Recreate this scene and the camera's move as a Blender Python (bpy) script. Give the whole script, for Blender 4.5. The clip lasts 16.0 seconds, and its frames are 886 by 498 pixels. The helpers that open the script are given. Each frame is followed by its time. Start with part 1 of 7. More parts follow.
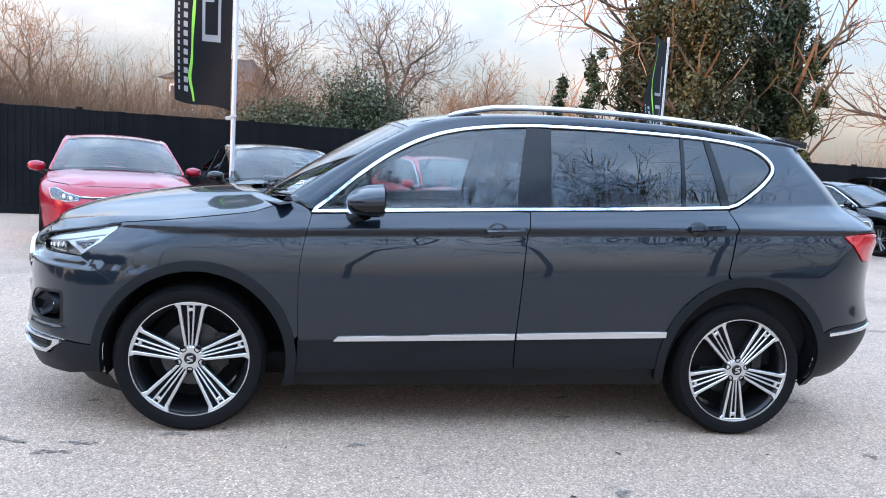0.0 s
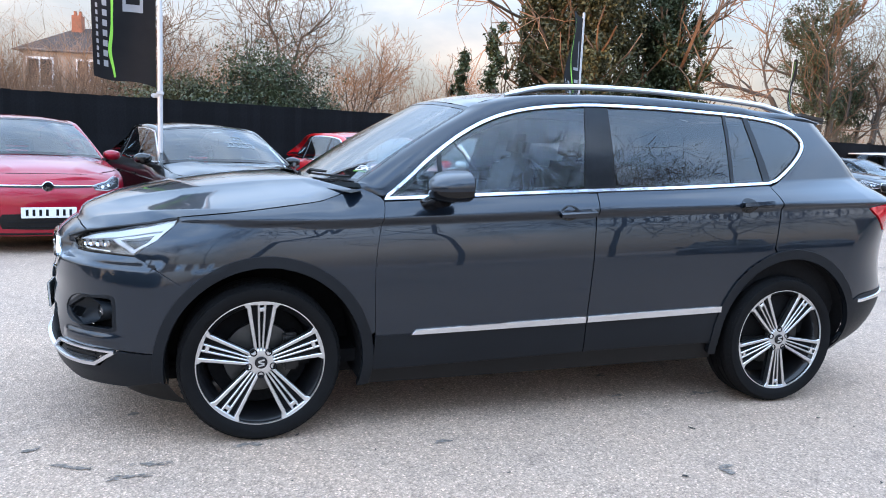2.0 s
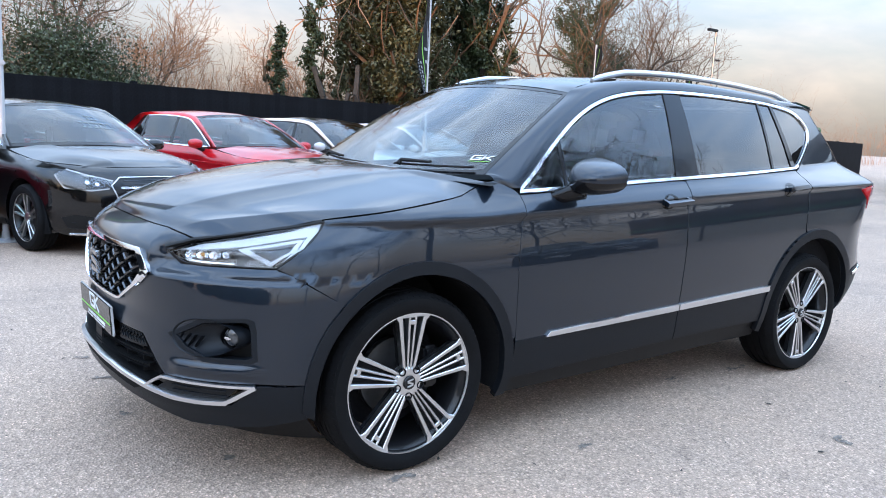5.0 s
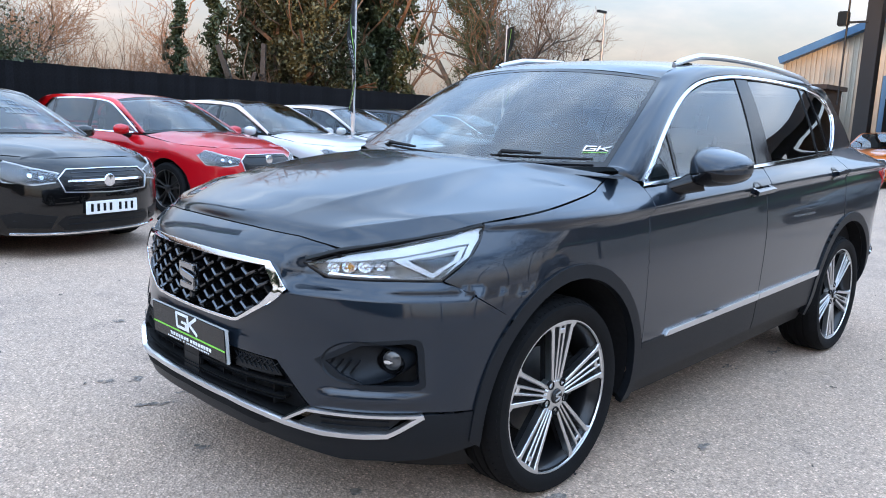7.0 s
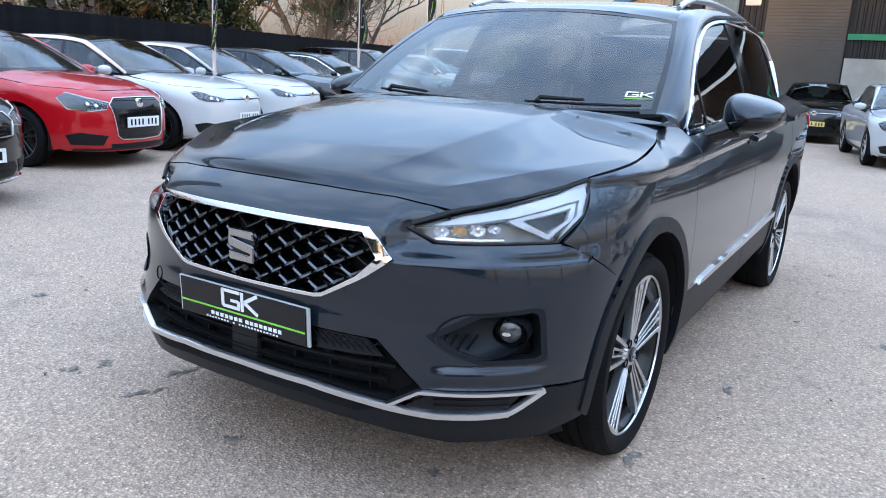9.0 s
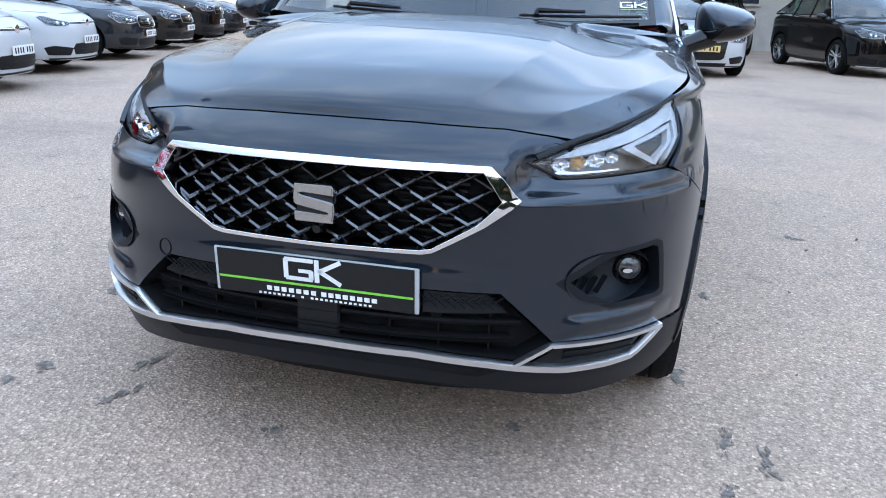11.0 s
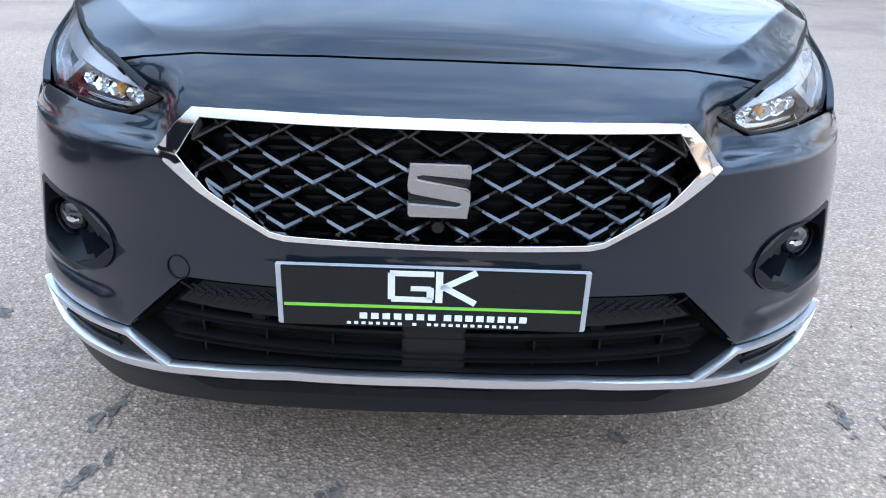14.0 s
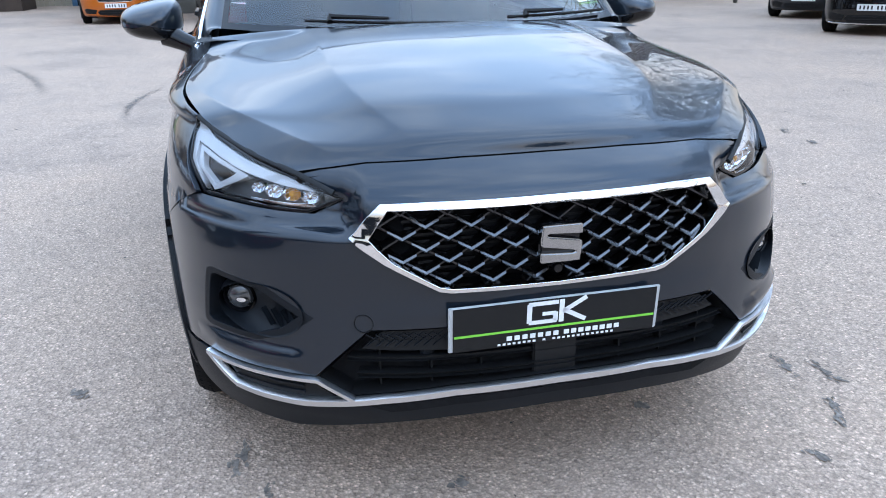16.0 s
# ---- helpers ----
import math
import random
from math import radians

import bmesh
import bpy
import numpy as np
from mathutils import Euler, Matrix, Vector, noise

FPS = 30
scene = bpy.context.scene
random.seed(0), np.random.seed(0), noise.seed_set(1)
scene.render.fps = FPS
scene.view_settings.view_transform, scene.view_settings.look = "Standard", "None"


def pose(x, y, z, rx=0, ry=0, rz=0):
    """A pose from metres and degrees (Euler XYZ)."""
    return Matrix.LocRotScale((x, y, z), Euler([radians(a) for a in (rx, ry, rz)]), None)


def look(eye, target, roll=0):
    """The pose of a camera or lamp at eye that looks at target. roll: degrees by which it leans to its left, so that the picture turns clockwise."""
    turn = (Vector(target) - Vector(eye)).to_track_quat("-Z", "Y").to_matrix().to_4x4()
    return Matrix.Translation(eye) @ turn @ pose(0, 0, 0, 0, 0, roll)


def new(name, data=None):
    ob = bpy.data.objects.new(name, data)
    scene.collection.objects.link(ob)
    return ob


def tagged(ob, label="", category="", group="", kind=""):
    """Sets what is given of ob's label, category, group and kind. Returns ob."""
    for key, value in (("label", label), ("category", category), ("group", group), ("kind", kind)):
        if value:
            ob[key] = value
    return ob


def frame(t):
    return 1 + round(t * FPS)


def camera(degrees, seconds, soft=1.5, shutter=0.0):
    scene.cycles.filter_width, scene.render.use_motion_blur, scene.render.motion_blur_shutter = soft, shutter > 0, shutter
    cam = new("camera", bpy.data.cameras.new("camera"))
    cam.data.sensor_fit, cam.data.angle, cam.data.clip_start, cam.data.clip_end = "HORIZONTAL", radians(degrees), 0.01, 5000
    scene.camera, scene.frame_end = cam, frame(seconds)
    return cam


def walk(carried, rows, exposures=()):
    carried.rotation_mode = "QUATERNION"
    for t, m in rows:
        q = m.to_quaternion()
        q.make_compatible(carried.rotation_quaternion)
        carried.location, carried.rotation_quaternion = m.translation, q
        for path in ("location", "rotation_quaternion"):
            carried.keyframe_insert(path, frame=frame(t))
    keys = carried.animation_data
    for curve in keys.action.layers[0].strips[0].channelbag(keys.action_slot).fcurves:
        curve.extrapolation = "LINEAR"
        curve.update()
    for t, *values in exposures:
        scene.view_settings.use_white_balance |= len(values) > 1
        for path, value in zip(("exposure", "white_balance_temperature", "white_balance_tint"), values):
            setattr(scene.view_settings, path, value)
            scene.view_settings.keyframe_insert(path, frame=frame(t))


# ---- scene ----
cam = camera(60.0, 16.0, soft=1.0)
PATH = [
    (0, (0.612, -4.565, 1.343), (0.914, -2.6, 1.12), 3.5),
    (0.5, (0.286, -4.532, 1.35), (0.683, -2.586, 1.116), 3.4),
    (1, (0.089, -4.467, 1.352), (0.563, -2.54, 1.105), 3.1),
    (1.5, (-0.112, -4.323, 1.33), (0.44, -2.419, 1.069), 2.9),
    (2, (-0.3, -4.208, 1.333), (0.329, -2.329, 1.061), 2.6),
    (2.5, (-0.55, -4.1, 1.326), (0.16, -2.252, 1.047), 2.5),
    (3, (-0.79, -3.988, 1.343), (0.005, -2.175, 1.058), 2.4),
    (3.5, (-0.986, -3.824, 1.296), (-0.095, -2.056, 1.008), 2.4),
    (6, (-1.882, -2.809, 1.3), (-0.585, -1.318, 0.989), 2.9),
    (6.5, (-1.982, -2.604, 1.293), (-0.64, -1.156, 0.972), 2.7),
    (7, (-2.132, -2.398, 1.295), (-0.729, -1.012, 0.96), 2.5),
    (7.5, (-2.227, -2.25, 1.287), (-0.769, -0.929, 0.928), 2.5),
    (8, (-2.291, -2.049, 1.268), (-0.768, -0.814, 0.875), 2.6),
    (8.5, (-2.342, -1.831, 1.268), (-0.75, -0.697, 0.844), 2.9),
    (9, (-2.449, -1.612, 1.261), (-0.79, -0.593, 0.803), 3.2),
    (9.5, (-2.563, -1.388, 1.271), (-0.851, -0.482, 0.774), 3.0),
    (10, (-2.584, -1.156, 1.241), (-0.82, -0.385, 0.697), 2.6),
    (12.5, (-2.276, -0.193, 1.167), (-0.405, -0.117, 0.467), 1.7),
    (13, (-2.13, -0.084, 1.137), (-0.267, -0.058, 0.41), 1.7),
    (13.5, (-2.073, -0.038, 1.116), (-0.217, -0.038, 0.373), 1.9),
    (14, (-2.106, 0.008, 1.108), (-0.251, -0.02, 0.362), 2.2),
    (14.5, (-2.25, 0.099, 1.133), (-0.39, 0.026, 0.399), 1.8),
    (15, (-2.436, 0.217, 1.184), (-0.575, 0.046, 0.472), 1.1),
    (15.5, (-2.5, 0.421, 1.237), (-0.648, 0.139, 0.536), -0.1),
    (16, (-2.472, 0.649, 1.338), (-0.649, 0.212, 0.642), -0.9),
]
walk(cam, [(t, look(eye, target, roll)) for t, eye, target, roll in PATH], [(t, stops, 7100.0, 12.0) for t, stops in
      ((0.0, 0.06), (3.0, 0.0), (5.0, -0.05), (7.0, -0.13), (9.0, -0.25), (10.0, -0.28), (12.5, -0.18), (13.5, -0.06), (15.0, -0.14), (16.0, -0.20))])

# ---- world, sun ----
world = bpy.data.worlds.new("dusk_sky")
scene.world = world
world.use_nodes = True
wt = world.node_tree
wt.nodes.clear()


def wnode(kind, **inputs):
    n = wt.nodes.new(kind)
    for key, value in inputs.items():
        n.inputs[key].default_value = value
    return n


SUN_AZ, SUN_EL = radians(250.0), radians(5.0)
sky = wt.nodes.new("ShaderNodeTexSky")
sky.sky_type = "NISHITA"
sky.sun_disc = False
sky.sun_elevation, sky.sun_rotation = SUN_EL, SUN_AZ
sky.air_density, sky.dust_density, sky.ozone_density = 1.0, 1.2, 1.6
geo = wt.nodes.new("ShaderNodeTexCoord")
warp = wnode("ShaderNodeMapping")
warp.inputs["Scale"].default_value = (1.0, 1.0, 2.6)
wt.links.new(geo.outputs["Generated"], warp.inputs["Vector"])
cloud = wnode("ShaderNodeTexNoise", Scale=2.3, Detail=7.0, Roughness=0.56, Distortion=0.35)
wt.links.new(warp.outputs["Vector"], cloud.inputs["Vector"])
ramp = wt.nodes.new("ShaderNodeValToRGB")
ramp.color_ramp.elements[0].position, ramp.color_ramp.elements[0].color = 0.40, (0, 0, 0, 1)
ramp.color_ramp.elements[1].position, ramp.color_ramp.elements[1].color = 0.66, (1, 1, 1, 1)
wt.links.new(cloud.outputs["Fac"], ramp.inputs["Fac"])
tone = wnode("ShaderNodeTexNoise", Scale=4.0, Detail=5.0, Roughness=0.6)
wt.links.new(warp.outputs["Vector"], tone.inputs["Vector"])
shade = wt.nodes.new("ShaderNodeValToRGB")
shade.color_ramp.elements[0].position, shade.color_ramp.elements[0].color = 0.35, (0.60, 0.66, 0.76, 1)
shade.color_ramp.elements[1].position, shade.color_ramp.elements[1].color = 0.65, (1.0, 1.0, 1.02, 1)
wt.links.new(tone.outputs["Fac"], shade.inputs["Fac"])
skygain = wt.nodes.new("ShaderNodeVectorMath")
skygain.operation = "SCALE"
skygain.inputs["Scale"].default_value = 0.16
wt.links.new(sky.outputs["Color"], skygain.inputs[0])
pale = wt.nodes.new("ShaderNodeMix")
pale.data_type = "RGBA"
pale.inputs["Factor"].default_value = 0.62
pale.inputs["B"].default_value = (0.66, 0.80, 1.0, 1)
wt.links.new(skygain.outputs["Vector"], pale.inputs["A"])
mix = wt.nodes.new("ShaderNodeMix")
mix.data_type = "RGBA"
wt.links.new(ramp.outputs["Color"], mix.inputs["Factor"])
wt.links.new(pale.outputs["Result"], mix.inputs["A"])
wt.links.new(shade.outputs["Color"], mix.inputs["B"])
# an overcast sky is about three times as bright overhead as at the horizon
height = wt.nodes.new("ShaderNodeSeparateXYZ")
wt.links.new(geo.outputs["Generated"], height.inputs["Vector"])
lift = wt.nodes.new("ShaderNodeMapRange")
lift.inputs["From Min"].default_value, lift.inputs["From Max"].default_value = 0.0, 0.52
lift.inputs["To Min"].default_value, lift.inputs["To Max"].default_value = 0.84, 4.85
wt.links.new(height.outputs["Z"], lift.inputs["Value"])
dome = wt.nodes.new("ShaderNodeVectorMath")
dome.operation = "SCALE"
wt.links.new(mix.outputs["Result"], dome.inputs[0])
wt.links.new(lift.outputs["Result"], dome.inputs["Scale"])
# warm band low over the horizon, all the way round
glow_band = wt.nodes.new("ShaderNodeValToRGB")
e = glow_band.color_ramp.elements
e[0].position, e[0].color = 0.0, (1.05, 0.915, 0.785, 1)
e[1].position, e[1].color = 0.60, (0.69, 0.92, 1.22, 1)
mid_stop = e.new(0.12)
mid_stop.color = (1.0, 0.97, 0.96, 1)
high_stop = e.new(0.30)
high_stop.color = (0.78, 0.94, 1.15, 1)
wt.links.new(height.outputs["Z"], glow_band.inputs["Fac"])
warmed = wt.nodes.new("ShaderNodeVectorMath")
warmed.operation = "MULTIPLY"
wt.links.new(dome.outputs["Vector"], warmed.inputs[0])
wt.links.new(glow_band.outputs["Color"], warmed.inputs[1])
# the thin cloud is brightest across the yard
toward = wt.nodes.new("ShaderNodeVectorMath")
toward.operation = "DOT_PRODUCT"
toward.inputs[1].default_value = (-0.25, -0.95, 0.0)
wt.links.new(geo.outputs["Generated"], toward.inputs[0])
side = wt.nodes.new("ShaderNodeMapRange")
side.inputs["From Min"].default_value, side.inputs["From Max"].default_value = -0.8, 1.0
side.inputs["To Min"].default_value, side.inputs["To Max"].default_value = 0.92, 1.80
wt.links.new(toward.outputs["Value"], side.inputs["Value"])
sided = wt.nodes.new("ShaderNodeVectorMath")
sided.operation = "SCALE"
wt.links.new(warmed.outputs["Vector"], sided.inputs[0])
wt.links.new(side.outputs["Result"], sided.inputs["Scale"])
back = wt.nodes.new("ShaderNodeBackground")
back.inputs["Strength"].default_value = 0.715
wt.links.new(sided.outputs["Vector"], back.inputs["Color"])
wout = wt.nodes.new("ShaderNodeOutputWorld")
wt.links.new(back.outputs["Background"], wout.inputs["Surface"])

sun = new("sun", bpy.data.lights.new("sun", "SUN"))
sun.data.energy, sun.data.angle, sun.data.color = 4.5, radians(3.0), (1.0, 0.60, 0.34)
sun.matrix_world = look((60 * math.sin(SUN_AZ), 60 * math.cos(SUN_AZ), 60 * math.tan(SUN_EL)), (0, 0, 0))


# ---- materials ----
def material(name, colour, rough=0.5, metal=0.0, coat=0.0, grain=0.0, grain_scale=60.0, vary=0.0, vary_scale=3.0, bump=0.0, bump_scale=120.0,
             per_object=0.0, per_island=0.0, coat_rough=0.03, ior=1.5, spec=0.5, coat_ior=1.53):
    """A principled material with fine grain, larger stains and relief, in object space."""
    m = bpy.data.materials.new(name)
    m.use_nodes = True
    nt = m.node_tree
    b = nt.nodes["Principled BSDF"]
    b.inputs["Roughness"].default_value, b.inputs["Metallic"].default_value, b.inputs["IOR"].default_value = rough, metal, ior
    b.inputs["Coat Weight"].default_value, b.inputs["Coat Roughness"].default_value, b.inputs["Coat IOR"].default_value = coat, coat_rough, coat_ior
    b.inputs["Specular IOR Level"].default_value = spec
    co = nt.nodes.new("ShaderNodeTexCoord")
    last = nt.nodes.new("ShaderNodeRGB").outputs[0]
    last.default_value = (*colour, 1)

    def multiply(source, low, high, lo=0.3, hi=0.7):
        nonlocal last
        r = nt.nodes.new("ShaderNodeMapRange")
        r.inputs["From Min"].default_value, r.inputs["From Max"].default_value = lo, hi
        r.inputs["To Min"].default_value, r.inputs["To Max"].default_value = low, high
        nt.links.new(source, r.inputs["Value"])
        v = nt.nodes.new("ShaderNodeVectorMath")
        v.operation = "SCALE"
        nt.links.new(last, v.inputs[0])
        nt.links.new(r.outputs["Result"], v.inputs["Scale"])
        last = v.outputs["Vector"]

    def noise_at(scale, detail=4.0):
        n = nt.nodes.new("ShaderNodeTexNoise")
        n.inputs["Scale"].default_value, n.inputs["Detail"].default_value = scale, detail
        nt.links.new(co.outputs["Object"], n.inputs["Vector"])
        return n.outputs["Fac"]

    if vary:
        multiply(noise_at(vary_scale), 1 - vary, 1 + vary)
    if grain:
        multiply(noise_at(grain_scale, 2.0), 1 - grain, 1 + grain)
    if per_object:
        info = nt.nodes.new("ShaderNodeObjectInfo")
        multiply(info.outputs["Random"], 1 - per_object, 1 + per_object, 0, 1)
    if per_island:
        g = nt.nodes.new("ShaderNodeNewGeometry")
        multiply(g.outputs["Random Per Island"], 1 - per_island, 1 + per_island, 0, 1)
    nt.links.new(last, b.inputs["Base Color"])
    if bump:
        bm_ = nt.nodes.new("ShaderNodeBump")
        bm_.inputs["Strength"].default_value, bm_.inputs["Distance"].default_value = bump, 0.004
        nt.links.new(noise_at(bump_scale, 3.0), bm_.inputs["Height"])
        nt.links.new(bm_.outputs["Normal"], b.inputs["Normal"])
    return m


def glass(name, tint, rough=0.0, gloss=0.055, power=3.5):
    """Thin car glass: sharp reflection by Fresnel over a tinted see-through."""
    m = bpy.data.materials.new(name)
    m.use_nodes = True
    nt = m.node_tree
    nt.nodes.clear()
    out = nt.nodes.new("ShaderNodeOutputMaterial")
    tr = nt.nodes.new("ShaderNodeBsdfTransparent")
    tr.inputs["Color"].default_value = (*tint, 1)
    gl = nt.nodes.new("ShaderNodeBsdfGlossy")
    gl.inputs["Roughness"].default_value = rough
    # Schlick's gloss, alike from both sides of the pane
    fr = nt.nodes.new("ShaderNodeLayerWeight")
    fr.inputs["Blend"].default_value = 0.5
    p5 = nt.nodes.new("ShaderNodeMath")
    p5.operation = "POWER"
    p5.inputs[1].default_value = power
    nt.links.new(fr.outputs["Facing"], p5.inputs[0])
    sch = nt.nodes.new("ShaderNodeMapRange")
    sch.inputs["To Min"].default_value, sch.inputs["To Max"].default_value = gloss, 1.0
    nt.links.new(p5.outputs["Value"], sch.inputs["Value"])
    mx = nt.nodes.new("ShaderNodeMixShader")
    nt.links.new(sch.outputs["Result"], mx.inputs["Fac"])
    nt.links.new(tr.outputs["BSDF"], mx.inputs[1])
    nt.links.new(gl.outputs["BSDF"], mx.inputs[2])
    nt.links.new(mx.outputs["Shader"], out.inputs["Surface"])
    return m


def paint(name, colour, metal=0.35):
    return material(name, colour, rough=0.30, metal=metal, coat=1.0, coat_ior=1.50, coat_rough=0.006, spec=0.18, grain=0.12, grain_scale=900.0, vary=0.03, vary_scale=1.5)


M_GREY = paint("grey_metallic_paint", (0.0085, 0.0150, 0.0245), 0.5)
M_CLAD = material("dark_grey_cladding", (0.0075, 0.0092, 0.0118), rough=0.42, grain=0.15, grain_scale=300, bump=0.08, bump_scale=500, vary=0.08, spec=0.2)
M_BLACK = material("black_plastic", (0.007, 0.007, 0.0075), rough=0.5, vary=0.15, grain=0.1, bump=0.1, bump_scale=400, spec=0.25)
M_GLOSS = material("gloss_black", (0.005, 0.005, 0.006), rough=0.15, coat=0.35, vary=0.1, spec=0.2)
M_PILLAR = material("pillar_black", (0.004, 0.004, 0.005), rough=0.10, vary=0.1, spec=0.30)
M_CHROME = material("chrome", (0.86, 0.87, 0.89), rough=0.06, metal=1.0, vary=0.03, grain=0.02)
M_SATIN = material("satin_aluminium", (0.72, 0.73, 0.75), rough=0.28, metal=1.0, grain=0.06, grain_scale=700, vary=0.04)
M_DARKCHROME = material("smoked_chrome", (0.075, 0.076, 0.080), rough=0.32, metal=1.0, vary=0.05)
M_CHEVRON = material("polished_chevron", (0.125, 0.127, 0.132), rough=0.26, metal=1.0, vary=0.05)
M_ALLOY = material("diamond_cut_alloy", (0.66, 0.67, 0.68), rough=0.30, metal=1.0, grain=0.05, grain_scale=600, vary=0.05, vary_scale=20)
M_BADGE = material("badge_metal", (0.46, 0.465, 0.475), rough=0.20, metal=1.0, grain=0.03, grain_scale=500, vary=0.05)
M_RUBBER = material("tyre_rubber", (0.005, 0.005, 0.0055), rough=0.75, vary=0.25, vary_scale=9, grain=0.2, grain_scale=150, bump=0.15, bump_scale=300, spec=0.15)
M_RIMBLACK = material("rim_black", (0.008, 0.008, 0.009), rough=0.3, coat=0.25, vary=0.15, spec=0.25)
M_STEEL = material("brake_steel", (0.35, 0.34, 0.33), rough=0.38, metal=1.0, vary=0.2, vary_scale=15, grain=0.1)
M_DISC = material("brake_disc_iron", (0.09, 0.09, 0.09), rough=0.45, metal=0.8, vary=0.25, vary_scale=15)
M_LINER = material("dark_lining", (0.010, 0.010, 0.011), rough=0.85, vary=0.2, grain=0.2, bump=0.2, spec=0.12)
M_SEAT = material("dark_seat_cloth", (0.035, 0.035, 0.038), rough=0.75, vary=0.15, grain=0.2, bump=0.2, bump_scale=600)
M_GLASS = glass("clear_car_glass", (0.66, 0.76, 0.77), gloss=0.08)
M_PRIVACY = glass("privacy_glass", (0.13, 0.15, 0.165), gloss=0.08)
M_FOGLENS = material("fog_projector", (0.05, 0.052, 0.056), rough=0.06, coat=1.0, vary=0.4, vary_scale=60)
M_LENS = glass("lamp_lens", (0.93, 0.94, 0.95), gloss=0.065, power=5.0)
M_REFLECTOR = material("lamp_reflector", (0.82, 0.84, 0.87), rough=0.12, metal=1.0, vary=0.06, vary_scale=30)
M_LAMPCASE = material("lamp_interior", (0.17, 0.172, 0.176), rough=0.30, metal=0.6, vary=0.15, vary_scale=25)
M_GUIDE = material("lamp_light_guide", (0.50, 0.51, 0.53), rough=0.20, coat=0.6, vary=0.04)
M_AMBER = material("amber_reflector", (0.70, 0.32, 0.06), rough=0.25, coat=0.5, vary=0.08)
M_REDLENS = material("red_tail_lens", (0.55, 0.012, 0.02), rough=0.12, coat=1.0, vary=0.08)
M_WHITE = material("white_sign_print", (0.80, 0.80, 0.80), rough=0.45, vary=0.03, grain=0.02)
M_GREEN = material("green_sign_print", (0.20, 0.62, 0.06), rough=0.45, vary=0.05, grain=0.03)
M_ACRYLIC = material("plate_edge_acrylic", (0.45, 0.46, 0.46), rough=0.15, coat=1.0, vary=0.05)
M_PLATEBLACK = material("black_plate_face", (0.008, 0.009, 0.010), rough=0.25, coat=0.25, vary=0.1, spec=0.2)
M_PLATEWHITE = material("white_plate_face", (0.78, 0.78, 0.76), rough=0.4, vary=0.04, grain=0.03)
M_PLATEYELLOW = material("yellow_plate_face", (0.72, 0.52, 0.20), rough=0.4, vary=0.04, grain=0.03)


# ---- building helpers ----
from mathutils.geometry import delaunay_2d_cdt


def mesh_object(name, verts, faces, mat, parent=None, label="", smooth=True, normals=None, sharp=35):
    me = bpy.data.meshes.new(name)
    me.from_pydata([tuple(map(float, v)) for v in verts], [], [tuple(f) for f in faces])
    me.materials.append(mat)
    if smooth:
        me.polygons.foreach_set("use_smooth", [True] * len(me.polygons))
        if normals is not None:
            me.normals_split_custom_set_from_vertices([tuple(map(float, n)) for n in normals])
        else:
            me.set_sharp_from_angle(angle=radians(sharp))
    ob = new(name, me)
    if parent is not None:
        ob.parent = parent
    if label:
        ob["label"] = label
    return ob


def part(name, bm, mat, parent=None, label="", sharp=35):
    """A bmesh as one mesh object under a thing or under a part."""
    me = bpy.data.meshes.new(name)
    bm.normal_update()
    bm.to_mesh(me)
    bm.free()
    me.materials.append(mat)
    me.polygons.foreach_set("use_smooth", [True] * len(me.polygons))
    me.set_sharp_from_angle(angle=radians(sharp))
    ob = new(name, me)
    if parent is not None:
        ob.parent = parent
    if label:
        ob["label"] = label
    return ob


def thing(name, label, category, m=None, group="", kind=""):
    ob = new(name)
    ob.empty_display_size = 0.2
    if m is not None:
        ob.matrix_world = m
    return tagged(ob, label, category, group, kind)


def bm_box(bm, centre, size, turn=None, bevel=0.0):
    """Adds a box, with bevelled edges, to bm."""
    made = bmesh.ops.create_cube(bm, size=1.0)["verts"]
    bmesh.ops.scale(bm, vec=size, verts=made)
    if bevel:
        edges = list({e for v in made for e in v.link_edges})
        made = list({v for f in bmesh.ops.bevel(bm, geom=edges, offset=bevel, segments=2, affect="EDGES")["faces"] for v in f.verts} | {v for v in made if v.is_valid})
    if turn is not None:
        bmesh.ops.rotate(bm, cent=(0, 0, 0), matrix=turn, verts=made)
    bmesh.ops.translate(bm, vec=centre, verts=made)
    return made


def boxed(name, centre, size, mat, parent=None, label="", turn=None, bevel=0.0):
    bm = bmesh.new()
    bm_box(bm, centre, size, turn, bevel)
    return part(name, bm, mat, parent, label)


def lathe(profile, segments=48, axis="y"):
    """Vertices and faces of a profile of (radius, along) turned about an axis."""
    verts, faces = [], []
    n = len(profile)
    for i in range(segments):
        a = 2 * math.pi * i / segments
        for r, h in profile:
            c, s = r * math.cos(a), r * math.sin(a)
            verts.append((c, h, s) if axis == "y" else (c, s, h) if axis == "z" else (h, c, s))
    for i in range(segments):
        j = (i + 1) % segments
        for k in range(n - 1):
            faces.append((i * n + k, i * n + k + 1, j * n + k + 1, j * n + k))
    return verts, faces


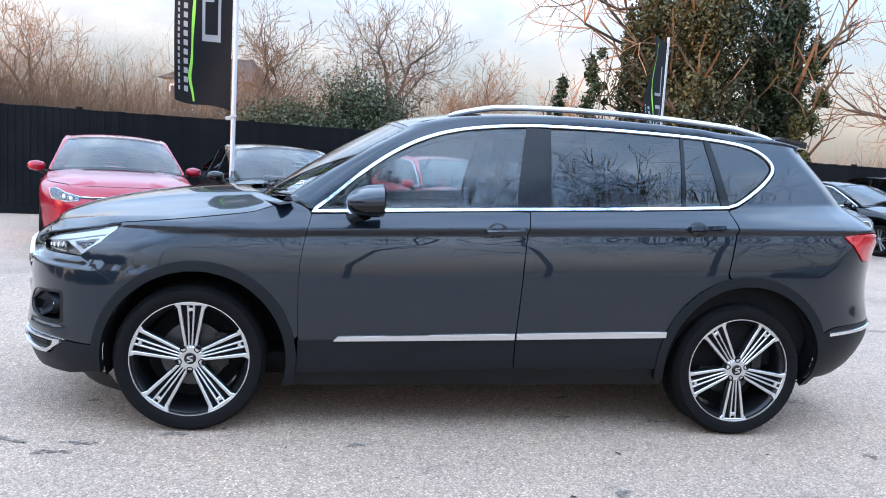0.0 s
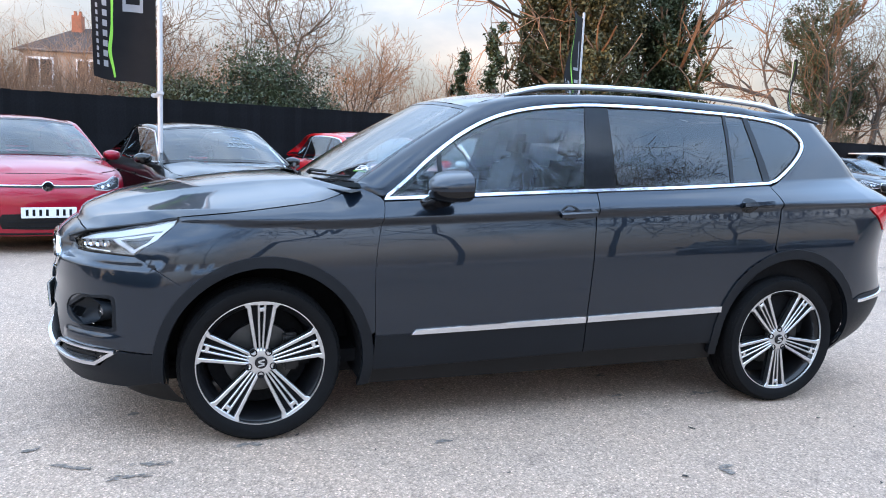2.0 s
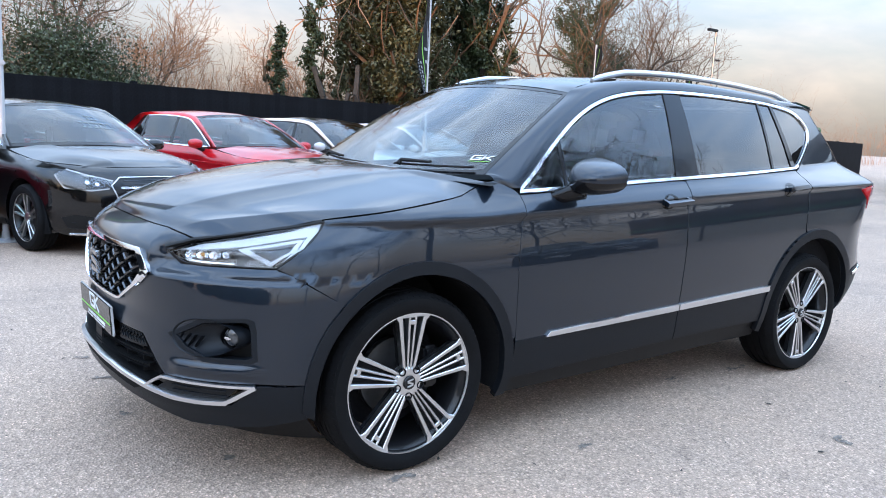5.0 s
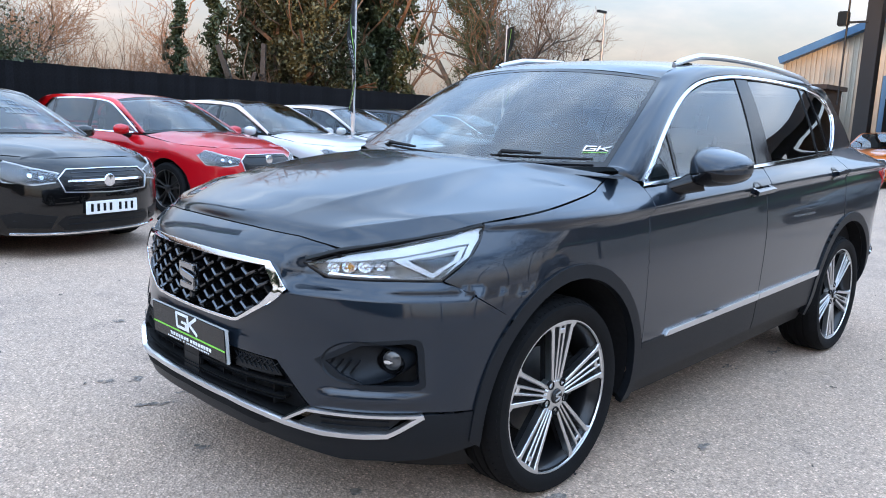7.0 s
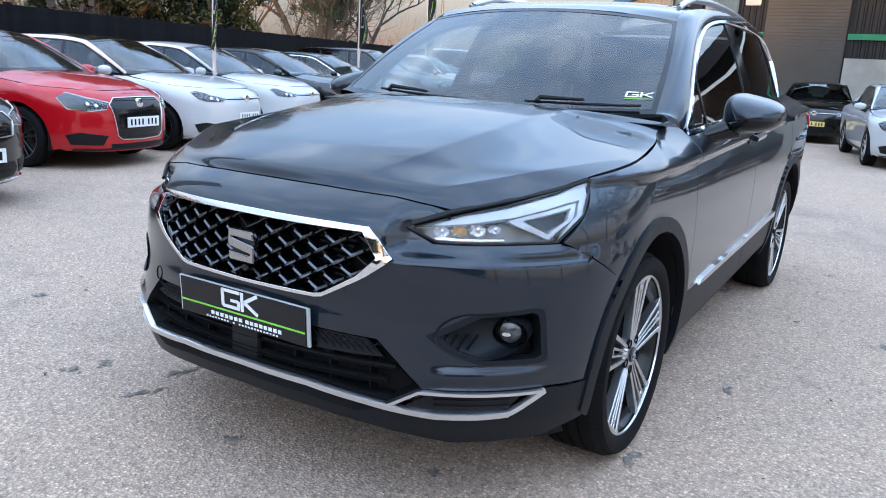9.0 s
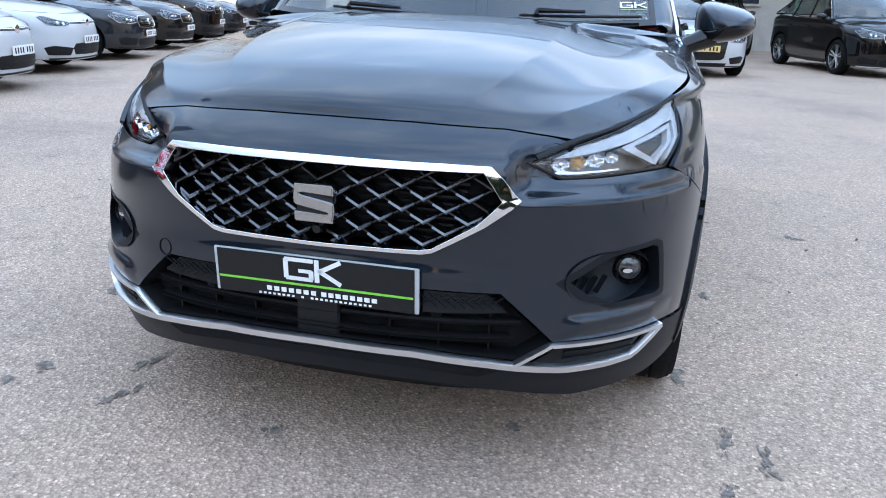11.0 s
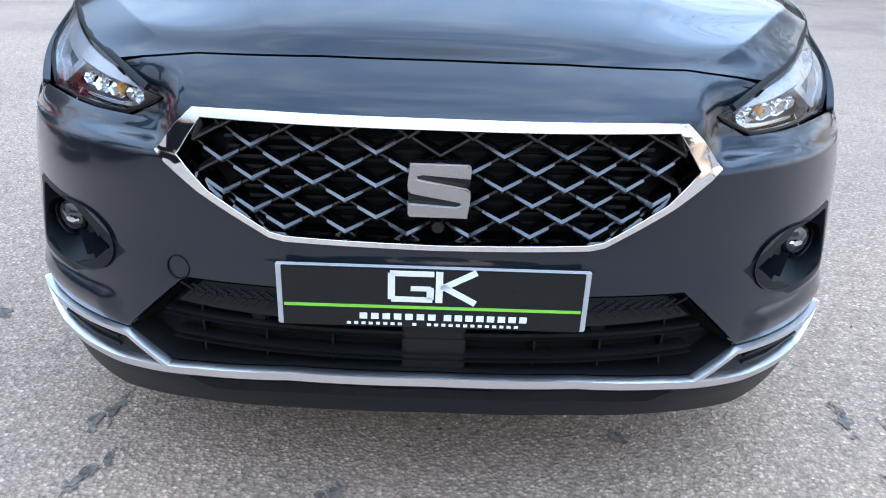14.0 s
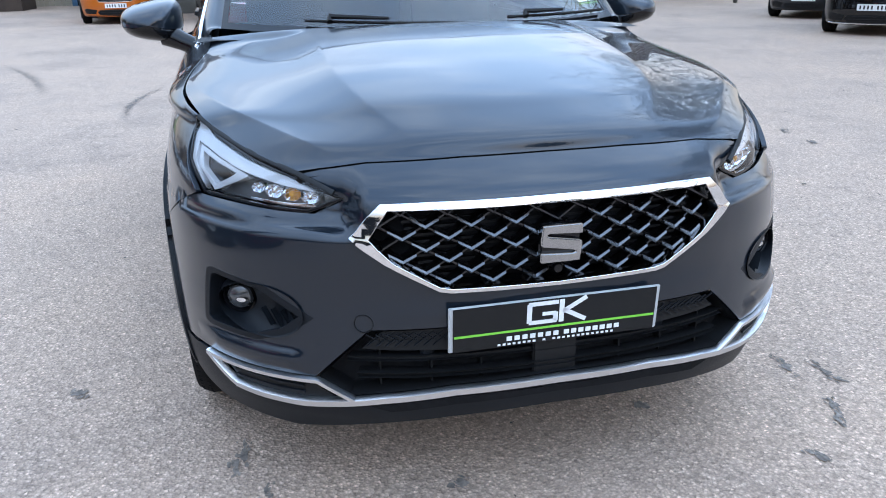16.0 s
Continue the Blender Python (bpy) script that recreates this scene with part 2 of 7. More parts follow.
def tube(points, radii, sides=8, cap=True):
    """Vertices and faces of a round tube along points, with a radius at each."""
    pts = [Vector(p) for p in points]
    if not hasattr(radii, "__len__"):
        radii = [radii] * len(pts)
    verts, faces = [], []
    up = Vector((0, 0, 1))
    for i, p in enumerate(pts):
        t = (pts[min(i + 1, len(pts) - 1)] - pts[max(i - 1, 0)]).normalized()
        ref = up if abs(t.z) < 0.95 else Vector((1, 0, 0))
        a = t.cross(ref).normalized()
        b = t.cross(a)
        for k in range(sides):
            w = 2 * math.pi * k / sides
            verts.append(p + (a * math.cos(w) + b * math.sin(w)) * radii[i])
    for i in range(len(pts) - 1):
        for k in range(sides):
            j = (k + 1) % sides
            faces.append((i * sides + k, i * sides + j, (i + 1) * sides + j, (i + 1) * sides + k))
    if cap:
        faces.append(tuple(range(sides))[::-1])
        faces.append(tuple((len(pts) - 1) * sides + k for k in range(sides)))
    return verts, faces


def spline(points, per=8):
    """A smooth curve through points (Catmull-Rom), per steps a stretch."""
    p = [np.array(q, float) for q in points]
    if len(p) < 3:
        return [p[0] + (p[1] - p[0]) * k / per for k in range(per + 1)]
    p = [2 * p[0] - p[1]] + p + [2 * p[-1] - p[-2]]
    out = []
    for i in range(1, len(p) - 2):
        a, b, c, d = p[i - 1:i + 3]
        for k in range(per):
            t = k / per
            out.append(0.5 * (2 * b + (c - a) * t + (2 * a - 5 * b + 4 * c - d) * t * t + (3 * b - a - 3 * c + d) * t ** 3))
    return out + [p[-2]]


def curve_table(points):
    """A smooth function through (in, out) points, on arrays."""
    pts = np.array(spline(points, 24))
    order = np.argsort(pts[:, 0])
    xs, ys = pts[order, 0], pts[order, 1]
    return lambda v: np.interp(v, xs, ys)


def outline(stretches, per=6):
    """A closed outline of smooth stretches that meet in corners."""
    out = []
    for s in stretches:
        out += [tuple(q) for q in spline(s, per)[:-1]]
    return out


def inside(px, py, poly):
    """Which of the points lie in a polygon."""
    hit = np.zeros(len(px), bool)
    q = np.array(poly)
    for (x1, y1), (x2, y2) in zip(q, np.roll(q, -1, 0)):
        if y1 == y2:
            continue
        cross = ((y1 > py) != (y2 > py)) & (px < (x2 - x1) * (py - y1) / (y2 - y1) + x1)
        hit ^= cross
    return hit


def dense(poly, step):
    out = []
    for a, b in zip(poly, poly[1:] + poly[:1]):
        n = max(1, int(math.ceil(math.hypot(b[0] - a[0], b[1] - a[1]) / step)))
        out += [(a[0] + (b[0] - a[0]) * k / n, a[1] + (b[1] - a[1]) * k / n) for k in range(n)]
    return out


def surface_normals(surf, a, b, flip, eps=0.004):
    pa, pb = surf(a + eps, b) - surf(a - eps, b), surf(a, b + eps) - surf(a, b - eps)
    n = np.cross(pa, pb)
    n /= np.maximum(np.linalg.norm(n, axis=1), 1e-12)[:, None]
    return n * flip


def panel(name, surf, poly, mat, parent, label="", holes=(), step=0.04, off=0.0, rim=0.014, flip=1.0, mirror=False, recess=None, shear=0.0):
    """A sheet on a surface, bounded by an outline in the surface's own two measures, with a folded rim.
    off lifts it along the normal; recess is a function that sinks it, by outline measures."""
    poly = dense(poly, step)
    holes = [dense(list(h), step) for h in holes]
    loops, pts = [poly] + holes, []
    edges = []
    for lp in loops:
        base = len(pts)
        pts += lp
        edges += [(base + i, base + (i + 1) % len(lp)) for i in range(len(lp))]
    q = np.array(poly)
    ga, gb = np.meshgrid(np.arange(q[:, 0].min() + step * 0.5, q[:, 0].max(), step), np.arange(q[:, 1].min() + step * 0.5, q[:, 1].max(), step * 0.8))
    if shear:
        gb = np.concatenate([gb - step * 0.8 * gb.shape[0] * (k - 1) for k in range(3)])
        ga = np.concatenate([ga] * 3)
        gb = gb + shear * (ga - q[:, 0].min())
    else:
        ga[::2] += step * 0.5
    ga, gb = ga.ravel(), gb.ravel()
    keep = inside(ga, gb, poly)
    for h in holes:
        keep &= ~inside(ga, gb, h)
    border = np.array(pts)
    ga, gb = ga[keep], gb[keep]
    if len(ga):
        d = np.min((ga[:, None] - border[None, :, 0]) ** 2 + (gb[:, None] - border[None, :, 1]) ** 2, axis=1)
        ga, gb = ga[d > (0.45 * step) ** 2], gb[d > (0.45 * step) ** 2]
    every = [Vector(p) for p in pts] + [Vector((float(x), float(y))) for x, y in zip(ga, gb)]
    v2, _, tris, *_ = delaunay_2d_cdt(every, edges, [], 0, 1e-6)
    v2 = np.array([tuple(v) for v in v2])
    tris = np.array([t for t in tris if len(t) == 3])
    cen = v2[tris].mean(axis=1)
    good = inside(cen[:, 0], cen[:, 1], poly)
    for h in holes:
        good &= ~inside(cen[:, 0], cen[:, 1], h)
    tris = tris[good]
    nrm = surface_normals(surf, v2[:, 0], v2[:, 1], flip)
    pos = surf(v2[:, 0], v2[:, 1]) + nrm * off
    if recess is not None:
        sunk = lambda a, b: surf(a, b) + surface_normals(surf, a, b, flip) * recess(a, b)[:, None]
        pos = sunk(v2[:, 0], v2[:, 1])
        nrm = surface_normals(sunk, v2[:, 0], v2[:, 1], flip)
    # turn faces to the normals
    fn = np.cross(pos[tris[:, 1]] - pos[tris[:, 0]], pos[tris[:, 2]] - pos[tris[:, 0]])
    back = (fn * nrm[tris[:, 0]]).sum(1) < 0
    tris[back] = tris[back][:, ::-1]
    verts, norms, faces = [*pos], [*nrm], [tuple(t) for t in tris]
    if rim:
        count = {}
        for t in tris:
            for i, j in ((t[0], t[1]), (t[1], t[2]), (t[2], t[0])):
                count[(min(i, j), max(i, j))] = count.get((min(i, j), max(i, j)), 0) + 1
        border, outs = [], {}
        for t in tris:
            for i, j in ((t[0], t[1]), (t[1], t[2]), (t[2], t[0])):
                if count[(min(i, j), max(i, j))] == 1:
                    outw = np.cross(pos[j] - pos[i], (nrm[i] + nrm[j]) / 2)
                    outw /= max(np.linalg.norm(outw), 1e-9)
                    border.append((i, j))
                    for k in (i, j):
                        outs[k] = outs.get(k, 0) + outw
        at = {}
        r1 = 0.0016
        for i, o in outs.items():
            o = o / max(np.linalg.norm(o), 1e-9)
            at[i] = len(verts)
            verts += [pos[i] + o * r1 - nrm[i] * r1, pos[i] + o * r1 - nrm[i] * rim]
            if norms is not None:
                norms += [o, o]
        for i, j in border:
            faces.append((j, i, at[i], at[j]))
            faces.append((at[j], at[i], at[i] + 1, at[j] + 1))
    verts = np.array(verts)
    if mirror:
        verts = verts * np.array([1, -1, 1])
        faces = [f[::-1] for f in faces]
        if norms is not None:
            norms = np.array(norms) * np.array([1, -1, 1])
    return mesh_object(name, verts, faces, mat, parent, label, normals=norms)


def strip(name, surf, path, width, mat, parent, label="", off=0.004, flip=1.0, mirror=False, closed=False, depth=0.008):
    """A raised moulding of one width along a path on a surface."""
    path = np.array(path, float)
    n = surface_normals(surf, path[:, 0], path[:, 1], flip)
    p = surf(path[:, 0], path[:, 1])
    if closed:
        t = np.roll(p, -1, 0) - np.roll(p, 1, 0)
    else:
        t = np.gradient(p, axis=0)
    t /= np.maximum(np.linalg.norm(t, axis=1), 1e-9)[:, None]
    side = np.cross(n, t)
    h = width / 2
    rows = [p - side * h - n * depth, p - side * h + n * off * 0.4, p - side * h * 0.75 + n * off, p + side * h * 0.75 + n * off, p + side * h + n * off * 0.4, p + side * h - n * depth]
    m, c = len(path), len(rows)
    verts = np.stack(rows, 1).reshape(-1, 3)
    faces = []
    for i in range(m if closed else m - 1):
        j = (i + 1) % m
        for k in range(c - 1):
            faces.append((i * c + k, i * c + k + 1, j * c + k + 1, j * c + k))
    if not closed:
        faces += [tuple(range(c)), tuple((m - 1) * c + k for k in range(c))[::-1]]
    if mirror:
        verts = verts * np.array([1, -1, 1])
        faces = [f[::-1] for f in faces]
    return mesh_object(name, verts, faces, mat, parent, label, sharp=40)


def grid_sheet(name, surf, ua, vb, mat, parent, label="", off=0.0, thick=0.0):
    """A sheet over a rectangular range of a surface's measures."""
    A, B = np.meshgrid(ua, vb)
    a, b = A.ravel(), B.ravel()
    n = surface_normals(surf, a, b, -1.0, 0.01)
    p = surf(a, b) + n * off
    w, h = len(ua), len(vb)
    faces = [(i * w + j, (i + 1) * w + j, (i + 1) * w + j + 1, i * w + j + 1) for i in range(h - 1) for j in range(w - 1)]
    return mesh_object(name, p, faces, mat, parent, label, normals=n)


# ---- ground ----
def tarmac_material():
    m = bpy.data.materials.new("worn_tarmac")
    m.use_nodes = True
    nt = m.node_tree
    b = nt.nodes["Principled BSDF"]
    b.inputs["Roughness"].default_value = 0.82
    co = nt.nodes.new("ShaderNodeTexCoord")

    def tex(kind, scale, detail=4.0, rough=0.6):
        n = nt.nodes.new(kind)
        n.inputs["Scale"].default_value = scale
        if kind == "ShaderNodeTexNoise":
            n.inputs["Detail"].default_value, n.inputs["Roughness"].default_value = detail, rough
        nt.links.new(co.outputs["Object"], n.inputs["Vector"])
        return n

    def ramp(source, stops):
        r = nt.nodes.new("ShaderNodeValToRGB")
        e = r.color_ramp.elements
        while len(e) < len(stops):
            e.new(0.5)
        for k, (p, c) in enumerate(stops):
            e[k].position, e[k].color = p, (*c, 1)
        nt.links.new(source, r.inputs["Fac"])
        return r.outputs["Color"]

    def mul(a, bb, fac=1.0):
        x = nt.nodes.new("ShaderNodeMix")
        x.data_type, x.blend_type = "RGBA", "MULTIPLY"
        x.inputs["Factor"].default_value = fac
        nt.links.new(a, x.inputs["A"])
        nt.links.new(bb, x.inputs["B"])
        return x.outputs["Result"]

    # stones of the wearing course, bedded in darker binder
    stones = tex("ShaderNodeTexVoronoi", 105.0)
    base = ramp(stones.outputs["Color"], [(0.0, (0.272, 0.195, 0.146)), (0.35, (0.456, 0.327, 0.245)), (0.75, (0.585, 0.421, 0.317)), (1.0, (0.90, 0.668, 0.510))])
    fine = tex("ShaderNodeTexNoise", 330.0, 2.0)
    base = mul(base, ramp(fine.outputs["Fac"], [(0.3, (0.72, 0.72, 0.72)), (0.7, (1.22, 1.22, 1.22))]))
    base = mul(base, ramp(stones.outputs["Distance"], [(0.12, (1.12, 1.12, 1.12)), (0.62, (0.74, 0.74, 0.745))]))
    wide = tex("ShaderNodeTexNoise", 0.38, 6.0, 0.68)
    base = mul(base, ramp(wide.outputs["Fac"], [(0.34, (0.76, 0.765, 0.78)), (0.47, (0.98, 0.97, 0.965)), (0.56, (1.04, 1.02, 1.0)), (0.70, (1.14, 1.09, 1.05))]))
    mid = tex("ShaderNodeTexNoise", 3.4, 7.0, 0.74)
    base = mul(base, ramp(mid.outputs["Fac"], [(0.30, (0.74, 0.74, 0.75)), (0.43, (1.0, 1.0, 1.0)), (0.60, (1.03, 1.02, 1.01)), (0.74, (1.12, 1.10, 1.08))]))
    # scattered dark specks of grit and trodden dirt
    specks = tex("ShaderNodeTexNoise", 26.0, 5.0, 0.7)
    base = mul(base, ramp(specks.outputs["Fac"], [(0.29, (0.42, 0.42, 0.44)), (0.36, (1.0, 1.0, 1.0))]))
    nt.links.new(base, b.inputs["Base Color"])
    bump = nt.nodes.new("ShaderNodeBump")
    bump.inputs["Strength"].default_value, bump.inputs["Distance"].default_value = 0.75, 0.005
    nt.links.new(stones.outputs["Distance"], bump.inputs["Height"])
    nt.links.new(bump.outputs["Normal"], b.inputs["Normal"])
    return m


M_TARMAC = tarmac_material()
n = 60
gv = [(-600 + 1200 * i / n, -600 + 1200 * j / n, 0.0) for j in range(n + 1) for i in range(n + 1)]
gf = [(j * (n + 1) + i, j * (n + 1) + i + 1, (j + 1) * (n + 1) + i + 1, (j + 1) * (n + 1) + i) for j in range(n) for i in range(n)]
tagged(mesh_object("ground", gv, gf, M_TARMAC), "pale worn tarmac yard with fine stone grain", "ground", kind="structure")

M_CRACK = material("tar_crack", (0.19, 0.155, 0.13), rough=0.9, vary=0.4, vary_scale=30, grain=0.3, bump=0.4, bump_scale=90)
M_LITTER = material("dead_leaf", (0.060, 0.050, 0.042), rough=0.9, vary=0.3, vary_scale=20, per_island=0.5)
rc = random.Random(5)


def crack(x0, y0, x1, y1, wide):
    """A ragged line of worn, open tarmac between two places."""
    v, f = [], []
    length = math.hypot(x1 - x0, y1 - y0)
    a = math.atan2(y1 - y0, x1 - x0)
    k = max(26, int(length / 0.0042))
    bend = rc.uniform(-0.12, 0.12) * length
    for i in range(k):
        t = rc.random()
        off = bend * math.sin(t * 3.1) + 0.016 * math.sin(t * length * 31) + rc.gauss(0, wide)
        px, py = x0 + (x1 - x0) * t - math.sin(a) * off, y0 + (y1 - y0) * t + math.cos(a) * off
        r = rc.uniform(0.0022, 0.0085) * (0.5 + math.sin(math.pi * t))
        n0 = len(v)
        for j in range(6):
            w = 2 * math.pi * j / 6
            q = r * rc.uniform(0.5, 1.2)
            dx, dy = 1.9 * q * math.cos(w), 0.8 * q * math.sin(w)
            v.append((px + dx * math.cos(a) - dy * math.sin(a), py + dx * math.sin(a) + dy * math.cos(a), 0.0035 + 0.00002 * (i % 40)))
        f.append(tuple(range(n0, n0 + 6)))
    tagged(mesh_object("tarmac_crack", v, f, M_CRACK, smooth=False), "ragged dark crack in the pale tarmac", "crack", "cracks in the yard", "stuff")


for c in ((-0.40, 0.79, -0.60, 0.80, 0.010), (-0.64, 0.72, -0.83, 0.74, 0.013), (-0.36, -1.06, -0.53, -1.08, 0.010), (-0.65, -1.04, -0.84, -1.01, 0.012), (-0.89, -0.80, -0.96, -0.81, 0.008),
          (10.6, 4.3, 7.2, 3.0, 0.03), (14.0, 6.1, 14.6, 5.5, 0.04), (7.4, 1.7, 5.2, 1.85, 0.02), (3.10, -3.60, 2.86, -3.56, 0.02), (2.64, -3.48, 2.45, -3.53, 0.02), (0.03, 1.31, -0.01, 1.34, 0.016),
          (-0.62, 1.08, -0.66, 1.12, 0.02), (-0.73, 1.15, -0.80, 1.18, 0.022), (-0.53, -0.46, -0.56, -0.45, 0.010), (-0.29, 2.1, -0.27, 2.2, 0.02), (1.88, -0.66, 1.99, -0.64, 0.018), (2.36, -0.72, 2.58, -0.68, 0.010),
          (-0.60, -1.19, -0.43, -1.14, 0.010), (3.33, -1.19, 3.42, -1.20, 0.014), (0.74, -1.10, 0.84, -1.08, 0.008), (-0.12, -0.955, 0.02, -0.935, 0.010), (3.45, -0.33, 3.62, -0.28, 0.03), (2.00, -0.31, 2.08, -0.29, 0.012),
          (1.86, -1.63, 1.96, -1.60, 0.008), (-0.79, 0.19, -0.76, 0.22, 0.012), (1.87, -1.67, 1.92, -1.65, 0.010)):
    crack(*c)
v, f = [], []
for i in range(900):
    x, y = rc.uniform(-4, 14), rc.uniform(-9, 9)
    r = rc.uniform(0.004, 0.012) * (1.0 if rc.random() < 0.9 else 1.6)
    a = rc.uniform(0, 6.3)
    k = len(v)
    m = 7
    for j in range(m):
        w = a + 2 * math.pi * j / m
        q = r * rc.uniform(0.5, 1.1)
        v.append((x + 1.5 * q * math.cos(w) * math.cos(a) - 0.6 * q * math.sin(w) * math.sin(a), y + 1.5 * q * math.cos(w) * math.sin(a) + 0.6 * q * math.sin(w) * math.cos(a), 0.004 + 0.004 * rc.random()))
    f.append(tuple(range(k, k + m)))
tagged(mesh_object("yard_litter", v, f, M_LITTER, smooth=False), "small dead leaves and grit on tarmac", "litter", kind="stuff")


# ---- the grey car ----
class Hull:
    """The side-and-nose surface of a car: (arc length from the nose round to the tail, height) to a place. Nose at -x, left side at -y."""

    def __init__(self, nose, tail, width, lc, lr, p=2.6, pr=3.2, rise=0.048, glass_from=0.98, front_in=0.06, taper=(0.025, 0.06), blunt=None, blunt_tail=None):
        self.blunt_tail = curve_table(blunt_tail or [(0.0, 1.0), (2.0, 1.0)])
        self.blunt = curve_table(blunt or [(0.0, 1.0), (2.0, 1.0)])
        self.x0, self.x1, self.w = curve_table(nose), curve_table(tail), curve_table(width)
        self.lc, self.lr, self.rise, self.gf, self.front_in, self.taper = lc, lr, rise, glass_from, front_in, taper
        th = np.linspace(0, math.pi / 2, 1500)
        self.fx, self.fy = lc * (1 - np.cos(th)), np.sin(th) ** (2 / p)
        self.fs = np.concatenate([[0], np.cumsum(np.hypot(np.diff(self.fx), 0.9 * np.diff(self.fy)))])
        self.rx, self.ry = lr * (1 - np.cos(th)), np.sin(th) ** (2 / pr)
        self.rs = np.concatenate([[0], np.cumsum(np.hypot(np.diff(self.rx), 0.9 * np.diff(self.ry)))])
        mid = 0.5
        self.sa = self.fs[-1]
        self.sb = self.sa + float(self.x1(mid) - lr - self.x0(mid) - lc)
        self.sc = self.sb + self.rs[-1]

    def __call__(self, s, z):
        s, z = np.atleast_1d(np.asarray(s, float)), np.atleast_1d(np.asarray(z, float))
        sg, s = np.where(s < 0, -1.0, 1.0), np.abs(s)
        x0, x1 = self.x0(z), self.x1(z)
        q = np.clip((s - self.sa) / (self.sb - self.sa), 0, 1)
        k, kr = self.blunt(z), self.blunt_tail(z)
        x = np.where(s < self.sa, x0 + k * np.interp(s, self.fs, self.fx), (x0 + k * self.lc) * (1 - q) + (x1 - kr * self.lr) * q)
        yh = np.where(s < self.sa, np.interp(s, self.fs, self.fy), 1.0)
        r = np.clip(self.sc - s, 0, None)
        x = np.where(s > self.sb, x1 - kr * np.interp(r, self.rs, self.rx), x)
        yh = np.where(s > self.sb, np.interp(r, self.rs, self.ry), yh)
        zs = z - self.rise * (np.clip(x, 0.3, 3.3) - 0.5)
        w = self.w(zs)
        up = np.clip((zs - self.gf) / 0.12, 0, 1)
        w = w - up * np.where(x < 1.6, self.taper[0], self.taper[1]) * ((x - 1.6) / 1.1) ** 2
        w = w - self.front_in * np.clip((z - 1.0) / 0.12, 0, 1) * np.clip((0.6 - x) / 0.3, 0, 1)
        return np.stack([x, -sg * w * yh, z], 1)

    def sx(self, x, z):
        """Arc length at which the surface is at x, at height z."""
        lo, hi = 0.0, self.sc
        for _ in range(40):
            m = (lo + hi) / 2
            if self(m, z)[0, 0] < x:
                lo = m
            else:
                hi = m
        return (lo + hi) / 2

    def sy(self, y, z):
        """Arc length at which the nose is y from the middle, at height z."""
        lo, hi = 0.0, self.sa
        for _ in range(40):
            m = (lo + hi) / 2
            if -self(m, z)[0, 1] < y:
                lo = m
            else:
                hi = m
        return (lo + hi) / 2


hull = Hull(
    nose=[(0.10, -0.79), (0.20, -0.872), (0.27, -0.898), (0.34, -0.924), (0.42, -0.933), (0.50, -0.922), (0.60, -0.909), (0.70, -0.912), (0.78, -0.913), (0.84, -0.902), (0.885, -0.868),
          (0.93, -0.80), (0.965, -0.735), (1.0, -0.66), (1.06, -0.55), (1.2, -0.50), (1.7, -0.50)],
    tail=[(0.10, 3.52), (0.25, 3.60), (0.35, 3.71), (0.50, 3.79), (0.60, 3.80), (0.75, 3.76), (1.0, 3.72), (1.1, 3.68), (1.3, 3.52), (1.5, 3.34), (1.7, 3.2)],
    width=[(0.10, 0.815), (0.20, 0.866), (0.30, 0.899), (0.40, 0.911), (0.50, 0.919), (0.60, 0.9220), (0.68, 0.9230), (0.75, 0.9222), (0.80, 0.9188), (0.85, 0.9134), (0.90, 0.9060), (0.935, 0.8988), (0.954, 0.8946), (0.963, 0.8943), (0.973, 0.9036), (0.984, 0.9125),
           (0.992, 0.9140), (1.002, 0.9110), (1.03, 0.893), (1.07, 0.860), (1.12, 0.841), (1.25, 0.791), (1.40, 0.722), (1.50, 0.668), (1.56, 0.632), (1.62, 0.59)],
    lc=0.80, lr=0.62, blunt=[(0.10, 0.81), (0.50, 0.825), (0.60, 0.84), (0.70, 0.885), (0.78, 0.955), (0.85, 1.0), (1.7, 1.0)], blunt_tail=[(0.10, 1.0), (0.70, 1.0), (0.95, 0.78), (1.10, 0.45), (1.25, 0.36), (1.7, 0.36)])


def on_x(*pts):
    return [(hull.sx(x, z), z) for x, z in pts]


def on_y(*pts):
    return [(hull.sy(y, z), z) for y, z in pts]


def xz(stretches, per=6):
    """An outline given in (x, height) on the car's side."""
    return [(hull.sx(x, z), z) for x, z in outline(stretches, per)]


def mirrored(poly):
    return [(-s, z) for s, z in reversed(poly)]


def arc(cx, cz, r, a0, a1, n=26):
    return [(cx + r * math.cos(radians(a0 + (a1 - a0) * k / n)), cz + r * math.sin(radians(a0 + (a1 - a0) * k / n))) for k in range(n + 1)]


TOW = (0.455, 0.556)
FA, RA = (0.025, 0.355), (2.80, 0.375)
FRO, FRI, RRO, RRI = 0.468, 0.425, 0.478, 0.432


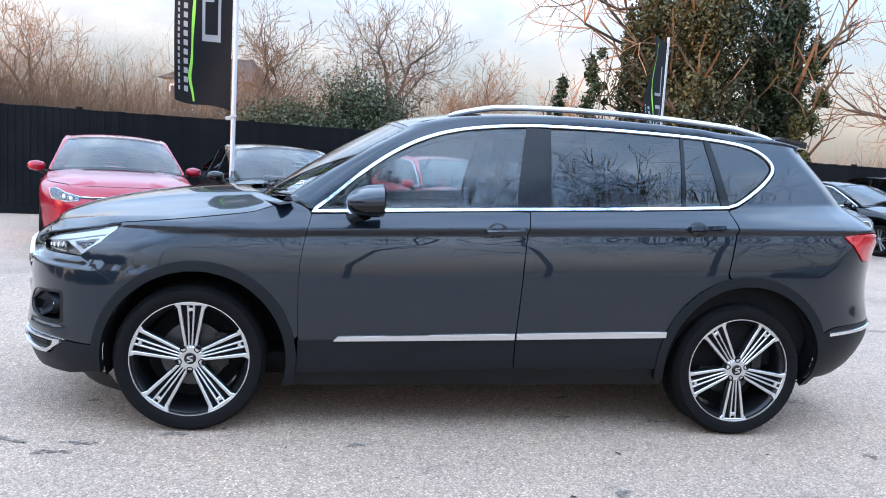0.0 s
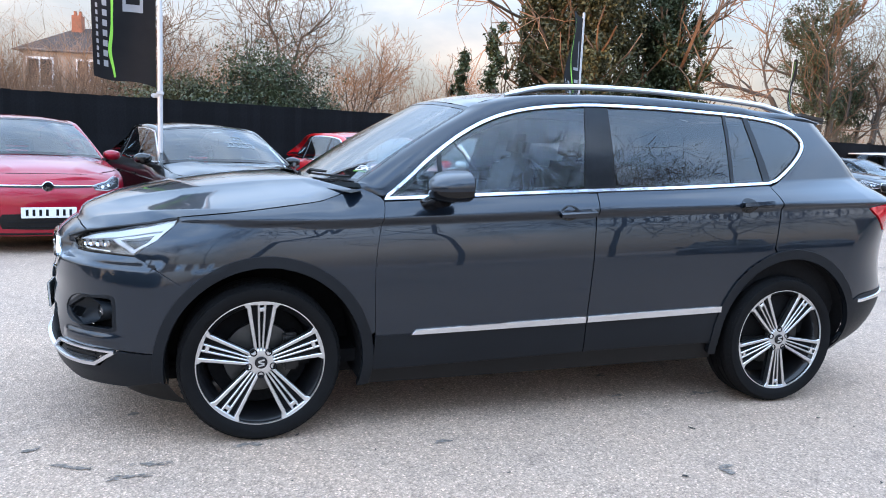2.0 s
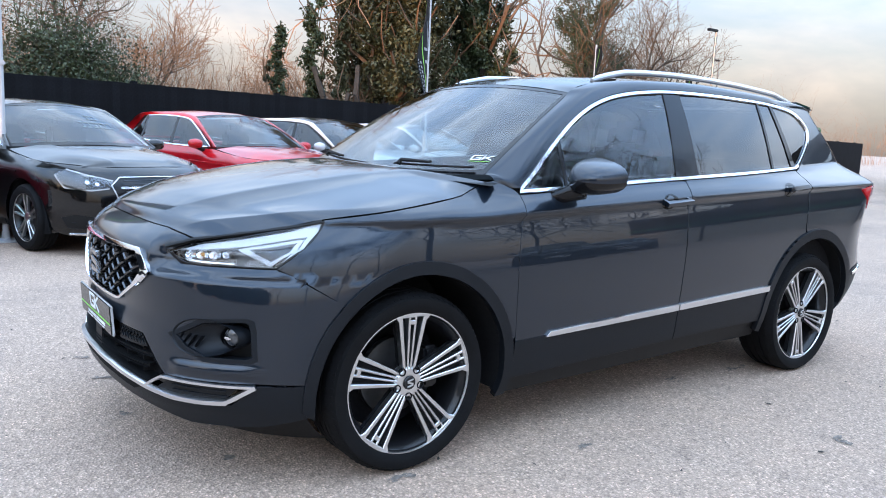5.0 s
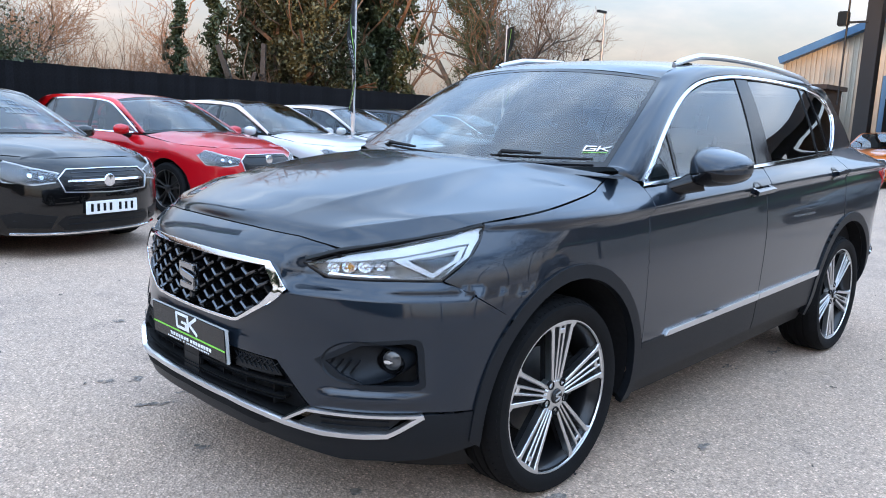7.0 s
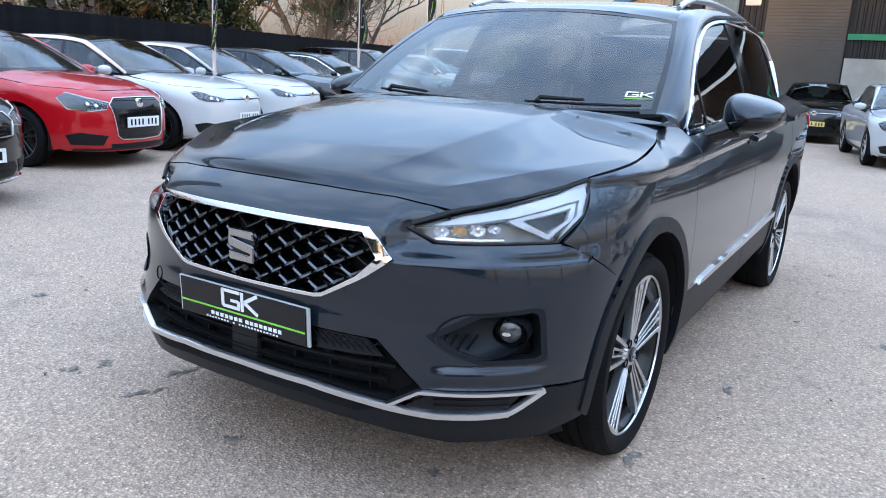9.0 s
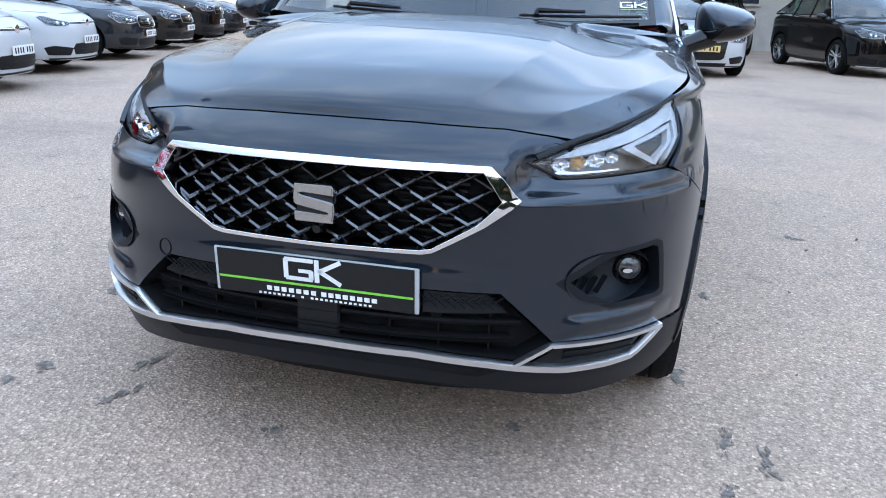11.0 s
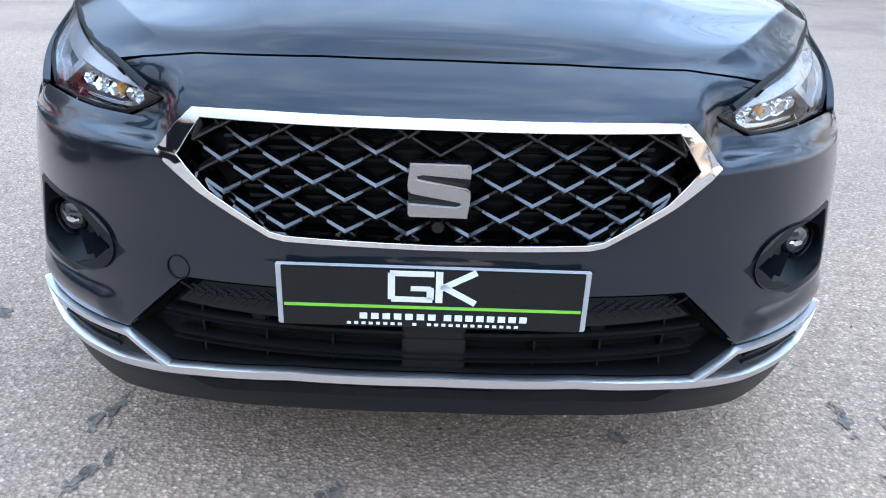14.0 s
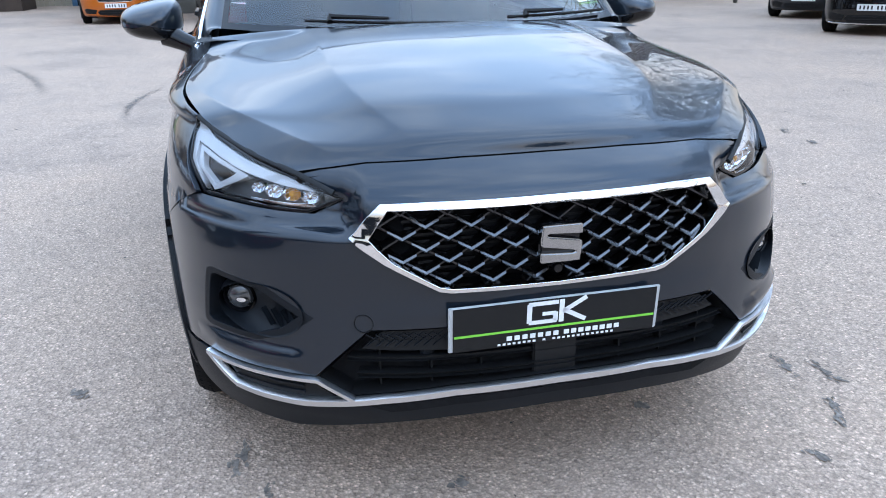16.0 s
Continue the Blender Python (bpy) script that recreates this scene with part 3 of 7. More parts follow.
def wheel_parts(radius, width, rim_r, style, owner, side, centre):
    """Tyre, rim, spokes, disc and hub of one wheel, at its place under a car. side is -1 for the left."""
    wheel = new("wheel")
    wheel.parent = owner
    wheel.location = centre
    wheel.rotation_euler = (0, 0, 0 if side < 0 else math.pi)
    h = width / 2
    sw = rim_r + 0.006
    prof = [(rim_r - 0.012, -h * 0.80), (sw, -h * 0.93), (sw + (radius - sw) * 0.35, -h * 1.0), (sw + (radius - sw) * 0.7, -h * 0.98), (radius - 0.014, -h * 0.87), (radius - 0.004, -h * 0.76), (radius, -h * 0.6)]
    for g in (-0.36, 0.0, 0.36):
        prof += [(radius, h * (g - 0.05)), (radius - 0.007, h * (g - 0.04)), (radius - 0.007, h * (g + 0.04)), (radius, h * (g + 0.05))]
    prof += [(radius, h * 0.6), (radius - 0.004, h * 0.76), (radius - 0.014, h * 0.87), (sw + (radius - sw) * 0.6, h), (sw, h * 0.93), (rim_r - 0.012, h * 0.8)]
    v, f = lathe(prof, 72)
    tyre = mesh_object("tyre", v, f, M_RUBBER, wheel, "black rubber tyre with tread grooves", sharp=28)
    if style == "hero":
        tv, tf = [], []
        for i in range(76):
            a = 2 * math.pi * i / 76
            for sd in (-1, 1):
                k = len(tv)
                for da, r, yy in ((-0.012, radius - 0.013, 0.90), (0.012, radius - 0.013, 0.90), (0.020, radius + 0.0015, 0.64), (-0.004, radius + 0.0015, 0.64),
                                  (-0.012, radius - 0.022, 0.86), (0.012, radius - 0.022, 0.86), (0.020, radius - 0.009, 0.62), (-0.004, radius - 0.009, 0.62)):
                    tv.append((r * math.cos(a + da * 1.5), sd * yy * h, r * math.sin(a + da * 1.5)))
                quads = ((0, 1, 2, 3), (0, 3, 7, 4), (1, 5, 6, 2), (0, 4, 5, 1), (3, 2, 6, 7))
                tf += [tuple(k + q for q in (qd if sd < 0 else qd[::-1])) for qd in quads]
        mesh_object("tread_block", tv, tf, M_RUBBER, tyre, smooth=False)["kind"] = "stuff"
    face = -h * 0.86
    v, f = lathe([(rim_r + 0.003, face + 0.006), (rim_r + 0.002, face - 0.003), (rim_r - 0.004, face - 0.0035), (rim_r - 0.007, face + 0.004)], 72)
    mesh_object("rim_lip", v, f, M_ALLOY if style == "hero" else M_STEEL, wheel)
    v, f = lathe([(rim_r - 0.006, face + 0.003), (rim_r - 0.022, face + 0.02), (rim_r - 0.035, face + 0.06), (rim_r - 0.045, h * 0.8)], 60)
    mesh_object("rim", v, f, M_RIMBLACK, wheel)
    v, f = lathe([(0.0, face + 0.115), (0.155, face + 0.115), (0.157, face + 0.12), (0.157, face + 0.14), (0.0, face + 0.14)], 48)
    mesh_object("brake_disc", v, f, M_DISC, wheel, "dark grey brake disc")
    bm = bmesh.new()
    bm_box(bm, (0.135, face + 0.105, 0.03), (0.07, 0.09, 0.17), bevel=0.012)
    part("brake_caliper", bm, M_RIMBLACK, wheel)
    v, f = lathe([(0.0, face + 0.17), (rim_r - 0.05, face + 0.17)], 32)
    mesh_object("wheel_back", v, f, M_LINER, wheel)
    return wheel, face


def bar(bm, p0, p1, w0, w1, y0, y1, deep=0.02, bevel=0.0025):
    """A flat spoke bar between two points of the wheel's face, with bevelled front edges."""
    a, b = Vector(p0), Vector(p1)
    t = (b - a).normalized()
    n = Vector((-t.y, t.x))
    quad = [a - n * w0, b - n * w1, b + n * w1, a + n * w0]
    ys = [y0, y1, y1, y0]
    inner = [a - n * (w0 - bevel), b - n * (w1 - bevel), b + n * (w1 - bevel), a + n * (w0 - bevel)]
    top = [bm.verts.new((q.x, y, q.y)) for q, y in zip(inner, ys)]
    mid = [bm.verts.new((q.x, y + bevel, q.y)) for q, y in zip(quad, ys)]
    low = [bm.verts.new((q.x, y + deep, q.y)) for q, y in zip(quad, ys)]
    bm.faces.new(top)
    for i in range(4):
        j = (i + 1) % 4
        bm.faces.new((top[j], top[i], mid[i], mid[j]))
        bm.faces.new((mid[j], mid[i], low[i], low[j]))


def hero_wheel(owner, side, centre, phase=90):
    R, RIM = 0.352, 0.276
    wheel, face = wheel_parts(R, 0.240, RIM, "hero", owner, side, centre)
    for k in range(5):
        a = radians(phase + 72 * k)
        u, n = Vector((math.cos(a), math.sin(a))), Vector((-math.sin(a), math.cos(a)))
        bm = bmesh.new()
        for sg in (-1, 1):
            bar(bm, u * 0.040 + n * sg * 0.0195, u * 0.250 + n * sg * 0.0545, 0.0060, 0.0088, face + 0.014, face + 0.001, 0.030)
            bar(bm, u * 0.246 + n * sg * 0.0540, u * 0.2665 + n * sg * 0.0640, 0.0092, 0.0150, face + 0.001, face - 0.002, 0.026)
            bar(bm, u * 0.040 + n * sg * 0.0062, u * 0.262 + n * sg * 0.0140, 0.0038, 0.0050, face + 0.0145, face + 0.0012, 0.028)
        bar(bm, u * 0.2655 - n * 0.068, u * 0.2655 + n * 0.068, 0.0070, 0.0070, face - 0.001, face - 0.001, 0.022)
        bar(bm, u * 0.238 - n * 0.016, u * 0.238 + n * 0.016, 0.0090, 0.0090, face + 0.003, face + 0.003, 0.016)
        part("spoke", bm, M_ALLOY, wheel, "diamond-cut silver triple spoke")
        bm = bmesh.new()
        bar(bm, u * 0.045, u * (RIM - 0.012), 0.026, 0.062, face + 0.036, face + 0.026, 0.030, 0.004)
        part("spoke_back", bm, M_LINER, wheel)
    v, f = lathe([(0.027, face + 0.012), (0.030, face + 0.011), (0.054, face + 0.0140), (0.062, face + 0.022), (0.066, face + 0.05)], 40)
    mesh_object("hub_face", v, f, M_ALLOY, wheel)
    v, f = lathe([(0.0, face + 0.004), (0.024, face + 0.005), (0.0265, face + 0.008), (0.0265, face + 0.03)], 32)
    mesh_object("hub", v, f, M_RIMBLACK, wheel)
    bm = bmesh.new()
    for dz, tilt in ((0.011, -14.0), (0.0, 18.0), (-0.011, -14.0)):
        bm_box(bm, (0, face + 0.003, dz), (0.028, 0.004, 0.0062), Matrix.Rotation(radians(tilt), 3, "Y"), 0.001)
    part("hub_badge", bm, M_ALLOY, wheel)
    for k in range(5):
        a = radians(phase + 36 + 72 * k)
        v, f = lathe([(0.0, face + 0.017), (0.010, face + 0.017), (0.0115, face + 0.010), (0.0155, face + 0.0095), (0.0165, face + 0.02)], 14)
        v = [(x + 0.055 * math.cos(a), y, z + 0.055 * math.sin(a)) for x, y, z in v]
        mesh_object("wheel_bolt", v, f, M_LINER, wheel)
    return wheel


LAMP_END = 1.08


def nose_relief(s, z):
    """Folds pressed into the bumper: a hollow under the plate, a ledge below each lamp and one below each fog lamp."""
    k = np.abs(s)
    fold = 0.762 + 0.026 * np.clip((k - 0.50) / 0.45, 0, 1)
    ledge = -0.80 * np.clip(z - fold, 0, 0.044) * np.clip((k - 0.44) / 0.06, 0, 1) * np.clip((0.90 - z) / 0.05, 0, 1) * np.clip((LAMP_END - k) / 0.22, 0, 1)
    sill = 0.012 * np.clip((0.474 - z) / 0.010, 0, 1) * np.clip((z - 0.415) / 0.037, 0, 1) * np.clip((k - 0.60) / 0.05, 0, 1) * np.clip((1.02 - k) / 0.12, 0, 1)
    return 0.010 * np.exp(-((z - 0.575) / 0.03) ** 2) * np.clip(1 - k / 0.5, 0, 1) + ledge + sill


def lamp_skin(s, z):
    """The headlamps' surface: the nose, sunk towards its lower edge to meet the fold below."""
    s, z = np.atleast_1d(np.asarray(s, float)), np.atleast_1d(np.asarray(z, float))
    k = np.abs(s)
    depth = 0.034 * np.clip((0.955 - z) / 0.12, 0, 1) * np.clip((LAMP_END - k) / 0.22, 0, 1)
    return hull(s, z) - surface_normals(hull, s, z, 1.0) * depth[:, None]


def build_hero():
    car = thing("suv_car", "dark grey metallic seven-seat SUV parked on tarmac", "car")
    # outlines in (x, height) shared by the panels of one side
    belt = [(0.540, 1.072), (1.05, 1.105), (1.612, 1.138), (2.20, 1.168), (2.690, 1.196)]
    shut_f = [(0.538, 1.062), (0.510, 0.93), (0.492, 0.795), (0.492, 0.62), (0.498, 0.462)]
    shut_m = [(1.609, 1.122), (1.592, 0.977), (1.577, 0.723), (1.565, 0.50)]
    shut_r = [(2.690, 1.184), (2.702, 1.091), (2.682, 0.966), (2.660, 0.842)]
    g = 0.0035
    lamp = (on_y((0.490, 0.857), (0.575, 0.890)) + on_x((-0.60, 0.916), (-0.45, 0.943), (-0.338, 0.969), (-0.357, 0.940), (-0.425, 0.882), (-0.521, 0.813))
            + on_y((0.74, 0.814), (0.65, 0.812), (0.575, 0.813)))

    def shrink(poly, k):
        c = np.mean(np.array(poly), axis=0)
        return [tuple(c + (np.array(p) - c) * k) for p in poly]

    # ---- nose ----
    half = (on_y((0.0, 0.922), (0.2, 0.921), (0.42, 0.914), (0.52, 0.901), (0.568, 0.893), (0.483, 0.856), (0.560, 0.808), (0.65, 0.807), (0.74, 0.809))
            + on_x((-0.521, 0.808), (-0.455, 0.776), (-0.335, 0.700)) + on_x(*[p for p in arc(*FA, FRO - 0.014, 141, 186, 8)]) + on_x((-0.44, 0.300 + 0.11))
            + on_y((0.828, 0.419), (0.70, 0.418), (0.574, 0.419), (0.445, 0.541), (0.2, 0.546), (0.0, 0.545)))
    bumper = half + mirrored(half)[1:-1]
    gr_out = on_y((0.0, 0.842), (0.30, 0.841), (0.402, 0.838), (0.432, 0.812), (0.473, 0.762), (0.40, 0.706), (0.280, 0.637), (0.255, 0.632), (0.0, 0.629))
    gr_in = on_y((0.0, 0.828), (0.30, 0.8275), (0.388, 0.8265), (0.407, 0.802), (0.433, 0.7615), (0.382, 0.7085), (0.279, 0.6460), (0.252, 0.6405), (0.0, 0.6370))
    grille_o, grille_i = gr_out + mirrored(gr_out)[1:-1], gr_in + mirrored(gr_in)[1:-1]
    fog = on_y((0.566, 0.563), (0.674, 0.629), (0.795, 0.643), (0.808, 0.635), (0.815, 0.60), (0.826, 0.500), (0.815, 0.489), (0.700, 0.488), (0.62, 0.520))
    part_b = panel("front_bumper", hull, bumper, M_GREY, car, "grey painted front bumper", holes=[grille_o, fog, mirrored(fog)], step=0.018,
                   recess=nose_relief)
    grille = panel("grille_frame", hull, grille_o, M_CHROME, car, "polished chrome grille surround", holes=[grille_i], step=0.03, off=0.014, rim=0.03)
    panel("grille_back", hull, grille_i, M_LINER, grille, off=-0.055, rim=0, step=0.05)
    # diamond lattice of the grille
    lv, lf = [], []
    pw, ph = 0.0515, 0.0275

    def lattice_point(y, z, d):
        s = (1 if y >= 0 else -1) * hull.sy(abs(y), z)
        p = hull(s, z)[0]
        return Vector((p[0] - d, p[1], p[2]))

    poly_i = np.array([(-hull(s, z)[0, 1], z) for s, z in grille_i])
    ins = lambda y, z: bool(inside(np.array([y]), np.array([z]), poly_i)[0])
    for i in range(-10, 11):
        for j in range(-2, 10):
            if (i + j) % 2:
                continue
            y0, z0 = i * pw, 0.622 + j * ph
            for sgn in (-1, 1):
                y1, z1 = y0 + sgn * pw, z0 + ph
                samples = [k / 12 for k in range(13)]
                inn = [t for t in samples if ins(y0 + (y1 - y0) * t, z0 + (z1 - z0) * t)]
                if len(inn) < 2:
                    continue
                ta, tb = inn[0], inn[-1]
                a = lattice_point(y0 + (y1 - y0) * ta, z0 + (z1 - z0) * ta, -0.009)
                b = lattice_point(y0 + (y1 - y0) * tb, z0 + (z1 - z0) * tb, -0.022)
                k = len(lv)
                w = 0.0064
                for q in (a, b):
                    lv.extend([q + Vector((0.006, 0, w)), q + Vector((-0.004, 0, w * 0.35)), q + Vector((-0.004, 0, -w * 0.35)), q + Vector((0.006, 0, -w)), q + Vector((0.03, 0, -w)), q + Vector((0.03, 0, w))])
                lf.extend([(k + m, k + (m + 1) % 6, k + 6 + (m + 1) % 6, k + 6 + m) for m in range(6)] + [tuple(k + m for m in range(6))[::-1], tuple(k + 6 + m for m in range(6))])
    mesh_object("grille_lattice", lv, lf, M_DARKCHROME, grille, "smoked chrome diamond lattice", sharp=30)
    # a bright chevron on each lower corner of the diamonds
    for i in range(-9, 10):
        for j in range(-1, 9):
            if (i + j) % 2 or (i == 0 and 2 < j < 7):
                continue
            y0, z0 = i * pw, 0.622 + j * ph
            if not (ins(y0, z0) and ins(y0 - 0.62 * pw, z0 + 0.62 * ph) and ins(y0 + 0.62 * pw, z0 + 0.62 * ph)):
                continue
            cv, cf = [], []
            for t in (-0.60, -0.30, 0.0, 0.30, 0.60):
                q = lattice_point(y0 + t * pw, z0 + abs(t) * ph, -0.003 - 0.008 * abs(t))
                h = 0.0072 - 0.0022 * abs(t)
                cv += [q + Vector((0.016, 0, h)), q + Vector((-0.001, 0, h * 0.75)), q + Vector((-0.006, 0, 0.0)), q + Vector((-0.002, 0, -h * 0.7)), q + Vector((0.016, 0, -h * 0.8))]
            cf = [(5 * m + n, 5 * m + n + 1, 5 * m + n + 6, 5 * m + n + 5) for m in range(4) for n in range(4)] + [(0, 1, 2, 3, 4), (24, 23, 22, 21, 20)]
            mesh_object("grille_chevron", cv, [q[::-1] for q in cf], M_CHEVRON, grille, sharp=20)
    bm = bmesh.new()
    for k in range(9):
        bm_box(bm, (-0.848, 0, 0.66 + 0.017 * k), (0.02, 0.62 + 0.012 * k, 0.006))
    part("radiator_core", bm, M_BLACK, grille)
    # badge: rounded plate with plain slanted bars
    half = [(-0.047, 0.046), (0.046, 0.046), (0.050, 0.042), (0.050, 0.0215), (-0.028, 0.0260), (-0.0355, 0.0235), (-0.0355, 0.0205), (-0.030, 0.0185), (0.044, 0.0060), (0.050, 0.0015), (0.051, -0.010)]
    ring = half + [(-y, -z) for y, z in half]
    bm = bmesh.new()
    front = [bm.verts.new((-0.934 - 0.05 * z, -y, 0.735 + z)) for y, z in ring]
    rear = [bm.verts.new((-0.918 - 0.05 * z, -y, 0.735 + z)) for y, z in ring]
    bm.faces.new(front)
    for i in range(len(ring)):
        j = (i + 1) % len(ring)
        bm.faces.new((front[j], front[i], rear[i], rear[j]))
    bmesh.ops.recalc_face_normals(bm, faces=bm.faces)
    bmesh.ops.bevel(bm, geom=[e for e in bm.edges if all(v in front for v in e.verts)], offset=0.003, segments=2, affect="EDGES")
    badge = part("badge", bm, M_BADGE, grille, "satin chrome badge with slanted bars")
    bm = bmesh.new()
    bm_box(bm, (-0.913, 0, 0.735), (0.016, 0.100, 0.092), bevel=0.006)
    part("badge_back", bm, M_GLOSS, badge)
    v, f = lathe([(0.0, -0.018), (0.010, -0.018), (0.013, -0.012), (0.013, 0.02)], 20, "x")
    mesh_object("parking_camera", [(x - 0.900, y, z + 0.668) for x, y, z in v], f, M_GLOSS, grille)

    # round cover of the towing eye
    strip("towing_cover", hull, [(-hull.sy(TOW[0] + 0.021 * math.cos(a), TOW[1]), TOW[1] + 0.021 * math.sin(a)) for a in np.linspace(0, 2 * math.pi, 28)[:-1]], 0.0024, M_LINER, part_b, off=0.0030, closed=True, depth=0.004)
    # lower intake, chrome blade and skirt
    intake = on_y((0.0, 0.541), (0.2, 0.542), (0.440, 0.537), (0.566, 0.418), (0.497, 0.370), (0.42, 0.381), (0.25, 0.399), (0.0, 0.402))
    full_intake = intake + mirrored(intake)[1:-1]
    low = panel("lower_intake", hull, full_intake, M_LINER, car, "black lower air intake", off=-0.06, rim=0, step=0.05)
    ring = np.array(dense(full_intake, 0.03))
    rim_n = surface_normals(hull, ring[:, 0], ring[:, 1], 1.0)
    rim_p = hull(ring[:, 0], ring[:, 1])
    m = len(ring)
    mesh_object("intake_wall", [*(rim_p - rim_n * 0.002), *(rim_p - rim_n * 0.064)], [(i, (i + 1) % m, m + (i + 1) % m, m + i) for i in range(m)], M_BLACK, low)
    lat = on_y((0.265, 0.541), (0.405, 0.542), (0.465, 0.492), (0.38, 0.488), (0.265, 0.486))
    for sd in (1, -1):
        pl = lat if sd > 0 else mirrored(lat)
        mesh_t = panel("intake_mesh", hull, pl, M_BLACK, low, off=-0.012, rim=0.02, step=0.03)
        bm = bmesh.new()
        for i in range(8):
            for tilt in (-1, 1):
                y = 0.275 + 0.022 * i
                bm_box(bm, (float(hull(hull.sy(y, 0.515), 0.515)[0, 0]) + 0.010, -sd * y, 0.514), (0.004, 0.056, 0.003), Matrix.Rotation(radians(35 * tilt), 3, "X"))
        part("mesh_relief", bm, M_CLAD, mesh_t)
    for z, w in ((0.468, 0.50), (0.425, 0.48)):
        path = [(s, z) for s in np.linspace(-hull.sy(w, z), hull.sy(w, z), 40)]
        strip("intake_slat", hull, path, 0.012, M_BLACK, low, off=-0.022, depth=0.045)
    for y in (-0.42, -0.30, -0.18, 0.18, 0.30, 0.42):
        bm = bmesh.new()
        bm_box(bm, (float(hull(hull.sy(abs(y), 0.44), 0.44)[0, 0]) + 0.05, y, 0.44), (0.04, 0.004, 0.10))
        part("intake_rib", bm, M_BLACK, low)
    bm = bmesh.new()
    bm_box(bm, (-0.908, 0, 0.435), (0.02, 0.112, 0.115), bevel=0.004)
    part("radar_cover", bm, M_BLACK, low)
    for y in (-0.29, 0.31):
        v, f = lathe([(0.0, -0.014), (0.010, -0.014), (0.012, -0.010), (0.017, -0.008), (0.018, 0.02)], 20, "x")
        mesh_object("parking_sensor", [(x - 0.872, y + yy, z + 0.478) for x, yy, z in v], f, M_CLAD, low)
    line = [(0.0, 0.388), (0.25, 0.385), (0.42, 0.367), (0.487, 0.3565), (0.60, 0.342), (0.70, 0.342), (0.758, 0.347)]
    ys = np.linspace(0, 0.758, 46)
    zs = np.interp(ys, [p[0] for p in line], [p[1] for p in line])
    right = [(hull.sy(y, z), z) for y, z in zip(ys, zs)]
    strip("chrome_blade", hull, mirrored(right) + right[1:], 0.021, M_SATIN, car, "bright satin chrome bumper blade", off=0.013, depth=0.004)
    skirt = (on_y((0.0, 0.373), (0.25, 0.370), (0.42, 0.350), (0.487, 0.341), (0.60, 0.327), (0.70, 0.330), (0.768, 0.336), (0.828, 0.410)) + on_x((-0.445, 0.406), (-0.440, 0.34), (-0.405, 0.285))
             + on_y((0.80, 0.252), (0.62, 0.246), (0.43, 0.283), (0.25, 0.303), (0.0, 0.310)))
    sk = panel("front_skirt", hull, skirt + mirrored(skirt)[1:-1], M_CLAD, car, "dark grey plastic lower skirt", step=0.04, off=0.004, rim=0.06)
    slot = on_y((0.0, 0.369), (0.25, 0.366), (0.38, 0.352), (0.445, 0.343), (0.40, 0.327), (0.25, 0.345), (0.0, 0.350))
    panel("skirt_slot", hull, slot + mirrored(slot)[1:-1], M_LINER, sk, off=0.006, rim=0.003, step=0.04)
    under = on_y((0.0, 0.31), (0.25, 0.303), (0.43, 0.283), (0.62, 0.246), (0.8, 0.25), (0.78, 0.15), (0.0, 0.16))
    panel("undertray", lambda s, z: hull(s, z) + np.array([0.17, 0, 0]), under + mirrored(under)[1:-1], M_BLACK, car, rim=0.0, step=0.06)

    for sd in (1, -1):
        mir = sd < 0
        # lower chrome frame at the corners
        fo = on_y((0.487, 0.3675), (0.569, 0.416), (0.70, 0.4145), (0.826, 0.414), (0.802, 0.378), (0.770, 0.340), (0.70, 0.334), (0.60, 0.331), (0.487, 0.345))
        fi = on_y((0.528, 0.360), (0.586, 0.3985), (0.70, 0.4035), (0.790, 0.403), (0.775, 0.380), (0.757, 0.358), (0.68, 0.3515), (0.60, 0.3515))
        fr = strip("bumper_chrome", hull, on_y(*[(y, float(np.interp(y, [0.484, 0.566, 0.70, 0.824], [0.361, 0.4105, 0.409, 0.4085]))) for y in np.linspace(0.484, 0.824, 26)]), 0.012, M_SATIN, car, "bright satin chrome corner trim", off=0.013, depth=0.004, mirror=mir)
        strip("trim_end", hull, on_y((0.752, 0.346), (0.765, 0.354), (0.782, 0.368), (0.800, 0.385), (0.824, 0.4085)), 0.019, M_SATIN, fr, off=0.0135, depth=0.004, mirror=mir)
        panel("corner_vent", hull, fi, M_BLACK, fr, off=-0.004, rim=0, step=0.04, mirror=mir)
        for z in (0.368, 0.386):
            strip("vent_slat", hull, on_y((0.60, z), (0.66, z), (0.762, z)), 0.006, M_CLAD, fr, off=0.002, mirror=mir)
        # fog lamp in its black housing
        fh = panel("fog_housing", hull, shrink(fog, 0.99), M_BLACK, car, "black fog lamp housing", off=-0.070, rim=0, step=0.04, mirror=mir)
        fw = shrink(fog, 0.84)
        panel("fog_bezel", hull, shrink(fog, 1.0), M_CLAD, fh, holes=[fw], off=0.001, rim=0.045, step=0.03, mirror=mir)
        c = hull(hull.sy(0.735, 0.569), 0.569)[0] * np.array([1, sd, 1])
        fv, ff = [], []
        for cy, cz, ry, rz, d in ((0.688, 0.566, 0.098, 0.064, -0.006), (0.690, 0.566, 0.094, 0.061, 0.004), (0.712, 0.567, 0.070, 0.052, 0.030), (0.735, 0.569, 0.042, 0.041, 0.058)):
            for k in range(32):
                w = 2 * math.pi * k / 32
                y, z = cy + ry * math.cos(w), cz + rz * math.sin(w)
                q = hull(hull.sy(min(y, 0.80), z), z)[0]
                fv.append((q[0] + d, sd * q[1], q[2]))
        ff = [(32 * i + k, 32 * i + (k + 1) % 32, 32 * i + 32 + (k + 1) % 32, 32 * i + 32 + k) for i in range(3) for k in range(32)]
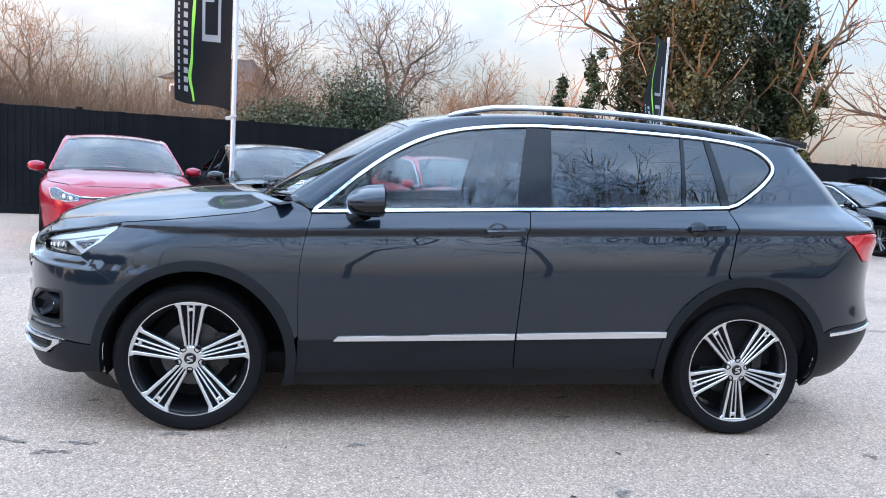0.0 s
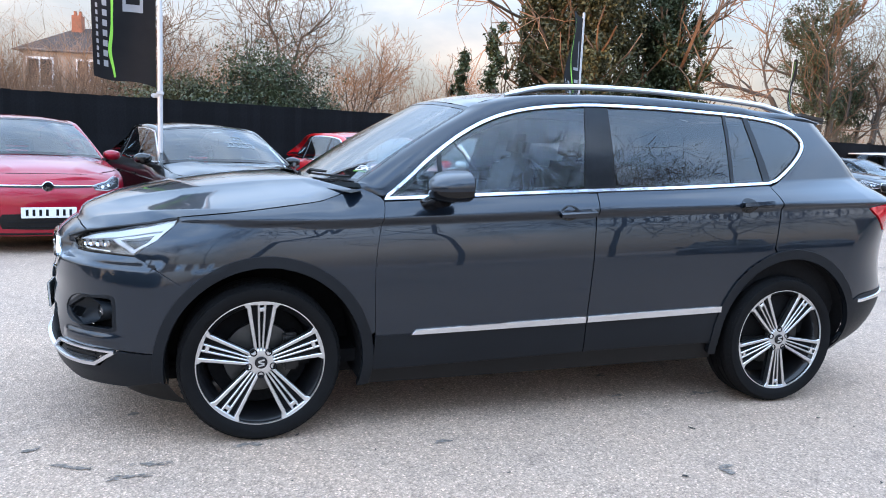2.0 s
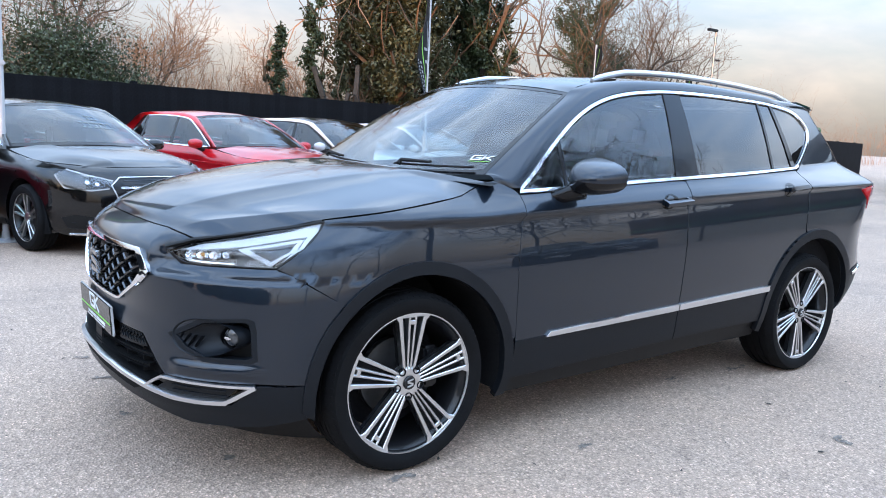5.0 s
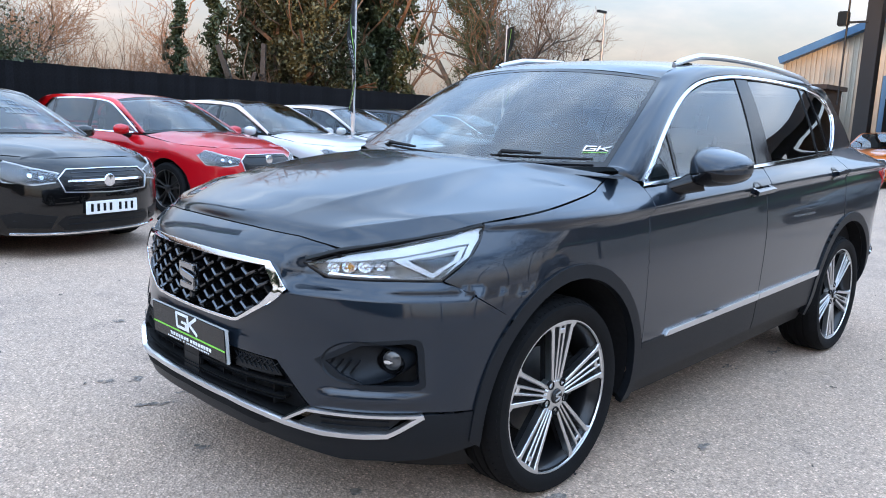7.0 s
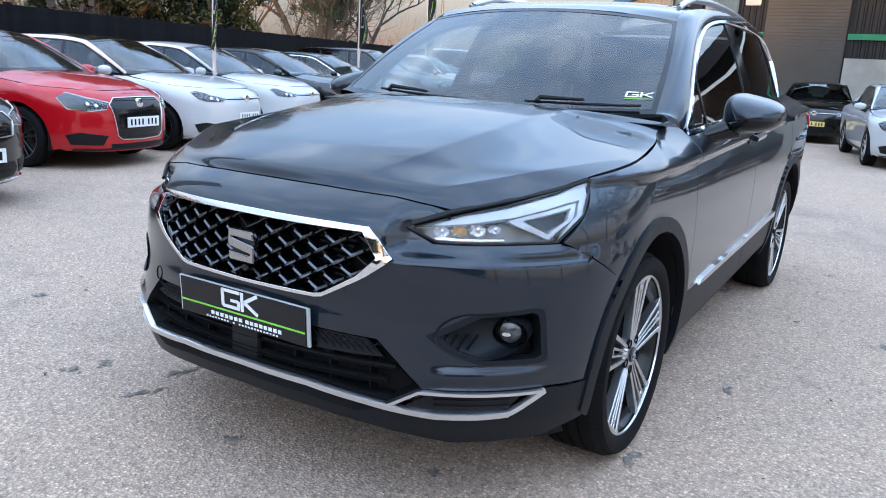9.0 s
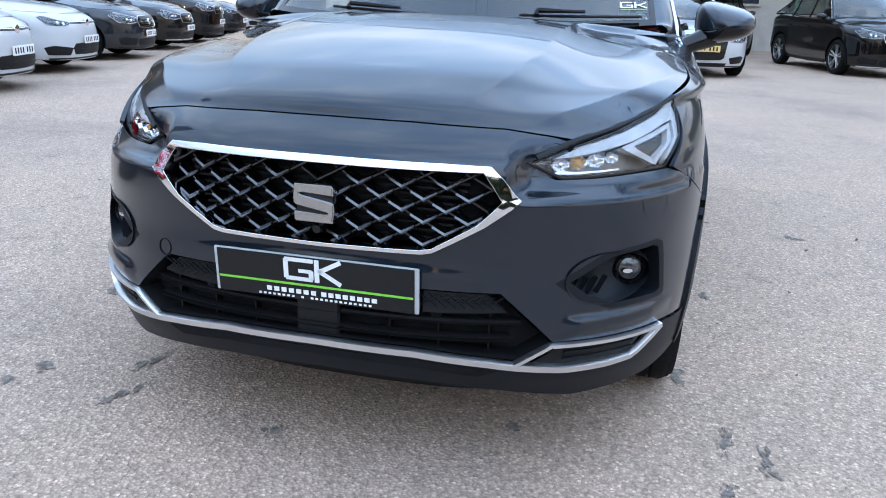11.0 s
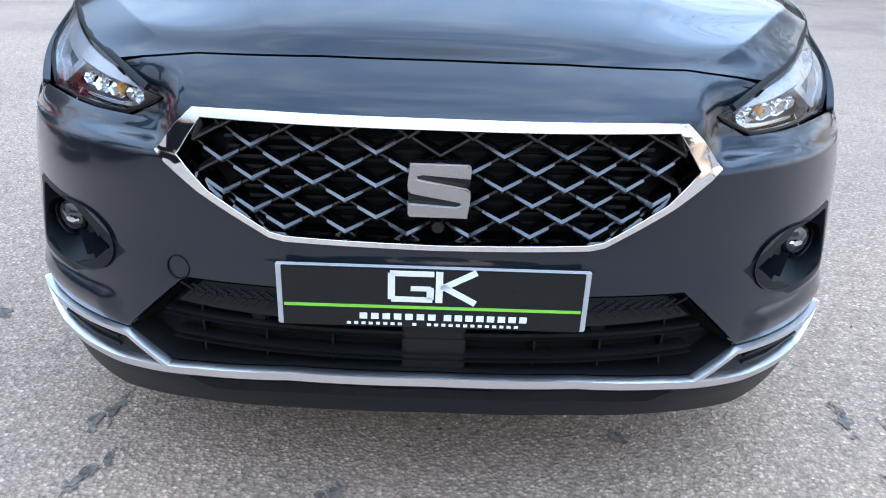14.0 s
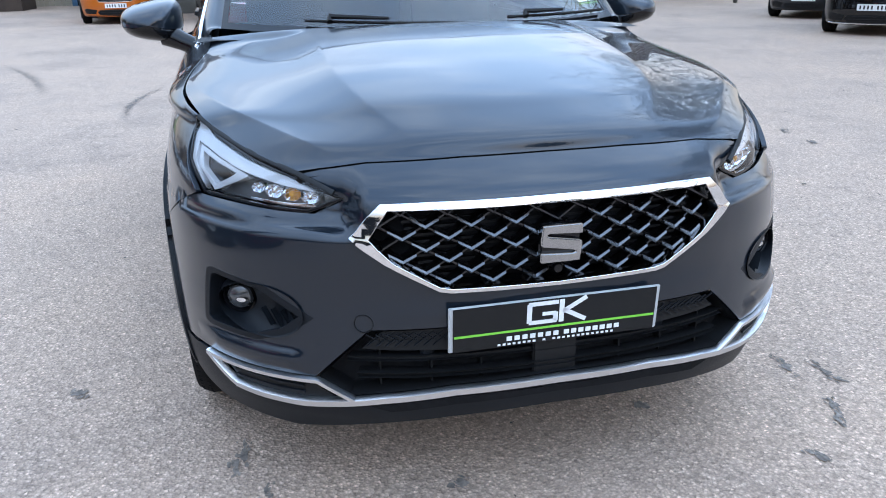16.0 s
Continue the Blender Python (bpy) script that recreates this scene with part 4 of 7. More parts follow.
        mesh_object("fog_funnel", fv, ff if sd > 0 else [q[::-1] for q in ff], M_CLAD, fh, "smooth dark grey lamp tunnel")
        for nm, prof, mt in (("fog_ring", [(0.042, 0.03), (0.043, -0.002), (0.040, -0.006), (0.036, 0.004), (0.035, 0.02)], M_GLOSS), ("fog_lens", [(0.0, -0.012), (0.018, -0.010), (0.030, -0.003), (0.036, 0.012)], M_FOGLENS)):
            v, f = lathe(prof, 32, "x")
            rot = Matrix.Rotation(radians(24 * sd), 3, "Z")
            mesh_object(nm, [Vector((c[0] + 0.046, c[1], c[2])) + rot @ Vector(p) for p in v], f, mt, fh)
        v, f = lathe([(0.0, -0.002), (0.010, -0.001), (0.014, 0.004)], 9, "x")
        mesh_object("fog_bulb", [Vector((c[0] + 0.030, c[1] + 0.004 * sd, c[2] - 0.004)) + rot @ Vector((p[0], p[1] * 1.3, p[2] * 0.6)) for p in v], f, M_REFLECTOR, fh, sharp=15)
        for k in range(4):
            y0 = 0.600 + 0.022 * k
            strip("fog_grid", hull, on_y((y0, 0.530), (y0 + 0.02, 0.570)), 0.004, M_CLAD, fh, off=-0.010, depth=0.02, mirror=mir)
        # headlamp
        hl = panel("headlight", lamp_skin, shrink(lamp, 0.995), M_LAMPCASE, car, "clear LED headlight with white light guide", off=-0.045, rim=0, step=0.035, mirror=mir)
        ax = lambda *p: on_x(*p)
        outer = on_y((0.545, 0.868), (0.60, 0.892)) + ax((-0.60, 0.911), (-0.45, 0.938), (-0.348, 0.962), (-0.372, 0.930), (-0.436, 0.874), (-0.512, 0.822), (-0.500, 0.838), (-0.440, 0.886), (-0.403, 0.924), (-0.45, 0.919), (-0.60, 0.893)) + on_y((0.62, 0.876))
        panel("light_guide", lamp_skin, outer, M_GUIDE, hl, "white chevron light guide", off=-0.006, rim=0.02, step=0.02, mirror=mir)
        vee = ax((-0.625, 0.884), (-0.57, 0.896), (-0.45, 0.915), (-0.415, 0.919), (-0.455, 0.879), (-0.542, 0.823), (-0.575, 0.842))
        vin = ax((-0.592, 0.884), (-0.50, 0.900), (-0.440, 0.909), (-0.473, 0.877), (-0.541, 0.836))
        panel("lamp_chevron", lamp_skin, vee, M_GUIDE, hl, "white inner chevron", holes=[vin], off=-0.012, rim=0.02, step=0.018, mirror=mir)
        panel("lamp_pocket", lamp_skin, vin, M_GLOSS, hl, off=-0.030, rim=0, step=0.03, mirror=mir)
        for y, z, r, mt in ((0.560, 0.846, 0.016, M_REFLECTOR), (0.600, 0.850, 0.017, M_AMBER), (0.640, 0.853, 0.017, M_REFLECTOR), (0.676, 0.856, 0.013, M_REFLECTOR)):
            c = lamp_skin(hull.sy(y, z), z)[0] * np.array([1, sd, 1])
            rot = Matrix.Rotation(radians(22 * sd), 3, "Z")
            # faceted reflector bowl with a small bright lens
            v, f = lathe([(r * 0.2, 0.012), (r * 0.75, 0.004), (r * 1.25, -0.008), (r * 1.34, 0.006)], 7, "x")
            pr = mesh_object("projector", [Vector((c[0] + 0.030, c[1], c[2])) + rot @ Vector((p[0], p[1] * 1.15, p[2] * 0.80)) for p in v], f, M_REFLECTOR, hl, sharp=12)
            v, f = lathe([(0.0, -0.010), (r * 0.40, -0.008), (r * 0.6, 0.004)], 12, "x")
            mesh_object("projector_lens", [Vector((c[0] + 0.034, c[1], c[2])) + rot @ Vector(p) for p in v], f, mt, pr)
        # black strip drawn for the shaded gap between bonnet and lamp
        strip("lamp_seal", hull, on_y((0.50, 0.861), (0.575, 0.893)) + ax((-0.60, 0.920), (-0.45, 0.947), (-0.345, 0.972)), 0.012, M_BLACK, hl, off=0.001, mirror=mir)
        tr = on_y((0.560, 0.826), (0.62, 0.822), (0.72, 0.823), (0.72, 0.829), (0.62, 0.830), (0.57, 0.834))
        panel("lamp_tray", lamp_skin, tr, M_REFLECTOR, hl, off=-0.018, rim=0.01, step=0.03, mirror=mir)
        lens = panel("lens", lamp_skin, lamp, M_LENS, hl, "clear lens", off=-0.001, rim=0, step=0.035, mirror=mir)
        strip("lens_edge", lamp_skin, dense(lamp, 0.02), 0.008, M_GLOSS, hl, off=0.0005, closed=True, mirror=mir)
        # front wing
        wing = xz([[(-0.338, 0.974), (-0.094, 1.004), (0.154, 1.038), (0.262, 1.055)], [(0.262, 1.055), (0.325, 1.076), (0.407, 1.107)], [(0.407, 1.107), (0.45, 1.116)], [(0.45, 1.116), (0.534, 1.074)], [(p[0] - 0.4 * g, p[1]) for p in shut_f],
                   [(p[0], p[1]) for p in arc(*FA, FRO - 0.014, 12.5, 142, 20)], [(-0.335, 0.704), (-0.455, 0.780), (-0.517, 0.812)], [(-0.517, 0.812), (-0.421, 0.883), (-0.353, 0.942), (-0.336, 0.973)]], 8)
        panel("front_wing", hull, wing, M_GREY, car, "grey painted front wing", step=0.022, shear=0.048, mirror=mir)
        panel("front_door", hull, xz([belt_low(belt[:3]), [(p[0] - g, p[1]) for p in shut_m], [(1.56, 0.50), (1.05, 0.482), (0.502, 0.462)], [(p[0] + 0.8 * g, p[1]) for p in reversed(shut_f)]], 8), M_GREY, car, "grey painted front door", step=0.017, shear=0.048, mirror=mir)
        panel("rear_door", hull, xz([belt_low(belt[2:]), [(p[0] - g, p[1]) for p in shut_r], [(p[0], p[1]) for p in arc(*RA, RRO - 0.014, 105, 164, 14)], [(2.345, 0.532), (1.95, 0.518), (1.572, 0.503)], [(p[0] + g, p[1]) for p in reversed(shut_m)]], 8), M_GREY, car, "grey painted rear door", step=0.017, shear=0.048, mirror=mir)
        # sills, claddings, trim strips
        panel("door_cladding", hull, xz([[(0.500, 0.459), (1.05, 0.479), (1.560, 0.497)], [(1.560, 0.497), (1.563, 0.338)], [(1.563, 0.338), (1.05, 0.318), (0.494, 0.300)], [(0.494, 0.300), (0.4965, 0.355), (0.500, 0.459)]], 5), M_CLAD, car, "dark lower door cladding", step=0.06, off=0.003, mirror=mir)
        panel("door_cladding", hull, xz([[(1.568, 0.500), (1.95, 0.515), (2.342, 0.529)], [(2.342, 0.529), (2.326, 0.42), (2.336, 0.352)], [(2.336, 0.352), (1.95, 0.348), (1.570, 0.338)], [(1.570, 0.338), (1.568, 0.500)]], 5), M_CLAD, car, "dark lower door cladding", step=0.06, off=0.003, mirror=mir)
        panel("sill", hull, xz([[(0.47, 0.302), (1.2, 0.322), (2.36, 0.352)], [(2.36, 0.352), (2.38, 0.24)], [(2.38, 0.24), (1.2, 0.222), (0.46, 0.215)], [(0.46, 0.215), (0.47, 0.302)]], 5), M_BLACK, car, "black sill", step=0.07, off=-0.02, rim=0.04, mirror=mir)
        for a, b in (((0.668, 0.462, 0.690, 0.484, 1.557, 0.521, 0.492), (1, 0)), ((1.569, 0.493, 1.569, 0.5215, 2.352, 0.553, 0.524), (0, 1))):
            x0, z0, x1, z1, x2, z2, z3 = a
            panel("door_trim_strip", hull, xz([[(x0, z0), (x1, z1)], [(x1, z1), ((x1 + x2) / 2, (z1 + z2) / 2 + 0.001), (x2, z2)], [(x2, z2), (x2, z3)], [(x2, z3), ((x0 + x2) / 2, (z0 + z3) / 2), (x0, z0)]], 5), M_SATIN, car, "bright door trim strip", step=0.05, off=0.012, rim=0.016, mirror=mir)
        panel("arch_cladding", hull, on_x(*arc(*FA, FRO, -15, 186, 36)) + on_x(*arc((FA[0] - 0.003), FA[1] - 0.004, FRI, 190, -17, 36)), M_CLAD, car, "dark wheel arch cladding", step=0.03, off=0.010, rim=0.03, mirror=mir)
        panel("arch_cladding", hull, on_x(*arc(*RA, RRO, -14, 190, 34)) + on_x(*arc(RA[0], RA[1] - 0.004, RRI, 192, -16, 34)), M_CLAD, car, "dark wheel arch cladding", step=0.03, off=0.010, rim=0.03, mirror=mir)
        for (cx, cz), r in ((FA, FRI - 0.004), (RA, RRI - 0.004)):
            pts = arc(cx, cz, r, -14, 194, 24)
            v, f = [], []
            for x, z in pts:
                for y in (-float(hull(hull.sx(x, max(z, 0.2)), max(z, 0.2))[0, 1]) - 0.022, 0.50):
                    v.append((x, -sd * y, z))
            f = [(2 * i, 2 * i + 1, 2 * i + 3, 2 * i + 2) for i in range(len(pts) - 1)]
            k = len(v)
            v += [(x, -sd * 0.52, z) for x, z in pts]
            f.append(tuple(range(k, k + len(pts))))
            mesh_object("wheel_well", v, f, M_LINER, car)
        # quarter panel and rear bumper
        quarter = xz([[(2.694, 1.180), (2.708, 1.091), (2.688, 0.966), (2.667, 0.846)], arc(*RA, RRO - 0.014, 103, 24, 14), [(3.237, 0.57), (3.30, 0.600), (3.42, 0.612)], [(3.42, 0.612), (3.60, 0.62), (3.74, 0.625)], [(3.74, 0.625), (3.71, 0.80), (3.67, 0.952)], [(3.67, 0.952), (3.52, 0.948), (3.44, 0.955)], [(3.44, 0.955), (3.30, 1.078)], [(3.30, 1.078), (3.40, 1.106), (3.50, 1.111), (3.61, 1.10)],
                      [(3.61, 1.10), (3.46, 1.31), (3.30, 1.49), (3.235, 1.535)], [(3.235, 1.535), (2.95, 1.556), (2.70, 1.566)], [(2.70, 1.564), (2.75, 1.556), (2.885, 1.532), (2.975, 1.474), (3.010, 1.415), (2.968, 1.350), (2.875, 1.276), (2.765, 1.206), (2.700, 1.184)]], 8)
        panel("rear_quarter", hull, quarter, M_GREY, car, "grey painted rear quarter panel", step=0.022, shear=0.048, mirror=mir)
        tl = xz([[(3.306, 1.082), (3.40, 1.100), (3.50, 1.105), (3.63, 1.09)], [(3.63, 1.09), (3.665, 0.96)], [(3.665, 0.96), (3.53, 0.952), (3.446, 0.960)], [(3.446, 0.960), (3.306, 1.082)]], 4)
        panel("tail_light", hull, tl, M_REDLENS, car, "red tail light", step=0.03, off=0.008, rim=0.03, mirror=mir)
        rb = xz([[(3.23, 0.555), (3.30, 0.592), (3.42, 0.606), (3.60, 0.615), (3.75, 0.620)], [(3.75, 0.620), (3.73, 0.48), (3.64, 0.345)], [(3.64, 0.345), (3.40, 0.305), (3.20, 0.300)], [(3.20, 0.305), (3.25, 0.42), (3.23, 0.555)]], 4)
        panel("rear_bumper", hull, rb, M_CLAD, car, "dark rear bumper corner", step=0.04, off=0.004, mirror=mir)
        strip("rear_chrome", hull, xz([[(3.272, 0.562), (3.40, 0.574), (3.56, 0.585), (3.70, 0.592)]], 8)[:-1], 0.022, M_CHROME, car, "chrome rear trim strip", off=0.014, mirror=mir)
        # window surround, pillars and panes
        top = [(0.540, 1.072), (0.643, 1.158), (0.775, 1.272), (0.94, 1.388), (1.11, 1.470), (1.314, 1.523), (1.613, 1.556), (1.98, 1.564), (2.293, 1.561), (2.581, 1.553), (2.775, 1.537), (2.885, 1.514), (2.962, 1.468), (2.990, 1.416), (2.952, 1.360), (2.866, 1.290), (2.758, 1.222), (2.690, 1.196)]
        ring = [(hull.sx(x, z), z) for x, z in outline([top, [(2.690, 1.196), (2.20, 1.168), (1.612, 1.138), (1.05, 1.105), (0.540, 1.072)]], 5)]
        strip("window_lining", hull, ring, 0.060, M_LINER, car, off=-0.014, closed=True, depth=0.032, mirror=mir)
        strip("window_chrome", hull, ring, 0.019, M_CHROME, car, "bright chrome window surround", off=0.008, closed=True, mirror=mir)
        panel("window_pillar", hull, xz([[(1.535, 1.128), (1.605, 1.545)], [(1.605, 1.545), (1.735, 1.548)], [(1.735, 1.548), (1.712, 1.140)], [(1.712, 1.140), (1.535, 1.128)]], 4), M_PILLAR, car, "gloss black window pillar", step=0.06, off=0.002, rim=0.01, mirror=mir)
        panel("window_pillar", hull, xz([[(2.590, 1.545), (2.625, 1.540)], [(2.625, 1.540), (2.705, 1.200)], [(2.705, 1.200), (2.655, 1.196)], [(2.655, 1.196), (2.590, 1.545)]], 4), M_PILLAR, car, "gloss black window pillar", step=0.06, off=0.002, rim=0.01, mirror=mir)
        panel("window_pillar", hull, xz([[(2.452, 1.550), (2.470, 1.550)], [(2.470, 1.550), (2.445, 1.185)], [(2.445, 1.185), (2.424, 1.184)], [(2.424, 1.184), (2.452, 1.550)]], 4), M_PILLAR, car, "gloss black window divider", step=0.06, off=0.002, rim=0.01, mirror=mir)
        fg = xz([[(0.565, 1.082), (0.66, 1.160), (0.79, 1.272), (0.95, 1.380), (1.12, 1.460), (1.32, 1.512), (1.608, 1.545)], [(1.608, 1.545), (1.540, 1.130)], [(1.540, 1.130), (1.05, 1.105), (0.565, 1.082)]], 5)
        panel("front_side_window", hull, fg, M_GLASS, car, "clear front side window", step=0.06, off=-0.003, rim=0, mirror=mir)
        panel("quarter_frame", hull, xz([[(0.80, 1.098), (0.80, 1.275)], [(0.80, 1.275), (0.818, 1.288)], [(0.818, 1.288), (0.818, 1.099)], [(0.818, 1.099), (0.80, 1.098)]], 4), M_GLOSS, car, step=0.05, off=0.001, rim=0.01, mirror=mir)
        rg = xz([[(1.710, 1.142), (1.732, 1.546)], [(1.732, 1.546), (1.98, 1.552), (2.293, 1.549), (2.595, 1.542)], [(2.595, 1.542), (2.662, 1.196)], [(2.662, 1.196), (2.20, 1.168), (1.710, 1.142)]], 5)
        panel("rear_side_window", hull, rg, M_PRIVACY, car, "dark tinted rear side window", step=0.06, off=-0.003, rim=0, mirror=mir)
        qg = xz([[(2.622, 1.540), (2.775, 1.525), (2.875, 1.503), (2.947, 1.462), (2.972, 1.416), (2.936, 1.366), (2.856, 1.300), (2.755, 1.236), (2.702, 1.205)], [(2.702, 1.205), (2.622, 1.540)]], 4)
        panel("quarter_window", hull, qg, M_PRIVACY, car, "dark tinted quarter window", step=0.06, off=-0.003, rim=0, mirror=mir)
        # handles
        for hx, hz in ((1.475, 1.028), (2.520, 1.082)):
            bowl = [(hull.sx(hx - 0.035 + 0.052 * math.cos(a), hz + 0.038 * math.sin(a)), hz + 0.038 * math.sin(a)) for a in np.linspace(0, 2 * math.pi, 22)[:-1]]
            hd = panel("door_handle", hull, bowl, M_GLOSS, car, "grey door handle over a dark recess", step=0.03, off=0.0025, rim=0, mirror=mir)
            path = [(hull.sx(hx - 0.095 + 0.019 * k, hz + 0.001 * k), hz + 0.001 * k) for k in range(11)]
            st = strip("handle_grip", hull, path, 0.026, M_GREY, hd, off=0.036, depth=-0.020, mirror=mir)
            for k in (0, 9):
                strip("handle_foot", hull, path[k:k + 2], 0.024, M_GREY, hd, off=0.030, depth=0.005, mirror=mir)
        # outer mirror
        build_mirror(car, sd)
        hero_wheel(car, -sd, (0.0, -sd * 0.792, 0.350))
        hero_wheel(car, -sd, (2.785, -sd * 0.792, 0.350), -90)
        # inner door lining
        panel("door_lining", hull, xz([[(0.45, 1.06), (1.6, 1.125), (2.7, 1.18), (3.2, 1.2)], [(3.2, 1.2), (3.2, 0.6), (3.2, 0.32)], [(3.2, 0.32), (1.6, 0.30), (0.45, 0.30)], [(0.45, 0.30), (0.45, 1.06)]], 5), M_LINER, car, step=0.12, off=-0.09, rim=0, mirror=mir)
    return car


def belt_low(pts):
    return [(x, z - 0.011) for x, z in pts]


def build_mirror(car, sd):
    """Door mirror: painted wedge-shaped cap, black lower shell, foot and glass."""
    c = Vector((0.800, -sd * 1.012, 1.152))

    def ring_point(a, t, size):
        u, w = (abs(math.cos(a)) ** 0.62) * (1 if math.cos(a) > 0 else -1), (abs(math.sin(a)) ** 0.70) * (1 if math.sin(a) > 0 else -1)
        r = size * max(0.0, 1 - (1 - t) ** 2.3) ** 0.42
        high = (0.070 - 0.022 * u) if w > 0 else (0.076 - 0.020 * u)
        return c + Vector((-0.105 + 0.170 * t, -sd * 0.116 * u * r, high * w * r - 0.016 * (1 - t)))

    m, n = 12, 22
    cap = None
    for nm, a0, a1, size, mat in (("mirror_cap", -0.16, math.pi + 0.16, 1.0, M_GREY), ("mirror_shell", math.pi - 0.1, 2 * math.pi + 0.1, 0.975, M_GLOSS)):
        v = [ring_point(a0 + (a1 - a0) * k / n, (i / m) ** 1.6, size) for i in range(m + 1) for k in range(n + 1)]
        f = [(i * (n + 1) + k, i * (n + 1) + k + 1, (i + 1) * (n + 1) + k + 1, (i + 1) * (n + 1) + k) for i in range(m) for k in range(n)]
        ob = mesh_object(nm, v, f if sd < 0 else [q[::-1] for q in f], mat, cap or car, "grey door mirror with black lower shell" if cap is None else "", sharp=60)
        cap = cap or ob
    back = [ring_point(2 * math.pi * k / 40, 1.0, 0.97) for k in range(40)]
    mesh_object("mirror_back", back + [p + Vector((0.004, 0, 0)) for p in back], [tuple(range(40)), tuple(range(79, 39, -1))], M_GLOSS, cap, smooth=False)
    glass_ring = [ring_point(2 * math.pi * k / 40, 1.0, 0.86) + Vector((0.006, 0, 0)) for k in range(40)]
    mesh_object("mirror_glass", glass_ring, [tuple(range(40))], M_CHROME, cap, smooth=False)
    v, f = tube([(c.x - 0.015, c.y + sd * 0.055, c.z - 0.055), (c.x - 0.045, c.y + sd * 0.115, c.z - 0.082), (c.x - 0.075, c.y + sd * 0.170, c.z - 0.104)], [0.046, 0.036, 0.034], 12)
    mesh_object("mirror_foot", v, f, M_GLOSS, cap)


hero = build_hero()


# bonnet, screen, roof
def rows_surface(edge, centre, power, extra=None):
    """A surface across the car: measures are (-1..1 across, 0..1 along), from a centre line (x, z) and an edge line (x, y, z)."""
    e, c = np.array(spline(edge, 16)), np.array(spline(centre, 16))
    te, tc = np.linspace(0, 1, len(e)), np.linspace(0, 1, len(c))

    def surf(a, v):
        a, v = np.atleast_1d(np.asarray(a, float)), np.atleast_1d(np.asarray(v, float))
        ex, ey, ez = (np.interp(v, te, e[:, i]) for i in range(3))
        cx, cz = (np.interp(v, tc, c[:, i]) for i in range(2))
        k = np.abs(a)
        x = cx + (ex - cx) * k ** 2.2
        z = cz + (ez - cz) * k ** power
        if extra is not None:
            z = z + extra(k, v)
        return np.stack([x, a * ey, z], 1)
    return surf


def step01(t):
    t = np.clip(t, 0, 1)
    return t * t * (3 - 2 * t)


def hull_left(x, z):
    """A place on the right-hand side of the body, in (x, y, z) with y positive."""
    q = hull(hull.sx(x, z), z)[0]
    return (float(q[0]), -float(q[1]), float(q[2]))


nose_top = (float(hull(0.0, 0.9238)[0, 0]), 0.9238)
corner = hull(hull.sy(0.575, 0.8942), 0.8942)[0]
bonnet_0 = rows_surface(
    [(float(corner[0]), -float(corner[1]), 0.8942)] + [hull_left(x, z) for x, z in ((-0.60, 0.921), (-0.45, 0.949), (-0.338, 0.976), (-0.094, 1.007), (0.154, 1.041), (0.262, 1.058), (0.325, 1.079), (0.405, 1.110))],
    [nose_top, (-0.79, 0.964), (-0.70, 1.006), (-0.60, 1.040), (-0.38, 1.090), (-0.12, 1.131), (0.03, 1.146), (0.13, 1.152), (0.18, 1.151)], 2.6,
    lambda k, v: -0.019 * (1 - np.exp(-np.clip(k - (0.43 + 0.18 * v), 0, 1) / 0.10)) * step01((0.98 - k) / 0.36) * step01((v - 0.05) / 0.35) * step01((1.0 - v) / 0.10)
    + 0.014 * np.where(k < 0.76 + 0.40 * v, (k / (0.76 + 0.40 * v)) ** 7, np.clip((1 - k) / np.maximum(0.24 - 0.40 * v, 0.01), 0, 1)) * step01((v - 0.02) / 0.12) * step01((0.56 - v) / 0.25))
front_a = np.linspace(-1, 1, 81)
front_z = np.array([np.interp(abs(a) * 0.575, [0.0, 0.2, 0.42, 0.52, 0.575], [0.9238, 0.9228, 0.9158, 0.9030, 0.8942]) for a in front_a])
front_p = np.array([hull((-1 if a > 0 else 1) * hull.sy(abs(a) * 0.575, z), z)[0] for a, z in zip(front_a, front_z)])
front_d = front_p - bonnet_0(front_a, np.zeros(81))


def bonnet_s(a, v):
    p = bonnet_0(a, v)
    k = np.clip(1 - np.atleast_1d(np.asarray(v, float)) / 0.16, 0, 1) ** 2
    d = np.stack([np.interp(np.atleast_1d(a), front_a, front_d[:, i]) for i in range(3)], 1)
    return p + d * k[:, None]


grid_sheet("bonnet", bonnet_s, np.linspace(-0.997, 0.997, 181), np.concatenate([np.linspace(0.004, 0.16, 16), np.linspace(0.175, 1, 64)]), M_GREY, hero, "grey painted bonnet with two creases")
# dark underlay added so the bonnet's shut line reads as a shaded gap
strip("bonnet_seal", hull, [((-1 if a > 0 else 1) * hull.sy(abs(a) * 0.575, z), z) for a, z in zip(front_a, front_z)], 0.03, M_LINER, hero, off=-0.014, depth=0.03)

screen_s = rows_surface([(0.425, 0.742, 1.137), (0.60, 0.712, 1.262), (0.80, 0.668, 1.392), (1.005, 0.612, 1.512)], [(0.235, 1.108), (0.46, 1.268), (0.70, 1.420), (0.945, 1.557)], 2.0)
screen = grid_sheet("windscreen", screen_s, np.linspace(-1, 1, 33), np.linspace(0, 1, 25), M_GLASS, hero, "raked clear windscreen")
for a0, a1, v0, v1 in ((-1, 1, 0.965, 1.0), (-1, 1, 0.0, 0.05), (-1.0, -0.972, 0.05, 0.965), (0.972, 1.0, 0.05, 0.965)):
    grid_sheet("screen_band", screen_s, np.linspace(a0, a1, 25), np.linspace(v0, v1, 16), M_GLOSS, screen, off=0.0015)
